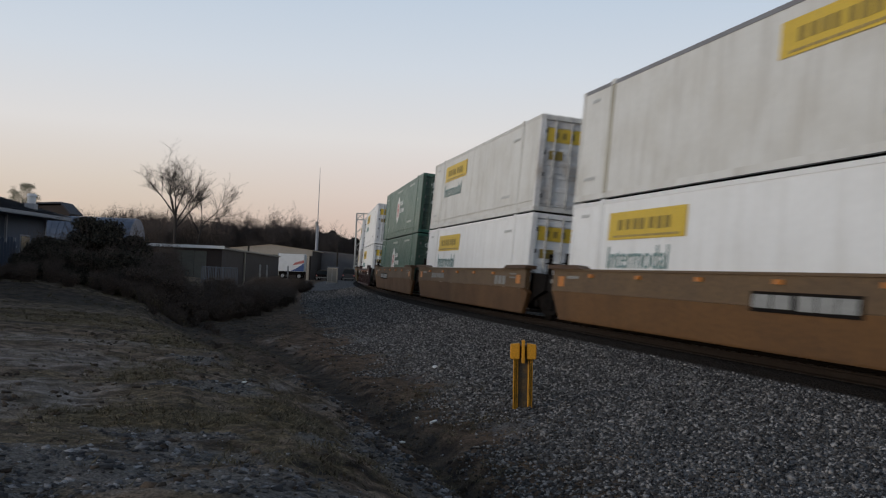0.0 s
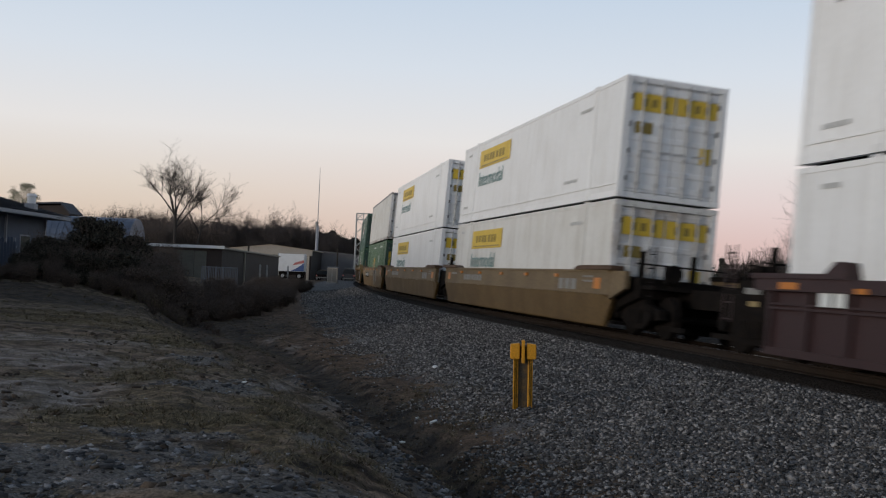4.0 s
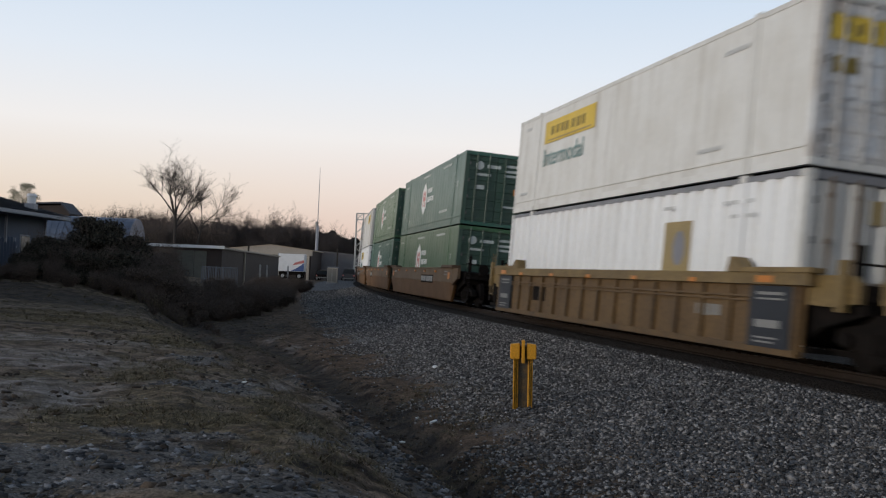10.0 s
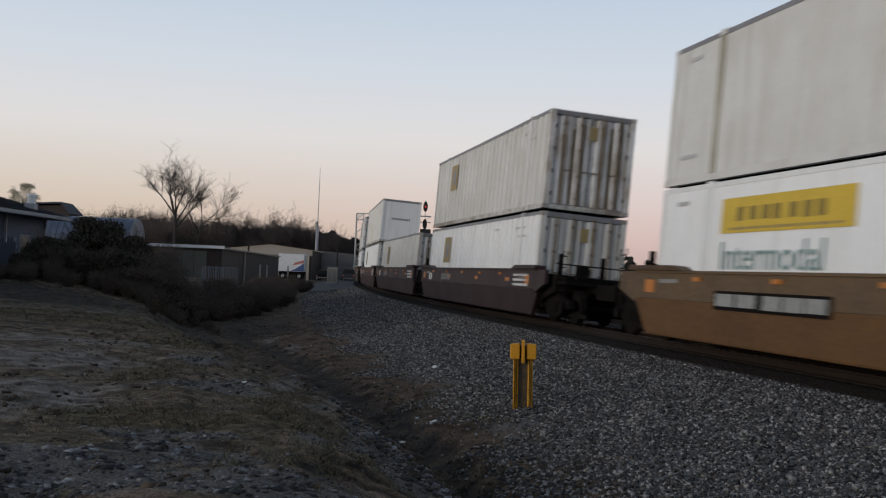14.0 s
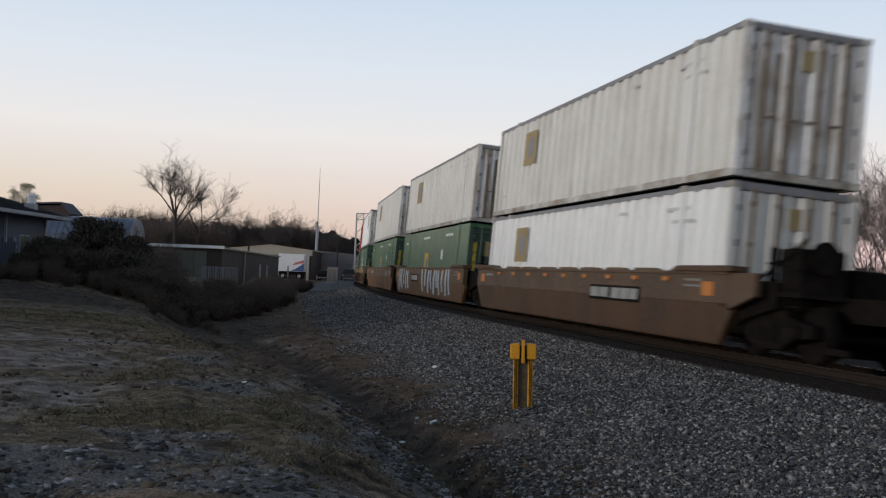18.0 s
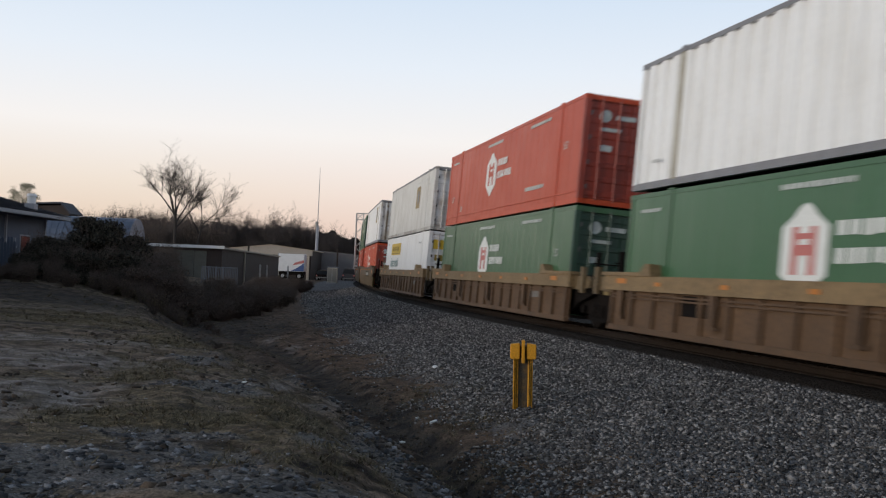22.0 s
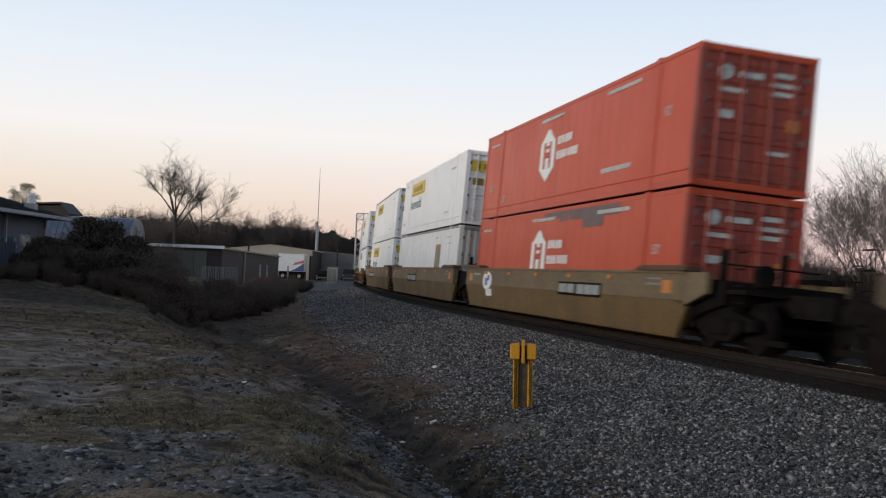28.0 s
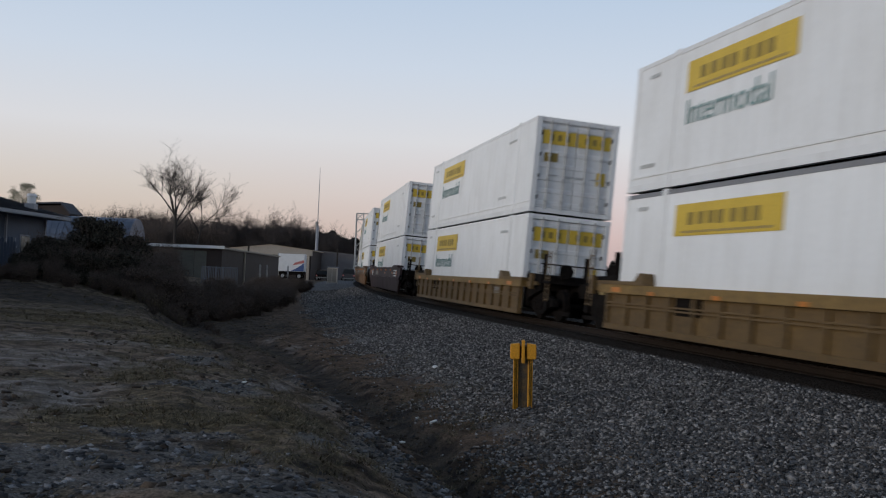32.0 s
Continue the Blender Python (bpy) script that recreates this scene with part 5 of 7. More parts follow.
def make_grass():
    rng = np.random.RandomState(12)
    n = 82000
    x = -26 + 29 * rng.rand(n)
    y = 5.5 + 46 * rng.rand(n) ** 1.4
    s, l = near_track(x, y)
    patch = 0.35 * lumps(x, y, 4.0, 31) + 0.5 * lumps(x, y, 1.2, 32) + 0.9 * patches(x, y, GRASSY, 75) - 0.7 * patches(x, y, PALEDUST, 73) - 0.5 * patches(x, y, GRAVELLY, 71)
    p = np.clip(patch - 0.02, 0.07, 0.9)
    p = np.where((l < 7.9) & (l > 5.4), p * 0.5, p)
    keep = (l > 5.3) & (rng.rand(n) < p)
    x, y = x[keep], y[keep]
    n = len(x)
    k = 10
    z = ground_height(x, y)
    hgt = (0.016 + 0.075 * rng.rand(n) ** 2.4)[:, None] * (0.6 + 0.6 * rng.rand(n, k))
    ang = rng.rand(n, k) * 6.283
    off = rng.rand(n, k) * 0.14
    bx, by = x[:, None] + np.cos(ang) * off, y[:, None] + np.sin(ang) * off
    lean = (0.5 + 1.8 * rng.rand(n, k)) * hgt
    wdt = 0.002 + 0.003 * rng.rand(n, k) + 0.00018 * y[:, None]
    tx, ty = -np.sin(ang) * wdt, np.cos(ang) * wdt
    zz = np.repeat(z[:, None], k, 1) - 0.005
    v = np.stack([np.stack([bx - tx, by - ty, zz], -1), np.stack([bx + tx, by + ty, zz], -1), np.stack([bx + np.cos(ang) * lean, by + np.sin(ang) * lean, zz + hgt], -1)], 2)
    f = np.arange(n * k * 3).reshape(-1, 3)
    tagged(new("dry_grass", mesh_from("dry_grass", v.reshape(-1, 3), f, STRAW, 3)), "thin tufts of dry brown and olive grass", "grass", kind="stuff")


make_grass()


def make_leaves():
    rng = np.random.RandomState(15)
    n = 30000
    s = -26 + 38 * rng.rand(n)
    l = 4.6 + (bank_foot(s) - 4.2) * rng.rand(n)
    x, y = along_track(s, l)
    patch = lumps(x, y, 2.2, 51) + 0.5 * lumps(x, y, 0.7, 52) + 0.35
    keep = rng.rand(n) < np.clip(patch - 0.1, 0.0, 0.8)
    x, y = x[keep], y[keep]
    n = len(x)
    z = ground_height(x, y) + 0.012
    q = np.array([(-1, -0.25, 0), (0.1, -0.5, 0.1), (1, 0.0, 0.15), (0.0, 0.5, 0.1)])
    v = np.einsum("nij,kj->nki", turns(n, rng), q)
    v[:, :, 2] *= 0.35
    v = v * (0.012 + 0.022 * rng.rand(n))[:, None, None] + np.stack([x, y, z], -1)[:, None]
    leaf = island_material("fallen_leaves", (0.05, 0.033, 0.02), (0.22, 0.14, 0.07), tint=(0.115, 0.075, 0.043))
    tagged(new("fallen_leaves", mesh_from("fallen_leaves", v.reshape(-1, 3), np.arange(n * 4).reshape(-1, 4), leaf, 4)), "brown fallen leaves lying along the ditch", "leaves", kind="stuff")


make_leaves()


def make_clods():
    rng = np.random.RandomState(18)
    n = 46000
    x = -12 + 14 * rng.rand(n)
    y = 5.5 + 34 * rng.rand(n) ** 1.3
    s, l = near_track(x, y)
    patch = lumps(x, y, 2.4, 61) + 0.6 * lumps(x, y, 0.8, 62)
    keep = (l > 6.4) & (l < 13) & (rng.rand(n) < np.clip(patch - 0.05, 0.03, 0.6))
    x, y = x[keep], y[keep]
    size = 0.02 + 0.13 * rng.rand(len(x)) ** 4
    soil = island_material("dark_soil_clods", (0.030, 0.023, 0.018), (0.14, 0.108, 0.083), tint=(0.07, 0.054, 0.042))
    tagged(new("soil_clods", stones("soil_clods", x, y, size, soil, rng, sink=0.45, flat=0.6)), "crumbled dark soil clods on the eroded bank", "soil", kind="stuff")


make_clods()


def make_broken_edge():
    """Lumps and stones broken off along the lip of the washed-out channel."""
    rng = np.random.RandomState(28)
    line = np.array([(-3.4, 23.4), (-2.6, 20.8), (-1.9, 18.6), (-1.35, 16.6), (-0.95, 15.0), (-0.6, 13.5), (-0.2, 12.2), (0.2, 10.9), (0.6, 9.5)])
    n = 1500
    u = rng.rand(n) ** 0.8 * (len(line) - 1)
    i = np.minimum(u.astype(int), len(line) - 2)
    p = line[i] + (line[i + 1] - line[i]) * (u - i)[:, None] + rng.normal(size=(n, 2)) * np.array([0.14, 0.22])
    size = 0.03 + 0.12 * rng.rand(n) ** 3.2
    pale = rng.rand(n) < 0.6
    crust = island_material("pale_crusted_soil", (0.050, 0.042, 0.036), (0.25, 0.22, 0.195), tint=(0.12, 0.10, 0.088))
    for name, pick, mat, label in (("broken_stones", pale, PEBBLE, "grey broken stones along the lip of the gully"), ("soil_crust", ~pale, crust, "pale crusted lumps of soil along the lip of the gully")):
        q = p[pick]
        tagged(new(name, stones(name, q[:, 0], q[:, 1], size[pick], mat, rng, sink=0.3, flat=0.6)), label, "soil" if name == "soil_crust" else "gravel", kind="stuff")


make_broken_edge()


def make_straw():
    rng = np.random.RandomState(19)
    spots = np.array([(-1.3, 9.4), (-0.9, 9.8), (-2.1, 11.3), (-1.7, 12.0), (-3.3, 11.2), (-4.4, 15.0), (0.35, 12.3), (0.8, 15.2), (-0.2, 18.6), (-5.7, 22.0), (-2.0, 13.4), (-4.6, 17.0)])
    k, m = len(spots), 85
    p = spots[:, None] + rng.normal(size=(k, m, 2)) * np.array([0.42, 0.5])
    x, y = p.reshape(-1, 2).T
    n, b = len(x), 9
    z = ground_height(x, y)
    ang = (rng.rand(n)[:, None] * 6.283) + rng.normal(size=(n, b)) * 0.5
    hgt = 0.012 + 0.05 * rng.rand(n, b)
    reach = 0.04 + 0.10 * rng.rand(n, b)
    ox, oy = rng.normal(size=(2, n, b)) * 0.03
    bx, by = x[:, None] + ox, y[:, None] + oy
    w = 0.0025 + 0.003 * rng.rand(n, b)
    tx, ty = -np.sin(ang) * w, np.cos(ang) * w
    zz = np.repeat(z[:, None], b, 1)
    ex, ey = bx + np.cos(ang) * reach, by + np.sin(ang) * reach
    v = np.stack([np.stack([bx - tx, by - ty, zz - 0.01], -1), np.stack([bx + tx, by + ty, zz - 0.01], -1), np.stack([ex + tx * 0.4, ey + ty * 0.4, zz + hgt], -1), np.stack([ex - tx * 0.4, ey - ty * 0.4, zz + hgt], -1)], 2)
    tagged(new("matted_straw", mesh_from("matted_straw", v.reshape(-1, 3), np.arange(n * b * 4).reshape(-1, 4), STRAW, 4)), "mats of bent dead straw-coloured grass on the bank", "grass", kind="stuff")


make_straw()

LITTER = surface("white_litter", (0.75, 0.76, 0.76), None, 0.4, amount=0.1, bump=0)
TWIG = surface("grey_brown_bark", (0.075, 0.058, 0.046), (0.12, 0.095, 0.078), 0.9, scale=6, amount=0.5, bump=0.2)
DARKTWIG = surface("dark_brush_twigs", (0.075, 0.056, 0.046), (0.15, 0.112, 0.088), 0.9, scale=6, amount=0.5, bump=0.1)
DARKBARK = surface("dark_tree_bark", (0.030, 0.024, 0.021), (0.045, 0.036, 0.031), 0.95, scale=3, amount=0.5, bump=0.1)
PALEBARK = surface("pale_grey_twigs", (0.15, 0.125, 0.112), (0.10, 0.082, 0.073), 0.95, scale=2, amount=0.5, bump=0)
FARBARK = surface("far_bare_twigs", (0.064, 0.051, 0.046), (0.045, 0.036, 0.033), 0.95, scale=2, amount=0.5, bump=0)


def z_at(x, y):
    return float(ground_height(np.array([x]), np.array([y]))[0])


def make_litter():
    bm = bmesh.new()
    bmesh.ops.create_icosphere(bm, subdivisions=2, radius=0.06, matrix=Matrix.Diagonal((1.1, 0.8, 0.75, 1)))
    for v in bm.verts:
        v.co *= 0.85 + 0.3 * noise.noise(v.co * 30)
    x, y = -0.06, 21.9
    r = new("white_stone", finish(bm, "white_stone", LITTER))
    r.location = (x, y, z_at(x, y) + 0.03)
    tagged(r, "small white stone lying on the grey ballast", "stone")
    x, y = -0.03, 15.6
    b = holder("plastic_bottle", "crushed white plastic bottle lying in the ditch", "bottle", m=Matrix.Translation((x, y, z_at(x, y) + 0.035)) @ Matrix.Rotation(0.5, 4, "Z") @ Matrix.Rotation(-0.3, 4, "Y") @ Matrix.Diagonal((0.7, 0.7, 0.7, 1)))
    bm = bmesh.new()
    rod(bm, (-0.09, 0, 0), (0.05, 0, 0), 0.03, 0.028, n=10)
    rod(bm, (0.05, 0, 0), (0.085, 0, 0), 0.028, 0.012, n=10)
    part("bottle_body", bm, LITTER, b)
    bm = bmesh.new()
    rod(bm, (0.085, 0, 0), (0.105, 0, 0), 0.014, n=10)
    part("cap", bm, BLUE, b)
    for x, y, w in ((-0.49, 15.2, 0.045), (-0.62, 12.2, 0.05), (-1.0, 11.6, 0.045), (-0.3, 16.4, 0.032), (-2.95, 15.4, 0.04)):
        bm = bmesh.new()
        bmesh.ops.create_icosphere(bm, subdivisions=1, radius=w, matrix=Matrix.Diagonal((1.3, 0.8, 0.5, 1)))
        r = new("pale_stone", finish(bm, "pale_stone", PALE))
        r.location = (x, y, z_at(x, y) + w * 0.2)
        tagged(r, "small pale stone lying on the ditch bank", "stone", "pale stones by the ditch")


make_litter()


# ---- yellow marker post ----
def make_post():
    x, y = 1.37, 15.97
    p = holder("marker_post", "yellow plastic marker post with dark channel, set in ballast", "marker post", m=Matrix.Translation((x, y, z_at(x, y) - 0.03)) @ Matrix.Rotation(radians(-3), 4, "Z") @ Matrix.Rotation(radians(-1.5), 4, "Y"))
    for k in (-1, 1):
        bm = bmesh.new()
        prism(bm, [(k * 0.075, -0.02), (k * 0.150, -0.045), (k * 0.155, -0.03), (k * 0.150, 0.05), (k * 0.075, 0.05)], 0, 0.82, "z")
        f = part("flange", bm, POSTYELLOW, p, bevel=0.004)
        # Grooves drawn as thin dark strips on the flange.
        for q in (0.098, 0.126):
            block("groove", (min(k * q, k * (q + 0.006)), max(k * q, k * (q + 0.006)), -0.052, -0.03, 0.02, 0.79), GRIME, f)
        bm = bmesh.new()
        prism(bm, [(k * 0.055, 0.80), (k * 0.198, 0.80), (k * 0.208, 0.84), (k * 0.205, 1.035), (k * 0.055, 1.055)], -0.075, 0.06, "y")
        part("cap_block", bm, POSTYELLOW, p, bevel=0.012)
    # Recessed channel back coloured dark brown between the yellow flanges.
    block("channel_back", (-0.08, 0.08, 0.0, 0.03, 0.0, 0.9), surface("dark_brown_channel", (0.06, 0.045, 0.03), (0.16, 0.09, 0.02), 0.8, scale=5, amount=0.7), p, "dark brown channel")
    block("cap_fin", (-0.026, 0.026, -0.10, 0.06, 0.74, 1.10), POSTYELLOW, p, bevel=0.008)
    block("cap_web", (-0.06, 0.06, -0.02, 0.05, 0.82, 1.0), GRIME, p)


make_post()


# ---- trees and brush ----
def branch_lines(rng, p, d, length, r, level, out, droop=0.0, split=4, keep=3, thin=0.012):
    """Grows one limb in short bent pieces, with side limbs along it."""
    n = 4 if level < 2 else 3
    step = length / n
    kids = []
    for i in range(n):
        d = (d + Vector((rng.uniform(-1, 1), rng.uniform(-1, 1), rng.uniform(-0.7, 0.9) + 0.12 - droop)) * (0.15 + 0.06 * level)).normalized()
        q = p + d * step
        r2 = max(thin, r * (1 - 0.62 * (i + 1) / n))
        out[min(level, 4)].append((p, q, r * (1 - 0.62 * i / n), r2))
        kids.append((q, d, r2))
        p = q
    if level >= keep:
        return
    for k in range(split + (1 if level < 2 else 0)):
        q, dd, rr = kids[min(n - 1, int(rng.uniform(0.5 if level == 0 else 0.0, 1.0) * n))]
        side = Vector((rng.uniform(-1, 1), rng.uniform(-1, 1), rng.uniform(-0.1, 0.5))).normalized()
        nd = (dd * 0.75 + side * rng.uniform(0.55, 0.95)).normalized()
        branch_lines(rng, q, nd, length * rng.uniform(0.5, 0.78), rr * 0.75, level + 1, out, droop, split, keep, thin)


def bare_tree(name, seed, height, limbs, material, label, category="tree", group="", split=4, keep=3, spread=0.5, trunk=0.3, r=0.14, haze=0):
    rng = random.Random(seed)
    t = holder(name, label, category, group)
    out = [[] for _ in range(5)]
    top = Vector((0, 0, height * trunk))
    rod_list = [(Vector((0, 0, -0.2)), Vector((rng.uniform(-.1, .1), rng.uniform(-.1, .1), height * trunk * 0.5)), r * 1.25, r * 1.05)]
    rod_list.append((rod_list[0][1], top, r * 1.05, r * 0.9))
    bm = bmesh.new()
    for p, q, a, b in rod_list:
        rod(bm, p, q, a, b, n=8, caps=False)
    part("trunk", bm, material, t)
    for k in range(limbs):
        a = 6.283 * (k + rng.uniform(-0.3, 0.3)) / limbs
        d = Vector((math.cos(a) * spread, math.sin(a) * spread, rng.uniform(0.6, 1.0))).normalized()
        branch_lines(rng, top - Vector((0, 0, rng.uniform(0, 0.25) * height * trunk)), d, height * (1 - trunk) * rng.uniform(0.62, 0.85), r * 0.62, 0, out, split=split, keep=keep)
    for nm, lv, sides in (("branch_frame", (0, 1), 5), ("crown", (2, 3, 4), 3)):
        bm = bmesh.new()
        for i in lv:
            for p, q, a, b in out[i]:
                rod(bm, p, q, a, b, n=sides, caps=False)
        part(nm, bm, material, t)["kind"] = "stuff"
    if haze:
        nr = np.random.RandomState(seed)
        ends = np.array([q[1] for i in (1, 2, 3, 4) for q in out[i]])
        pick = ends[nr.choice(len(ends), haze)]
        wide = 0.016 if haze < 9000 else 0.09
        v = np.array([(-1, -wide, 0), (1, -wide / 2, 0.1), (1, wide / 2, 0.1), (-1, wide, 0)])
        v = np.einsum("nij,kj->nki", turns(haze, nr), v) * ((0.10 + 0.32 * nr.rand(haze)) if haze < 9000 else (0.05 + 0.17 * nr.rand(haze)))[:, None, None]
        v += (pick + nr.normal(size=(haze, 3)) * (0.12 if haze < 9000 else 0.20))[:, None]
        ob = new("fine_twig_haze", mesh_from("fine_twig_haze", v.reshape(-1, 3), np.arange(haze * 4).reshape(-1, 4), material, 4))
        ob.parent = t
        ob["kind"] = "stuff"
    return t


def leaf_cloud(blobs, n, size, rng, hollow=0.35):
    """Many small leaf faces filling blobs (x, y, z, rx, ry, rz), with gaps between clumps."""
    blobs = np.array(blobs, float)
    w = blobs[:, 3] * blobs[:, 4] * blobs[:, 5]
    pick = rng.choice(len(blobs), n, p=w / w.sum())
    d = rng.normal(size=(n, 3))
    d /= np.linalg.norm(d, axis=1)[:, None]
    rad = hollow + (1 - hollow) * rng.rand(n, 1) ** 0.5
    c = blobs[pick, :3] + d * rad * blobs[pick, 3:]
    q = np.array([(-1, -0.6, 0), (1, -0.5, 0.1), (0.9, 0.6, 0), (-0.8, 0.6, 0.12)])
    v = np.einsum("nij,kj->nki", turns(n, rng), q) * (size * (0.6 + 0.8 * rng.rand(n)))[:, None, None]
    v += c[:, None]
    return v.reshape(-1, 3), np.arange(n * 4).reshape(-1, 4)


EVERGREEN = island_material("dark_evergreen_leaves", (0.018, 0.017, 0.013), (0.105, 0.092, 0.070), tint=(0.048, 0.044, 0.033))
DEADLEAF = island_material("dead_brown_leaves", (0.034, 0.027, 0.023), (0.19, 0.142, 0.110), tint=(0.085, 0.064, 0.052))
OLIVETWIG = surface("olive_grey_bark", (0.14, 0.125, 0.09), None, 0.9, scale=4, amount=0.4, bump=0)
OLIVE = island_material("olive_grey_leaves", (0.20, 0.19, 0.13), (0.50, 0.47, 0.34), tint=(0.33, 0.31, 0.22))
PINE = island_material("far_pine_needles", (0.030, 0.032, 0.027), (0.088, 0.090, 0.076), tint=(0.054, 0.056, 0.046))


def bush(name, seed, w, d, h, leaf, n, label, stems=26, size=0.05, category="bush", group="", tall=False):
    rng = random.Random(seed)
    nr = np.random.RandomState(seed)
    b = holder(name, label, category, group)
    bm = bmesh.new()
    for i in range(stems):
        a = rng.uniform(0, 6.283)
        p = Vector((math.cos(a) * w * 0.18 * rng.random(), math.sin(a) * d * 0.18 * rng.random(), -0.1))
        q = Vector((math.cos(a) * w * 0.5 * rng.uniform(0.3, 1.0), math.sin(a) * d * 0.5 * rng.uniform(0.3, 1.0), h * rng.uniform(0.55, 1.08)))
        mid = (p + q) / 2 + Vector((rng.uniform(-.1, .1), rng.uniform(-.1, .1), h * 0.08))
        rod(bm, p, mid, 0.018, 0.012, n=4, caps=False)
        rod(bm, mid, q, 0.012, 0.004, n=4, caps=False)
        for k in range(5):
            u = rng.random()
            s = mid.lerp(q, u)
            e = s + Vector((rng.uniform(-1, 1), rng.uniform(-1, 1), rng.uniform(0, 1))) * 0.16 * h
            rod(bm, s, e, 0.007, 0.003, n=3, caps=False)
    part("framework", bm, DARKTWIG, b)["kind"] = "stuff"
    blobs = []
    for i in range(30 if tall else 26):
        a, u = rng.uniform(0, 6.283), rng.random() ** 0.5
        z = h * rng.uniform(0.12, 0.86)
        k = 1 - 0.62 * (z / h) ** 2
        blobs.append((math.cos(a) * u * w * 0.42 * k, math.sin(a) * u * d * 0.42 * k, z, w * rng.uniform(0.10, 0.22), d * rng.uniform(0.10, 0.22), h * rng.uniform(0.08, 0.20)))
    v, f = leaf_cloud(blobs, n, size, nr, 0.0)
    ob = new("foliage", mesh_from("foliage", v, f, leaf, 4))
    ob.parent = b
    ob["kind"] = "stuff"
    return b


def put(ob, x, y, turn=0.0, size=1.0, z=None):
    ob.matrix_basis = Matrix.Translation((x, y, z_at(x, y) if z is None else z)) @ Matrix.Rotation(turn, 4, "Z") @ Matrix.Diagonal((size, size, size, 1))
    return ob


def put_copy(ob, x, y, turn, size, z=None, high=1.0):
    c = copy_thing(ob, Matrix())
    c.matrix_basis = Matrix.Translation((x, y, z_at(x, y) if z is None else z)) @ Matrix.Rotation(turn, 4, "Z") @ Matrix.Diagonal((size, size, size * high, 1))
    return c


def make_plants():
    rng = random.Random(77)
    # dark evergreen beside the house, and brush along the ditch
    put(bush("evergreen_bush", 3, 3.9, 3.2, 3.15, EVERGREEN, 30000, "tall dark evergreen bush beside the house", stems=60, size=0.045, tall=True), -15.7, 45.6)
    g = "brush beside the ditch"
    a = bush("brush", 11, 3.2, 2.6, 1.7, DEADLEAF, 7000, "leafless dark brown brush thicket on the ditch bank", stems=190, size=0.026, group=g)
    b = bush("brush", 12, 2.6, 2.4, 2.2, DEADLEAF, 6500, "leafless dark brown brush thicket on the ditch bank", stems=200, size=0.026, group=g)
    put(a, -18.0, 46.4, 0.4, 0.8)
    put(b, -12.9, 46.6, 1.2, 0.8)
    for x, y, k, s in ((-17.2, 49.6, 0, 1.38), (-17.4, 47.4, 1, 1.16), (-13.4, 48.6, 0, 1.30), (-12.2, 43.8, 0, 1.31), (-11.4, 46.5, 1, 0.65), (-12.6, 50.0, 1, 0.64), (-10.9, 49.0, 0, 0.66), (-11.6, 54.0, 1, 0.46), (-10.2, 52.0, 0, 0.77), (-9.6, 55.0, 0, 0.75), (-12.6, 58.0, 1, 0.42), (-10.6, 59.0, 1, 0.57), (-9.9, 62.0, 0, 0.62), (-12.0, 65.0, 0, 0.64), (-10.9, 68.0, 0, 0.56), (-13.4, 70.0, 1, 0.46), (-11.4, 73.0, 0, 0.51), (-13.0, 77.0, 0, 0.72), (-12.0, 80.0, 0, 0.58), (-14.4, 62.0, 1, 0.47), (-15.6, 54.0, 1, 0.92), (-16.6, 60.0, 1, 0.84), (-18.4, 66.0, 1, 1.01), (-13.0, 86.0, 0, 0.63), (-15.4, 72.0, 0, 0.55), (-16.8, 80.0, 0, 0.39), (-14.6, 88.0, 0, 0.61), (-12.2, 92.0, 0, 0.40), (-12.9, 97.0, 0, 0.41), (-14.2, 101.0, 0, 0.43), (-11.9, 86.0, 0, 0.47), (-15.8, 95.0, 0, 0.52), (-14.4, 49.0, 1, 0.90), (-13.2, 53.0, 1, 0.62), (-15.2, 49.6, 0, 1.24), (-11.8, 61.5, 1, 0.44), (-17.4, 52.0, 1, 1.17), (-15.2, 67.0, 1, 0.47)):
        put_copy((a, b)[k], x, y, rng.uniform(0, 6.28), s * (0.78 if x < -11.9 and y < 56 else 1.0))
    # the closed dark thicket between the house and the ditch
    k = bush("thicket", 14, 3.4, 2.8, 2.5, EVERGREEN, 17000, "dense dark thicket of leafy stems along the lot's edge", stems=120, size=0.04, category="thicket", group="thicket beside the house")
    put(k, -17.9, 45.6, 0.3, 0.76)
    for x, y, q, hi in ((-17.1, 44.6, 0.85, 1.0), (-16.3, 46.5, 1.0, 1.0), (-14.8, 45.8, 1.0, 1.05), (-13.9, 44.2, 0.75, 1.0), (-12.9, 45.4, 0.7, 1.0), (-16.6, 43.6, 0.7, 0.9), (-15.0, 43.2, 0.72, 0.95), (-18.0, 43.5, 0.55, 0.9), (-13.6, 42.4, 0.5, 0.9)):
        put_copy(k, x, y, rng.uniform(0, 6.28), q, high=hi)
    for x, y, q in ((-12.4, 42.6, 1.0), (-11.8, 44.0, 1.0), (-11.0, 42.6, 0.8), (-10.6, 44.6, 0.9), (-10.1, 46.5, 0.85), (-9.6, 43.0, 0.6), (-9.2, 45.4, 0.7), (-8.9, 48.0, 0.7), (-10.0, 49.5, 0.8), (-9.0, 51.5, 0.7), (-10.6, 56.0, 0.8), (-9.2, 58.0, 0.7), (-10.4, 64.0, 0.8), (-11.2, 70.5, 0.75), (-13.2, 74.0, 0.8), (-12.4, 83.0, 0.8), (-14.0, 81.0, 0.8), (-13.6, 92.0, 0.7)):
        put_copy((a, b)[int(x * 10) % 2], x, y, rng.uniform(0, 6.28), q, high=0.85)
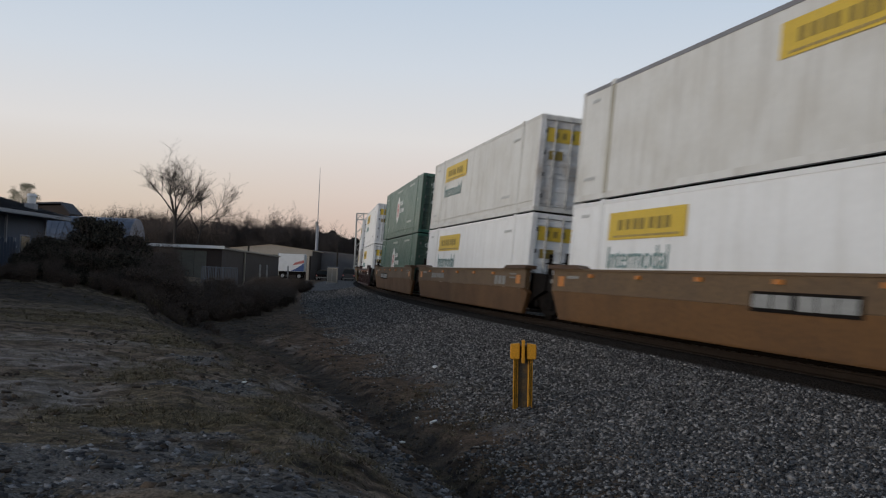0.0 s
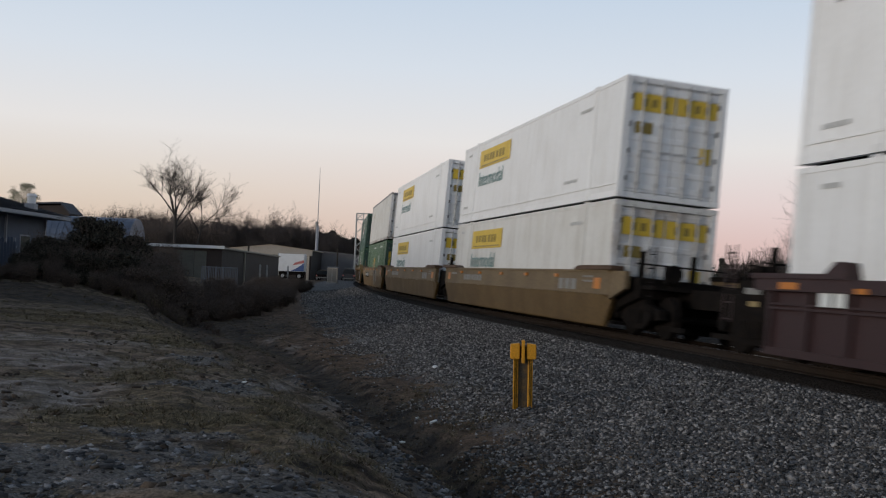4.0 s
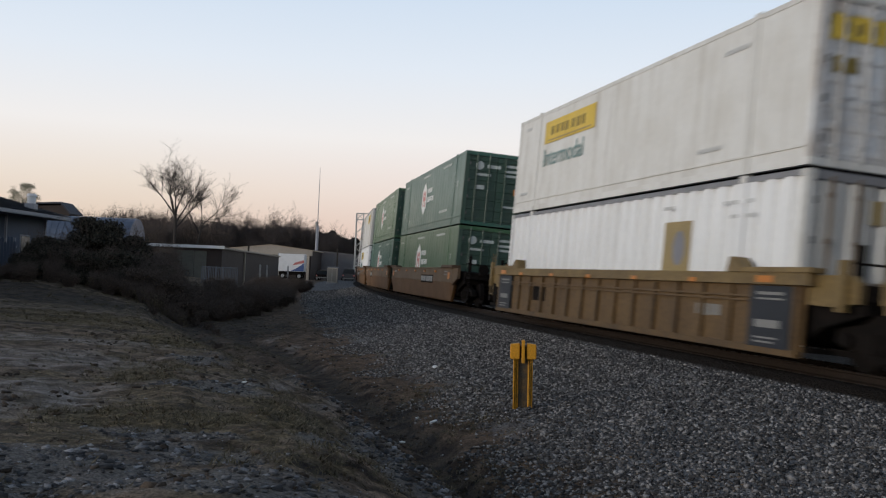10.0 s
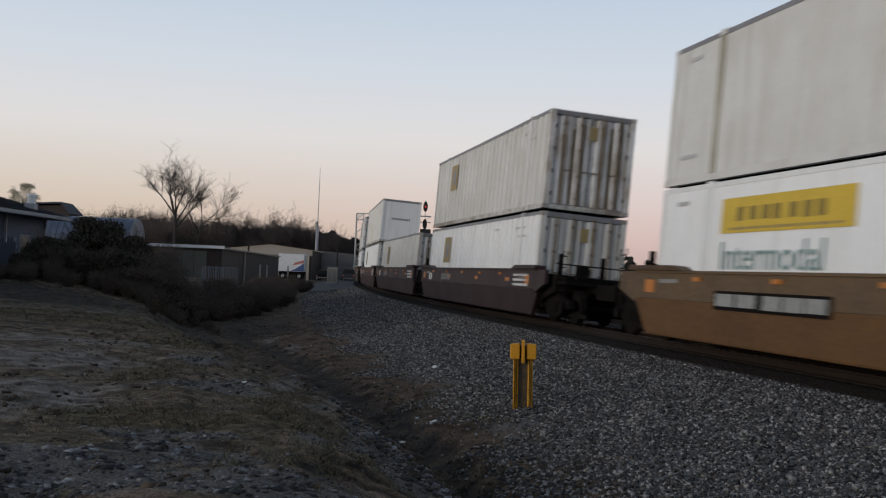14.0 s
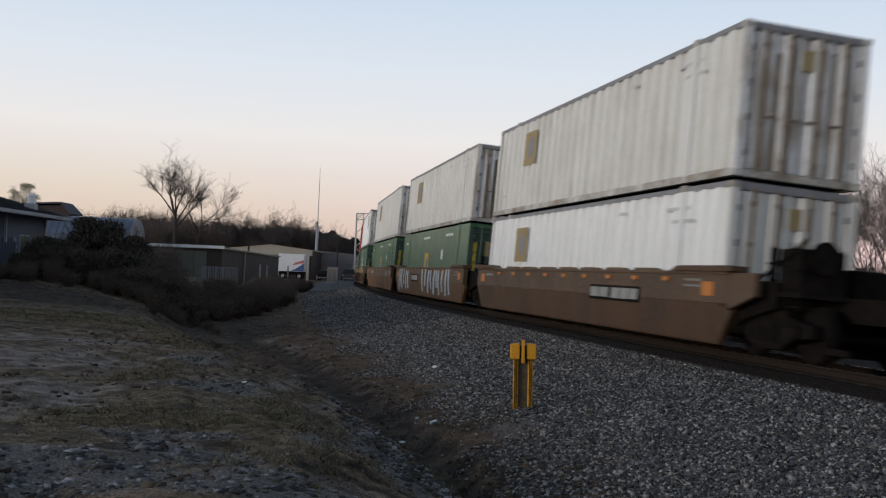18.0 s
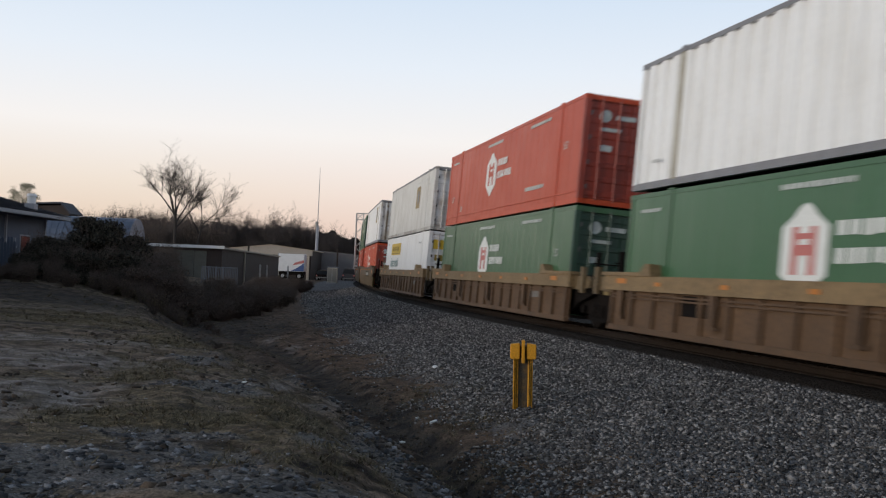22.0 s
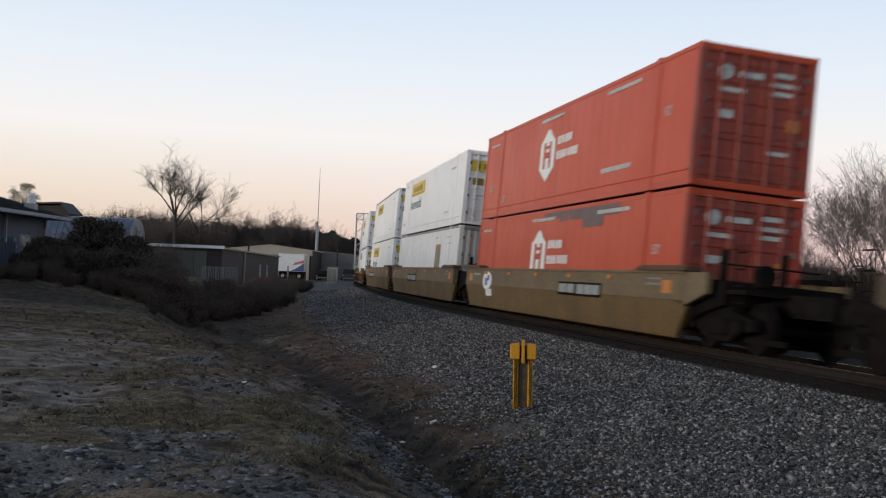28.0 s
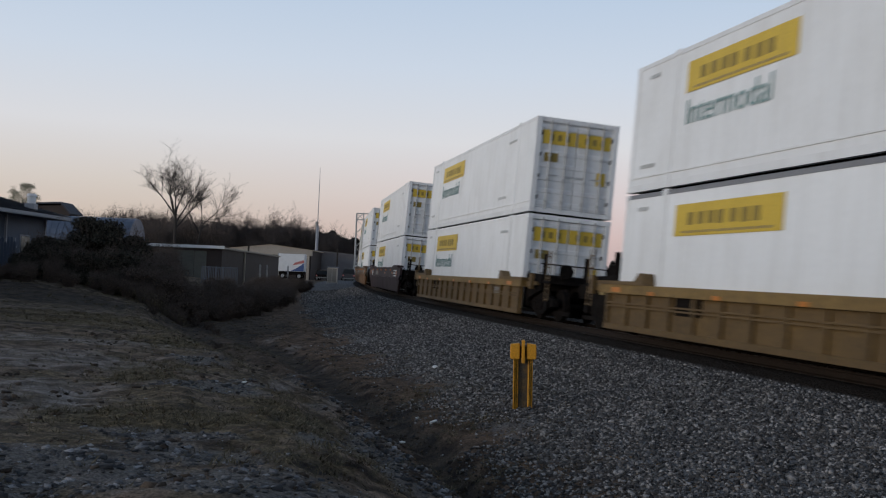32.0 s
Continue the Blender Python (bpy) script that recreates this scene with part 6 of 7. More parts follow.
    # low scrub along the edge of the lot and down into the ditch
    for x, y, q in ((-18.9, 44.6, 0.42), (-18.2, 44.0, 0.46), (-17.4, 43.9, 0.5), (-16.6, 44.2, 0.5), (-15.8, 44.0, 0.5), (-15.2, 44.4, 0.55)):
        put_copy(a, x, y, rng.uniform(0, 6.28), q)
    for i in range(35):
        if i < 26:
            x, y, s = -18.6 + 0.33 * i + rng.uniform(-0.4, 0.4), 42.3 + rng.uniform(-1.6, 1.6), rng.uniform(0.18, 0.42)
        else:
            x, y, s = -10.8 + 0.17 * (i - 26) + rng.uniform(-0.8, 0.8), 45.5 - 0.45 * (i - 26) + rng.uniform(-1.0, 1.0), rng.uniform(0.16, 0.40)
        put_copy((a, b)[i % 2], x, y, rng.uniform(0, 6.28), s)
    # weeds on the bank
    w = bush("weeds", 21, 1.0, 0.9, 0.5, DEADLEAF, 900, "low clump of dry brown weeds on the bank", stems=30, size=0.018, category="weeds", group="weeds on the bank")
    put(w, -9.0, 39.0, 0.0, 0.6)
    for x, y, s in ((-10.0, 41.0, 1.2), (-8.0, 36.0, 0.9), (-12.5, 42.0, 1.4), (-15.0, 43.0, 1.3), (-6.6, 30.0, 0.7), (-18.0, 42.0, 1.4), (-11.0, 38.5, 0.9)):
        put_copy(w, x, y, rng.uniform(0, 6.28), s * 0.6)
    straw = bush("dry_stalks", 23, 1.2, 1.0, 0.9, STRAW, 500, "pale dry weed stalks in front of the thicket", stems=46, size=0.02, category="weeds", group="dry stalks by the thicket")
    put(straw, -12.2, 41.2, 0.0, 0.9)
    for x, y, q in ((-11.6, 40.6, 1.0), (-11.0, 41.0, 0.9), (-13.0, 41.6, 0.8), (-14.6, 42.2, 0.8), (-10.4, 40.2, 0.7), (-15.8, 42.6, 0.7)):
        put_copy(straw, x, y, rng.uniform(0, 6.28), q)
    # the big bare tree, two stems
    put(bare_tree("bare_tree", 5, 11.2, 7, DARKBARK, "large leafless tree with upright spreading limbs behind the low shed", split=4, keep=3, spread=0.70, trunk=0.60, r=0.19, haze=2200), -25.5, 95.0, 0.0, 0.84)
    t = put(bare_tree("bare_tree", 9, 10.6, 5, DARKBARK, "leafless tree with a leaning forked stem behind the low shed", split=4, keep=3, spread=0.7, trunk=0.57, r=0.12, haze=1500), -24.1, 96.0, 0.0, 0.80)
    t.matrix_basis = t.matrix_basis @ Matrix.Rotation(radians(11), 4, "Y")
    # woods
    g = "bare trees of the woods"
    t1 = bare_tree("woodland_tree", 31, 9.0, 5, FARBARK, "leafless woodland tree with dense fine twigs", group=g, split=4, keep=3, spread=0.7, trunk=0.22, r=0.11, haze=20000)
    t2 = bare_tree("woodland_tree", 33, 8.0, 6, FARBARK, "leafless woodland tree with dense fine twigs", group=g, split=4, keep=3, spread=1.0, trunk=0.18, r=0.10, haze=20000)
    put(t1, -32.6, 200.0, 0.0, 0.95, z=-0.4)
    put(t2, -36.0, 202.0, 0.0, 1.0, z=-0.4)
    skyline = ((-66, 10.6), (-62, 11.6), (-57, 11.4), (-54.5, 10.6), (-50, 11.0), (-46, 9.6), (-43, 10.6), (-40.5, 10.4), (-38.4, 8.6), (-37.2, 8.0), (-35.6, 10.2), (-31.2, 11.3), (-29.6, 10.2), (-28.7, 8.0), (-26.6, 9.2), (-23.4, 9.5), (-22.2, 8.2), (-19.8, 8.4), (-17.7, 7.5), (-9.0, 7.2), (4.0, 7.0))
    at = [p[0] for p in skyline]
    up = [p[1] for p in skyline]
    x = -68.0
    while x < 4:
        top = float(np.interp(x, at, up))
        if x < -21 and rng.random() < 0.9:
            q = top * rng.uniform(0.88, 1.08) / 11.4
            put_copy(rng.choice((t1, t2)), x, 200 + rng.uniform(-3, 3), rng.uniform(0, 6.28), q, z=-0.4)
        x += 0.95
    # olive tree behind the house
    o = holder("olive_tree", "small olive-green tree with a rounded twiggy crown", "tree", m=Matrix.Translation((-50.4, 120.0, -0.4)))
    bm = bmesh.new()
    rod(bm, (0, 0, -0.2), (0.1, 0, 6.4), 0.2, 0.13, n=8)
    for i in range(22):
        a, u = rng.uniform(0, 6.28), rng.random()
        rod(bm, (0.1, 0, 5.6 + 0.9 * u), (math.cos(a) * 1.9 * u, math.sin(a) * 1.6, 8.3 + 2.0 * rng.random() * (1.15 - u)), 0.05, 0.012, n=4)
    part("trunk", bm, OLIVETWIG, o)
    blobs = []
    for i in range(70):
        a, u, z = rng.uniform(0, 6.28), rng.random() ** 0.5, rng.uniform(-1, 1)
        k = (1 - z * z) ** 0.5
        blobs.append((math.cos(a) * u * 1.9 * k, math.sin(a) * u * 1.7 * k, 8.7 + 1.5 * z, rng.uniform(0.3, 0.6), 0.5, rng.uniform(0.25, 0.45)))
    nr = np.random.RandomState(6)
    v, f = leaf_cloud(blobs, 7000, 0.04, nr, 0.0)
    ob = new("crown", mesh_from("crown", v, f, OLIVE, 4))
    ob.parent = o
    ob["kind"] = "stuff"
    # woods behind the train
    t3 = bare_tree("pale_woodland_tree", 37, 9.0, 6, PALEBARK, "pale grey leafless tree behind the railway", group="trees behind the railway", split=4, keep=3, spread=0.75, trunk=0.24, r=0.11, haze=5000)
    put(t3, 26.6, 61.0, 0.0, 0.8, z=-0.6)
    for x, y, s in ((25.6, 60, 0.78), (28.5, 62, 0.9), (31.5, 64, 0.9), (32.5, 76, 0.85), (27.5, 76, 0.55), (35, 66, 1.0), (40, 70, 1.0), (45, 74, 1.0)):
        put_copy(t3, x, y, rng.uniform(0, 6.28), s, z=-0.6)
    u1 = bush("undergrowth", 41, 4.2, 3.4, 3.6, DEADLEAF, 9000, "leafless grey-brown undergrowth behind the railway", stems=160, size=0.03, group="undergrowth behind the railway")
    put(u1, 21.0, 60.0)
    for i in range(34):
        x = 18.0 + 0.85 * i + rng.uniform(-0.8, 0.8)
        put_copy(u1, x, 58 + rng.uniform(-2, 10), rng.uniform(0, 6.28), rng.uniform(0.85, 1.25) * (0.75 if x < 19.5 else 1.0), z=-0.7)
    for i in range(15):
        put_copy(u1, -41 + 0.95 * i + rng.uniform(-0.6, 0.6), 112 + rng.uniform(0, 14), rng.uniform(0, 6.28), rng.uniform(1.2, 2.0), z=-0.6)
    # pines and mixed far woods
    nr = np.random.RandomState(5)
    p = holder("pine_tree", "dark far-off pine with ragged crown", "tree", "pines of the far woods")
    bm = bmesh.new()
    rod(bm, (0, 0, -0.3), (0.1, 0, 8.6), 0.17, 0.05, n=6)
    for k in range(16):
        a, z = rng.uniform(0, 6.28), rng.uniform(3.2, 8.2)
        rod(bm, (0.05, 0, z), (math.cos(a) * (9.4 - z) * 0.4, math.sin(a) * (9.4 - z) * 0.4, z + 0.3), 0.04, 0.01, n=4)
    part("trunk", bm, TWIG, p)
    blobs = []
    for k in range(30):
        a, z = rng.uniform(0, 6.28), rng.uniform(2.2, 9.0)
        r = (9.8 - z) * 0.30 * rng.uniform(0.3, 1.0)
        blobs.append((math.cos(a) * r, math.sin(a) * r, z, rng.uniform(0.5, 1.0), rng.uniform(0.5, 1.0), rng.uniform(0.35, 0.65)))
    v, f = leaf_cloud(blobs, 5200, 0.15, nr, 0.1)
    ob = new("crown", mesh_from("crown", v, f, PINE, 4))
    ob.parent = p
    put(p, -24.0, 215.0)
    x = -69.0
    while x < 4:
        top = float(np.interp(x, at, up))
        q = min(top * 0.95, 8.6 if x > -38 else 9.2) * rng.uniform(0.86, 1.06) / 8.8
        c = put_copy(p, x, 214 + rng.uniform(-6, 6), rng.uniform(0, 6.28), q, z=-0.4)
        c.matrix_basis = c.matrix_basis @ Matrix.Diagonal((1.25, 1.25, 1.0, 1))
        x += 0.8
    for i in range(26):
        put_copy(p, 10 + 4.2 * i + rng.uniform(-1.5, 1.5), 200 + rng.uniform(-6, 24), rng.uniform(0, 6.28), rng.uniform(0.55, 0.85), z=-0.6)
    # a closed belt of wood further off, all round
    blobs = []
    for i in range(420):
        a = 6.2832 * i / 420
        rr = 330 + 40 * rng.random()
        if abs(math.sin(a)) > 0.9 and math.sin(a) < 0:
            rr += 60
        blobs.append((math.cos(a) * rr, math.sin(a) * rr, rng.uniform(2, 6), 5.0, 5.0, rng.uniform(3.0, 6.0)))
    # Unseen nearer belt left of and behind the camera, added to block low sun.
    for i in range(90):
        a = radians(165 + 120 * i / 89)
        rr = 46 + 6 * rng.random()
        blobs.append((math.cos(a) * rr, math.sin(a) * rr, rng.uniform(0.5, 4.2), 2.6, 2.6, rng.uniform(1.6, 2.6)))
    v, f = leaf_cloud(blobs[:420], 26000, 0.9, nr, 0.1)
    v2, f2 = leaf_cloud(blobs[420:], 16000, 0.34, nr, 0.0)
    v, f = np.concatenate([v, v2]), np.concatenate([f, f2 + len(v)])
    tagged(new("far_woods_and_sun_screen", mesh_from("far_woods_and_sun_screen", v, f, PINE, 4)), "dark belt of far woods, with an unseen near belt added to shade the ground", "woods", kind="stuff")


make_plants()

# ---- buildings ----
ROOF = surface("dark_shingle_roof", (0.040, 0.046, 0.060), (0.065, 0.07, 0.085), 0.85, scale=4, amount=0.5, fine=25, bump=0.3)
SIDING = surface("blue_grey_siding", (0.056, 0.074, 0.112), (0.078, 0.098, 0.142), 0.7, scale=2, amount=0.4)
FASCIA = surface("grey_white_fascia", (0.24, 0.25, 0.28), (0.17, 0.18, 0.21), 0.6, scale=3, amount=0.3)
PALEMETAL = surface("pale_blue_sheet_metal", (0.085, 0.108, 0.155), (0.058, 0.078, 0.115), 0.45, metal=0.2, scale=1.5, amount=0.5)
TANROOF = surface("tan_metal_roof", (0.36, 0.29, 0.21), (0.30, 0.24, 0.18), 0.6, scale=0.6, amount=0.3)
TANWALL = surface("tan_metal_wall", (0.34, 0.30, 0.25), (0.26, 0.22, 0.19), 0.7, scale=0.6, amount=0.4)
BROWNWALL = surface("brown_shed_wall", (0.034, 0.023, 0.019), (0.052, 0.036, 0.03), 0.8, scale=1.5, amount=0.5)
OLIVEGREY = surface("olive_grey_door_paint", (0.10, 0.10, 0.085), (0.07, 0.07, 0.06), 0.7, scale=1.0, amount=0.4)
GREYWALL = surface("grey_block_wall", (0.165, 0.158, 0.162), (0.12, 0.116, 0.12), 0.8, scale=1.0, amount=0.4)
WHITEMETAL = surface("white_coated_metal", (0.70, 0.70, 0.70), (0.5, 0.5, 0.5), 0.5, scale=1.5, amount=0.3)
GLASS = surface("dark_window_glass", (0.02, 0.025, 0.03), None, 0.12, amount=0.1, bump=0)
CONCRETE = surface("pale_concrete", (0.36, 0.35, 0.34), (0.26, 0.25, 0.24), 0.9, scale=3, amount=0.4, bump=0.2)


def make_house():
    h = holder("house", "blue-grey sided house with dark shingle roof", "house")
    bm = bmesh.new()
    prism(bm, [(-34, -0.6), (-20.9, -0.6), (-20.9, 3.30), (-27.4, 5.0), (-34, 3.30)], 26.0, 52.6, "y")
    wall = part("wall", bm, SIDING, h)
    for k, (x0, z0, x1, z1) in enumerate(((-19.9, 3.27, -27.4, 5.11), (-34.9, 3.27, -27.4, 5.11))):
        bm = bmesh.new()
        prism(bm, [(x0, z0), (x1, z1), (x1, z1 + 0.12), (x0, z0 + 0.12)], 25.4, 53.2, "y")
        r = part("roof", bm, ROOF, h)
        if k == 0:
            bm = bmesh.new()
            for i in range(22):
                u = (i + 0.5) / 22
                x, z = x0 + (x1 - x0) * u, z0 + (z1 - z0) * u
                box(bm, x - 0.17, x + 0.17, 25.4, 53.2, z + 0.118, z + 0.136)
            part("shingle_courses", bm, ROOF, r)
    block("gutter", (-19.92, -19.78, 25.4, 53.2, 3.20, 3.37), FASCIA, h, "pale gutter along the eave")
    bm = bmesh.new()
    prism(bm, [(-19.9, 3.15), (-27.4, 4.97), (-27.4, 5.23), (-19.9, 3.39)], 53.2, 53.28, "y")
    part("bargeboard", bm, FASCIA, h)
    bm = bmesh.new()
    box(bm, -20.9, -19.95, 25.4, 53.1, 3.18, 3.22)
    part("soffit", bm, SIDING, h)
    for y in (44.8, 47.6, 52.3):
        block("downpipe", (-20.86, -20.76, y - 0.05, y + 0.05, -0.5, 3.2), FASCIA, h)
    for y in (43.5, 50.0):
        w = block("window", (-20.93, -20.86, y - 0.6, y + 0.6, 1.0, 2.3), FASCIA, wall)
        block("pane", (-20.88, -20.84, y - 0.52, y + 0.52, 1.08, 2.22), GLASS, w)
    vent = holder("roof_vent", "white sheet-metal ventilator standing on the shingle roof", "roof vent", m=Matrix.Translation((-20.9, 50.6, 3.5)))
    block("base", (-0.24, 0.24, -0.24, 0.24, -0.1, 0.40), FASCIA, vent)
    bm = bmesh.new()
    rod(bm, (0, 0, 0.40), (0, 0, 0.82), 0.21, n=14)
    rod(bm, (0, 0, 0.76), (0, 0, 0.9), 0.27, 0.20, n=14)
    part("cowl", bm, WHITEMETAL, vent)


def make_sheds():
    g = holder("back_shed", "small dark-roofed shed with brown gable", "shed")
    bm = bmesh.new()
    prism(bm, [(-35.6, -0.6), (-32.2, -0.6), (-32.2, 5.0), (-32.9, 5.75), (-35.6, 5.6)], 86, 88, "y")
    part("wall", bm, BROWNWALL, g)
    bm = bmesh.new()
    prism(bm, [(-32.0, 4.95), (-32.9, 5.86), (-36.1, 5.68), (-36.1, 5.8), (-32.85, 6.0), (-31.85, 5.0)], 85.6, 88.4, "y")
    part("roof", bm, ROOF, g)
    b = holder("metal_barn", "pale blue sheet-metal barn with rounded roof end", "barn")
    bm = bmesh.new()
    prof = [(0.0, -0.6), (0.0, 2.4)] + [(2.2 - 2.2 * math.cos(a), 2.4 + 2.2 * math.sin(a)) for a in [0.26 * k for k in range(1, 12)]] + [(4.4, 2.4), (4.4, -0.6)]
    prism(bm, [(78 + a, c) for a, c in prof], -37.0, -24.5, "x")
    part("shell", bm, PALEMETAL, b)
    for k in range(25):
        bm = bmesh.new()
        x = -36.8 + k * 0.5
        pr = [(78 - 0.03, -0.6), (78 - 0.03, 2.4)] + [(80.2 - 2.23 * math.cos(a), 2.4 + 2.23 * math.sin(a)) for a in [0.26 * j for j in range(1, 7)]]
        inner = [(a + 0.04, c - 0.03) for a, c in pr]
        prism(bm, pr + inner[::-1], x, x + 0.05, "x")
        part("seam", bm, PALEMETAL, b)
    s = holder("low_shed", "long low brown shed with white roof edge", "shed")
    bm = bmesh.new()
    prism(bm, [(-31.0, 82.2), (-18.1, 82.2), (-21.4, 131.0), (-34.0, 131.0)], -0.6, 2.5, "z")
    part("wall", bm, BROWNWALL, s)
    bm = bmesh.new()
    prism(bm, [(-31.4, 81.9), (-17.9, 81.9), (-21.2, 131.4), (-34.4, 131.4)], 2.52, 2.66, "z")
    part("roof", bm, TANWALL, s)
    for k in range(4):
        block("roof_edge", (-31.4 + 3.4 * k, -28.04 + 3.4 * k, 81.78, 81.9, 2.50 + 0.02 * (k % 2), 2.74 + 0.02 * (k % 2)), WHITEMETAL, s, "white metal roof edge")
    part("column", box_mesh(-19.0, -18.86, 95.9, 96.06, -0.6, 2.5), TANWALL, s)
    for k in range(4):
        x = -23.4 + k * 1.02
        d = block("roller_door", (x, x + 0.98, 82.14, 82.2, -0.5, 2.3), OLIVEGREY, s, "olive-grey roller door")
        for j in range(9):
            block("slat", (x + 0.02, x + 0.96, 82.11, 82.14, -0.4 + j * 0.3, -0.2 + j * 0.3), OLIVEGREY, d)
    for px, py in ((-17.6, 97.0), (-17.9, 102.5), (-16.6, 108.0)):
        st = holder("wooden_stake", "short pale wooden stake beside the shed", "stake", "stakes by the shed", m=Matrix.Translation((px, py, -0.5)))
        part("stake", box_mesh(-0.07, 0.07, -0.07, 0.07, -0.1, 1.9), CONCRETE, st)
    MESHGREY = surface("blue_grey_fence_coating", (0.075, 0.088, 0.112), None, 0.8, amount=0.3)
    f = holder("mesh_fence", "low blue-grey mesh fence in front of the shed", "fence")
    for k in range(6):
        bm = bmesh.new()
        rod(bm, (-18.2 + k * 0.54, 76, -0.6), (-18.2 + k * 0.54, 76, 1.1), 0.035, n=6)
        part("post", bm, MESHGREY, f)
    for j in range(22):
        bm = bmesh.new()
        rod(bm, (-18.2 + j * 0.128, 76, -0.5), (-18.2 + j * 0.128, 76, 1.0), 0.030, n=4)
        part("picket", bm, MESHGREY, f)
    for z in (0.1, 1.02):
        bm = bmesh.new()
        rod(bm, (-18.2, 76, z), (-15.5, 76, z), 0.03, n=6)
        part("rail", bm, MESHGREY, f)


def make_warehouse():
    w = holder("warehouse", "tan metal warehouse with low gable roof", "warehouse")
    bm = bmesh.new()
    prism(bm, [(-31.6, -0.6), (-19.7, -0.6), (-19.7, 3.9), (-25.7, 4.4), (-31.6, 3.8)], 150.2, 190, "y")
    wall = part("wall", bm, BROWNWALL, w)
    for x0, x1, z0, z1 in ((-32.0, -25.7, 3.7, 4.45), (-19.4, -25.7, 3.85, 4.45)):
        bm = bmesh.new()
        prism(bm, [(x0, z0 - 0.02), (x1, z1), (x1, z1 + 0.12), (x0, z0 + 0.1)], 149.6, 190.4, "y")
        part("roof", bm, TANROOF, w)
    bm = bmesh.new()
    prism(bm, [(-32.0, 3.0), (-19.5, 3.1), (-19.5, 3.95), (-25.7, 4.48), (-32.0, 3.75)], 149.7, 150.2, "y")
    part("fascia", bm, TANWALL, w, "tan gable fascia")
    for x in (-31.4, -27.4, -24.5, -20.1):
        block("column", (x - 0.18, x + 0.18, 149.8, 150.2, -0.6, 3.1), TANWALL, w)
    block("bay_door", (-24.3, -20.3, 150.0, 150.19, -0.6, 3.0), BROWNWALL, wall)
    g = holder("grey_warehouse", "long grey block warehouse with flat roof", "warehouse")
    bm = bmesh.new()
    prism(bm, [(-20.6, -0.6), (-10.0, -0.6), (-10.0, 3.3), (-14.0, 3.6), (-20.6, 4.05)], 163, 185, "y")
    part("wall", bm, GREYWALL, g)
    bm = bmesh.new()
    prism(bm, [(-20.8, 4.05), (-14.0, 3.6), (-9.8, 3.3), (-9.8, 3.45), (-14.0, 3.75), (-20.8, 4.2)], 162.7, 185.3, "y")
    part("roof_edge", bm, GREYWALL, g)
    for x in (-18.5, -16.4, -14.3):
        block("panel", (x - 0.8, x + 0.8, 162.94, 163.0, -0.4, 2.6), GREYWALL, g)


def vehicle_wheels(v, xs, y0, y1, r):
    for x in xs:
        for y in (y0, y1):
            bm = bmesh.new()
            rod(bm, (x, y - 0.11, r), (x, y + 0.11, r), r, n=14)
            t = part("wheel", bm, GRIME, v)
            bm = bmesh.new()
            rod(bm, (x, y - 0.125, r), (x, y + 0.125, r), r * 0.55, n=12)
            part("rim", bm, STEEL, t)


def make_vehicles():
    t = holder("box_truck", "white box trailer with red and blue side stripe, parked", "truck", m=Matrix.Translation((-21.2, 141.5, -0.4)))
    block("cargo_box", (-1.75, 1.85, -1.2, 1.2, 1.1, 3.55), WHITEMETAL, t, bevel=0.04)
    bm = bmesh.new()
    prism(bm, [(0.0, 1.15), (1.84, 1.15), (1.84, 2.3), (0.7, 1.5)], -1.215, -1.2, "y")
    part("stripe", bm, BLUE, t, "blue side stripe")
    bm = bmesh.new()
    prism(bm, [(0.2, 1.95), (1.1, 2.15), (1.84, 2.35), (1.84, 2.75), (0.6, 2.35)], -1.215, -1.2, "y")
    part("stripe", bm, LOGO_RED, t, "red side stripe")
    block("chassis", (-1.7, 1.8, -0.9, 0.9, 0.6, 1.1), GRIME, t)
    block("door_frame", (-1.85, -1.75, -1.2, 1.2, 1.05, 3.6), FASCIA, t)
    vehicle_wheels(t, (-1.1, 1.2), -1.0, 1.0, 0.45)
    for name, x, y, paint, lab, hgt in (("parked_car", -16.6, 141.0, GRIME, "dark parked car seen from behind", 1.45), ("parked_suv", -13.0, 142.0, surface("dark_car_paint", (0.03, 0.033, 0.04), None, 0.3, amount=0.2, bump=0), "dark parked sport utility vehicle with pale roof", 1.85)):
        c = holder(name, lab, "car", m=Matrix.Translation((x, y, -0.4)))
        bm = bmesh.new()
        prism(bm, [(-0.9, 0.3), (0.9, 0.3), (0.92, hgt * 0.55), (0.72, hgt * 0.97), (0.6, hgt), (-0.6, hgt), (-0.72, hgt * 0.97), (-0.92, hgt * 0.55)], -2.1, 2.1, "y")
        part("body", bm, paint, c, bevel=0.05)
        bm = bmesh.new()
        prism(bm, [(-0.78, hgt * 0.6), (0.78, hgt * 0.6), (0.64, hgt * 0.92), (-0.64, hgt * 0.92)], -2.13, -2.1, "y")
        part("rear_window", bm, GLASS, c)
        for k in (-1, 1):
            block("tail_lamp", (*sorted((k * 0.66, k * 0.86)), -2.14, -2.1, hgt * 0.42, hgt * 0.52), LOGO_RED, c)
        block("bumper", (-0.85, 0.85, -2.18, -2.1, 0.35, 0.52), FADED, c)
        block("roof_panel", (-0.58, 0.58, -1.2, 1.4, hgt + 0.002, hgt + 0.03), FADED, c)
        vehicle_wheels(c, (-0.78, 0.78), -1.3, 1.3, 0.32)


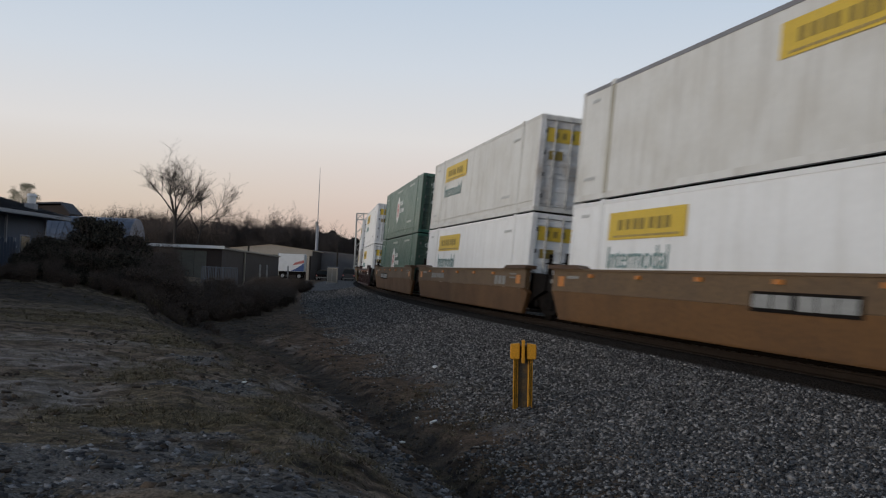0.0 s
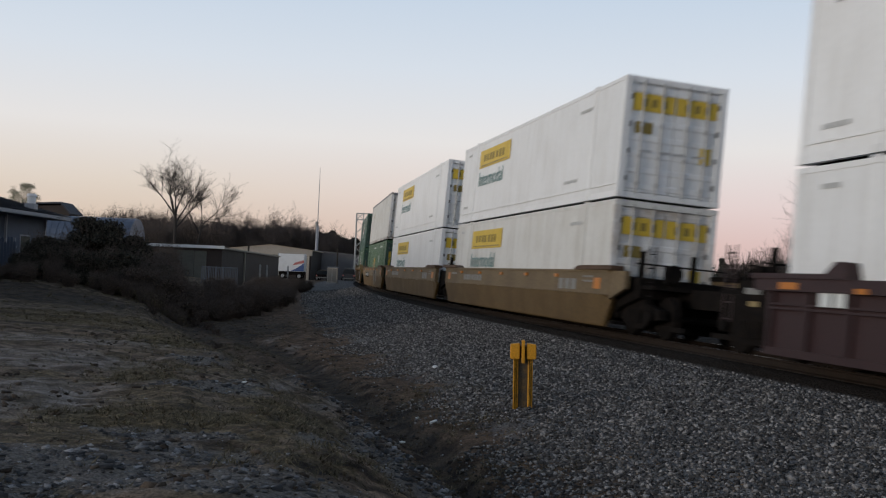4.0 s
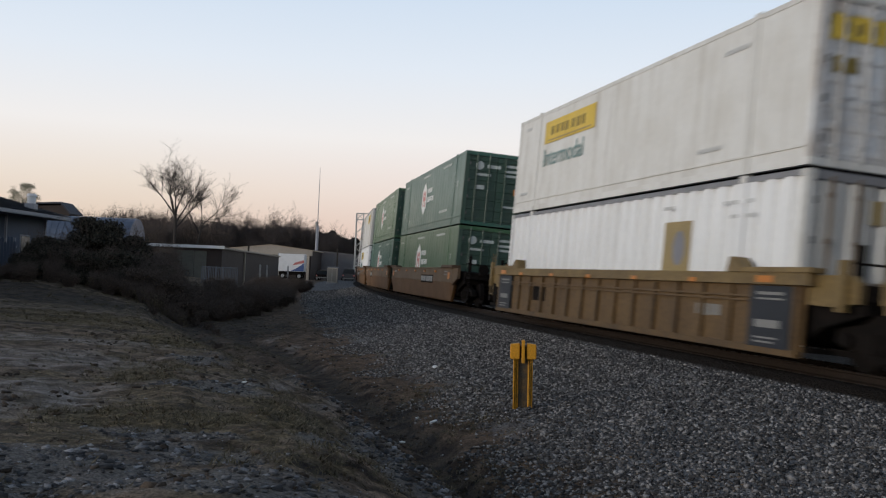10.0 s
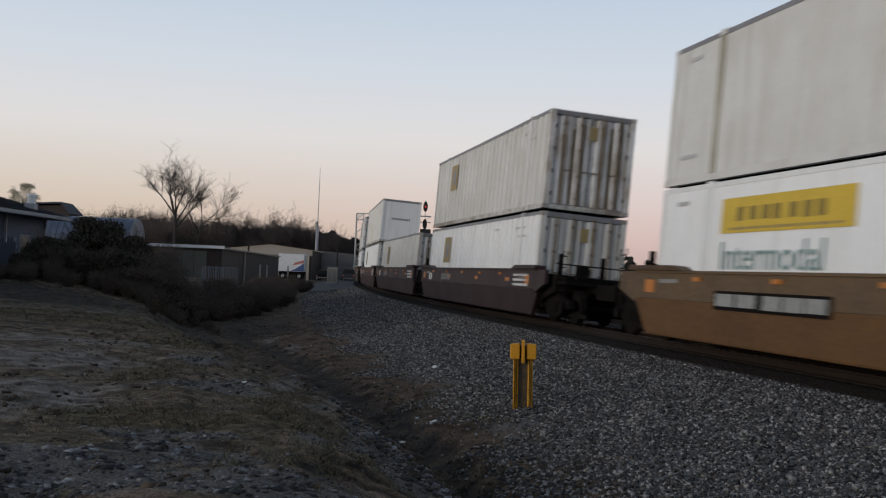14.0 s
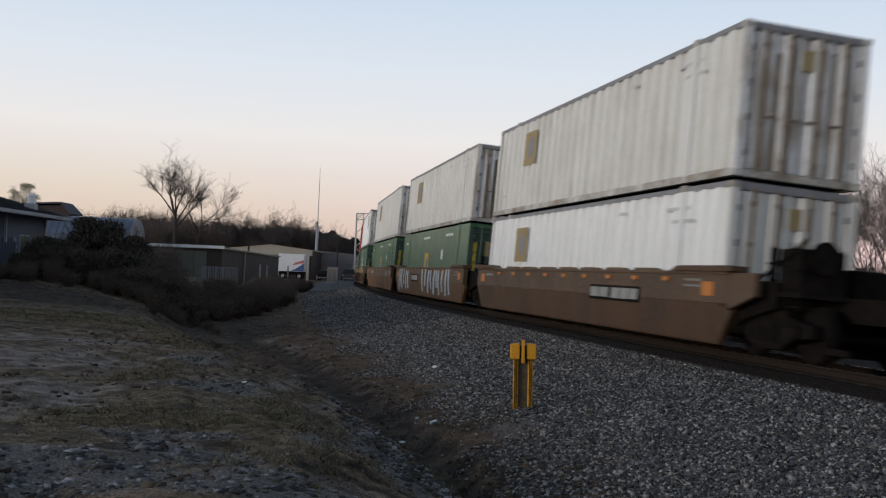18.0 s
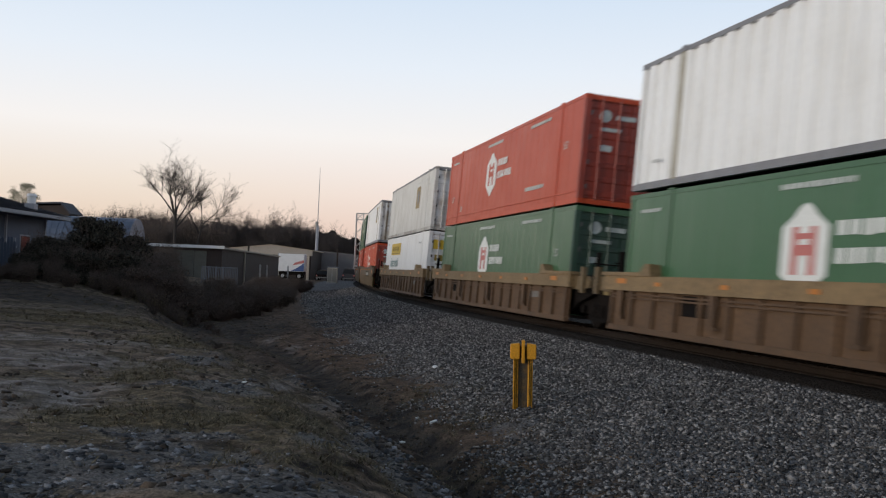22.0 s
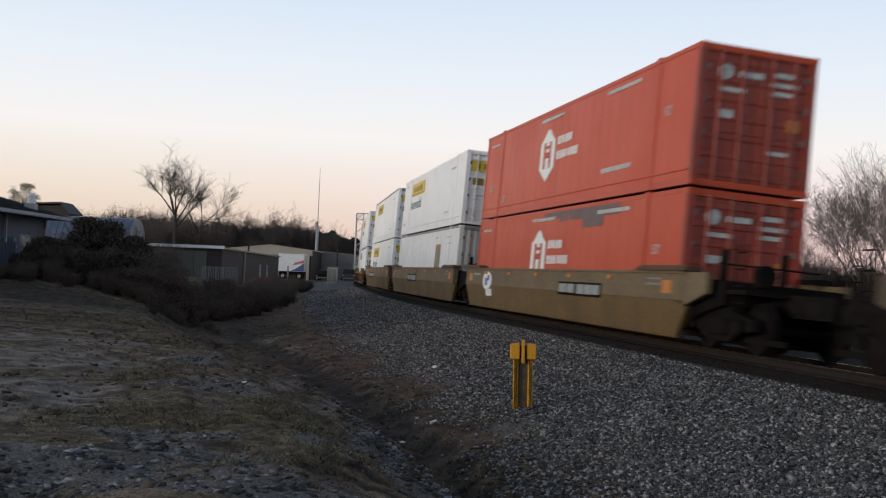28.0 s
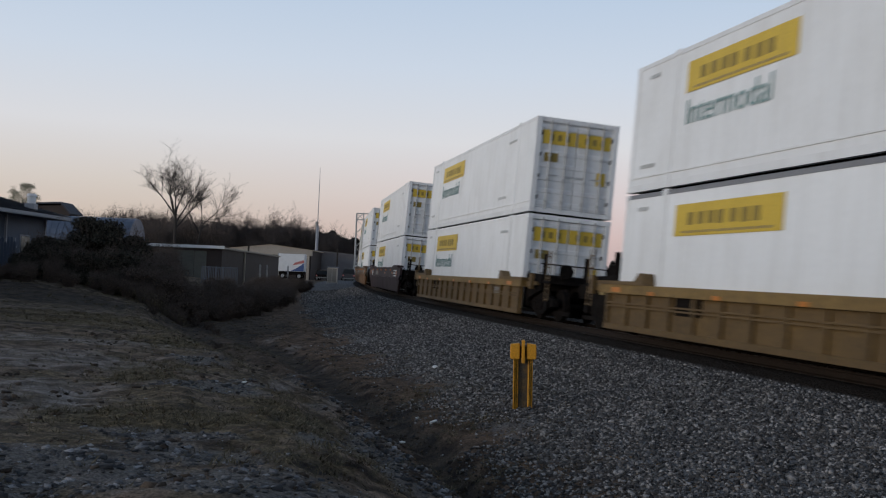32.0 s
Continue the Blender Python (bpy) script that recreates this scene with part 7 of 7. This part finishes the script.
def make_signals():
    b = holder("signal_cabinet", "beige metal railway signal cabinet on a concrete base", "cabinet", m=Matrix.Translation((-12.55, 115.0, -0.42)))
    block("base", (-0.65, 0.65, -0.55, 0.55, -0.1, 0.16), CONCRETE, b)
    block("body", (-0.55, 0.55, -0.45, 0.45, 0.16, 1.85), surface("beige_cabinet_paint", (0.64, 0.57, 0.46), (0.48, 0.42, 0.33), 0.6, scale=3, amount=0.4), b, bevel=0.03)
    block("lid", (-0.62, 0.62, -0.52, 0.52, 1.85, 1.97), FASCIA, b)
    for k in (-1, 1):
        d = block("door", (*sorted((k * 0.02, k * 0.5)), -0.475, -0.452, 0.25, 1.75), TANWALL, b)
        block("handle", (*sorted((k * 0.06, k * 0.09)), -0.50, -0.476, 0.9, 1.1), STEEL, d)
    g = holder("signal_bridge", "silver lattice cantilever railway signal bridge over the track", "signal bridge")
    x0, y0, base, top = -12.7, 145.0, -0.4, 9.5
    block("footing", (x0 - 0.9, x0 + 1.6, y0 - 0.9, y0 + 0.9, base - 0.2, 0.25), CONCRETE, g)
    bm = bmesh.new()
    prism(bm, [(x0 - 0.5, 0.25), (x0 + 1.3, 0.25), (x0 + 0.5, 2.0), (x0 - 0.1, 2.0)], y0 - 0.4, y0 + 0.4, "y")
    part("pedestal", bm, SILVER, g)
    for dx, dy in ((0, -0.35), (1.0, -0.35), (0, 0.35), (1.0, 0.35)):
        bm = bmesh.new()
        rod(bm, (x0 + dx, y0 + dy, 0.2), (x0 + dx, y0 + dy, top), 0.085 if dx == 0 else 0.06, n=8)
        part("column", bm, SILVER, g)
    for k in range(9):
        z = 0.6 + k * 1.0
        for y in (y0 - 0.35, y0 + 0.35):
            bm = bmesh.new()
            rod(bm, (x0 + (k % 2), y, z), (x0 + 1 - (k % 2), y, z + 1.0), 0.03, n=5)
            part("lacing", bm, SILVER, g)
    for z in (top, top - 0.9):
        for y in (y0 - 0.35, y0 + 0.35):
            bm = bmesh.new()
            rod(bm, (x0, y, z), (-2.0, y, z + 0.02), 0.06, n=6)
            part("arm_chord", bm, SILVER, g)
    for k in range(10):
        x = x0 + k * 1.07
        bm = bmesh.new()
        rod(bm, (x, y0 - 0.35, top - 0.9 * (k % 2)), (x + 1.07, y0 - 0.35, top - 0.9 * (1 - k % 2)), 0.035, n=5)
        part("lacing", bm, SILVER, g)
    block("platform", (-3.6, -1.9, y0 - 0.8, y0 + 0.5, 9.42, 9.5), SILVER, g)
    for z in (10.85, 8.3):
        hd = holder("signal_head", "", "")
        for k in ("label", "category", "group"):
            if k in hd:
                del hd[k]
        hd.parent = g
        bm = bmesh.new()
        prism(bm, [(-2.78 + 0.33 * math.cos(6.2832 * i / 14), z + 0.78 * math.sin(6.2832 * i / 14)) for i in range(14)], y0 - 0.75, y0 - 0.70, "y")
        part("backboard", bm, BLACK, hd)
        for j in (-1, 0, 1):
            bm = bmesh.new()
            rod(bm, (-2.78, y0 - 1.0, z + j * 0.42), (-2.78, y0 - 0.74, z + j * 0.42), 0.13, n=10)
            part("hood", bm, BLACK, hd)
            if z > 10 and j == 0:
                bm = bmesh.new()
                rod(bm, (-2.78, y0 - 1.02, z), (-2.78, y0 - 1.005, z), 0.12, n=10)
                m, nt, bs = nodes_of("red_signal_lens")
                bs.inputs["Base Color"].default_value = (0.4, 0.02, 0.02, 1)
                bs.inputs["Emission Color"].default_value, bs.inputs["Emission Strength"].default_value = (0.6, 0.03, 0.02, 1), 1.0
                part("lens", bm, m, hd)
    bm = bmesh.new()
    rod(bm, (-2.78, y0 - 0.6, 7.2), (-2.78, y0 - 0.6, 11.8), 0.05, n=6)
    part("signal_mast", bm, SILVER, g)
    block("basket", (-3.4, -1.9, y0 - 0.9, y0 + 0.2, 6.9, 7.6), BLACK, g)
    r = holder("radio_mast", "slender grey radio mast standing behind the warehouse", "radio mast", m=Matrix.Translation((-21.45, 170.0, 0)))
    bm = bmesh.new()
    rod(bm, (0, 0, -0.5), (0, 0, 8.6), 0.30, 0.24, n=10)
    part("pole", bm, FASCIA, r)
    bm = bmesh.new()
    rod(bm, (0, 0, 8.6), (0, 0, 13.5), 0.075, 0.06, n=8)
    rod(bm, (0, 0, 13.5), (0, 0, 18.4), 0.06, 0.03, n=8)
    part("whip", bm, FASCIA, r)
    bm = bmesh.new()
    rod(bm, (-0.15, 0, 8.4), (-0.15, 0, 9.2), 0.25, n=8)
    part("bracket", bm, FADED, r)
    p = holder("utility_pole", "short dark timber utility pole with fittings", "utility pole", m=Matrix.Translation((-14.7, 140.0, -0.4)))
    bm = bmesh.new()
    rod(bm, (0, 0, -0.1), (0, 0, 4.6), 0.13, 0.1, n=8)
    part("pole", bm, TIMBER, p)
    block("crossbar", (-0.35, 0.35, -0.06, 0.06, 4.2, 4.32), TIMBER, p)
    q = holder("utility_pole", "dark timber utility pole beside the tan warehouse", "utility pole", m=Matrix.Translation((-25.8, 133.0, -0.4)))
    bm = bmesh.new()
    rod(bm, (0, 0, -0.1), (0, 0, 4.3), 0.15, 0.12, n=8)
    part("pole", bm, TIMBER, q)
    block("meter_box", (-0.2, 0.2, -0.3, -0.12, 1.4, 2.2), FASCIA, q)
    m = holder("white_marker", "thin white marker stake behind the railway", "marker stake", m=Matrix.Translation((13.7, 42.0, -0.9)))
    bm = bmesh.new()
    rod(bm, (0, 0, -0.1), (0, 0, 2.55), 0.035, 0.03, n=6)
    part("stake", bm, WHITEMETAL, m)
    block("stake_cap", (-0.05, 0.05, -0.05, 0.05, 2.5, 2.6), WHITEMETAL, m)


def make_fence():
    f = holder("board_fence", "pale blue-grey vertical board fence beside the house", "fence")
    for i in range(24):
        x = -22.4 + i * 0.135
        top = 1.95 + 0.16 * ((i * 7) % 5) / 4 - 0.08 * (i % 3)
        bm = bmesh.new()
        prism(bm, [(x, -0.5), (x + 0.12, -0.5), (x + 0.12, top), (x + 0.06, top + 0.08), (x, top)], 44.97, 45.0, "y")
        part("board", bm, PALEMETAL, f)
    for z in (0.3, 1.6):
        block("rail", (-22.4, -19.15, 45.0, 45.06, z, z + 0.09), FASCIA, f)
    for x in (-22.0, -19.3):
        block("post", (x - 0.05, x + 0.05, 45.06, 45.16, -0.6, 2.05), FASCIA, f)


make_house()
make_sheds()
make_warehouse()
make_vehicles()
make_signals()
make_fence()

motions()
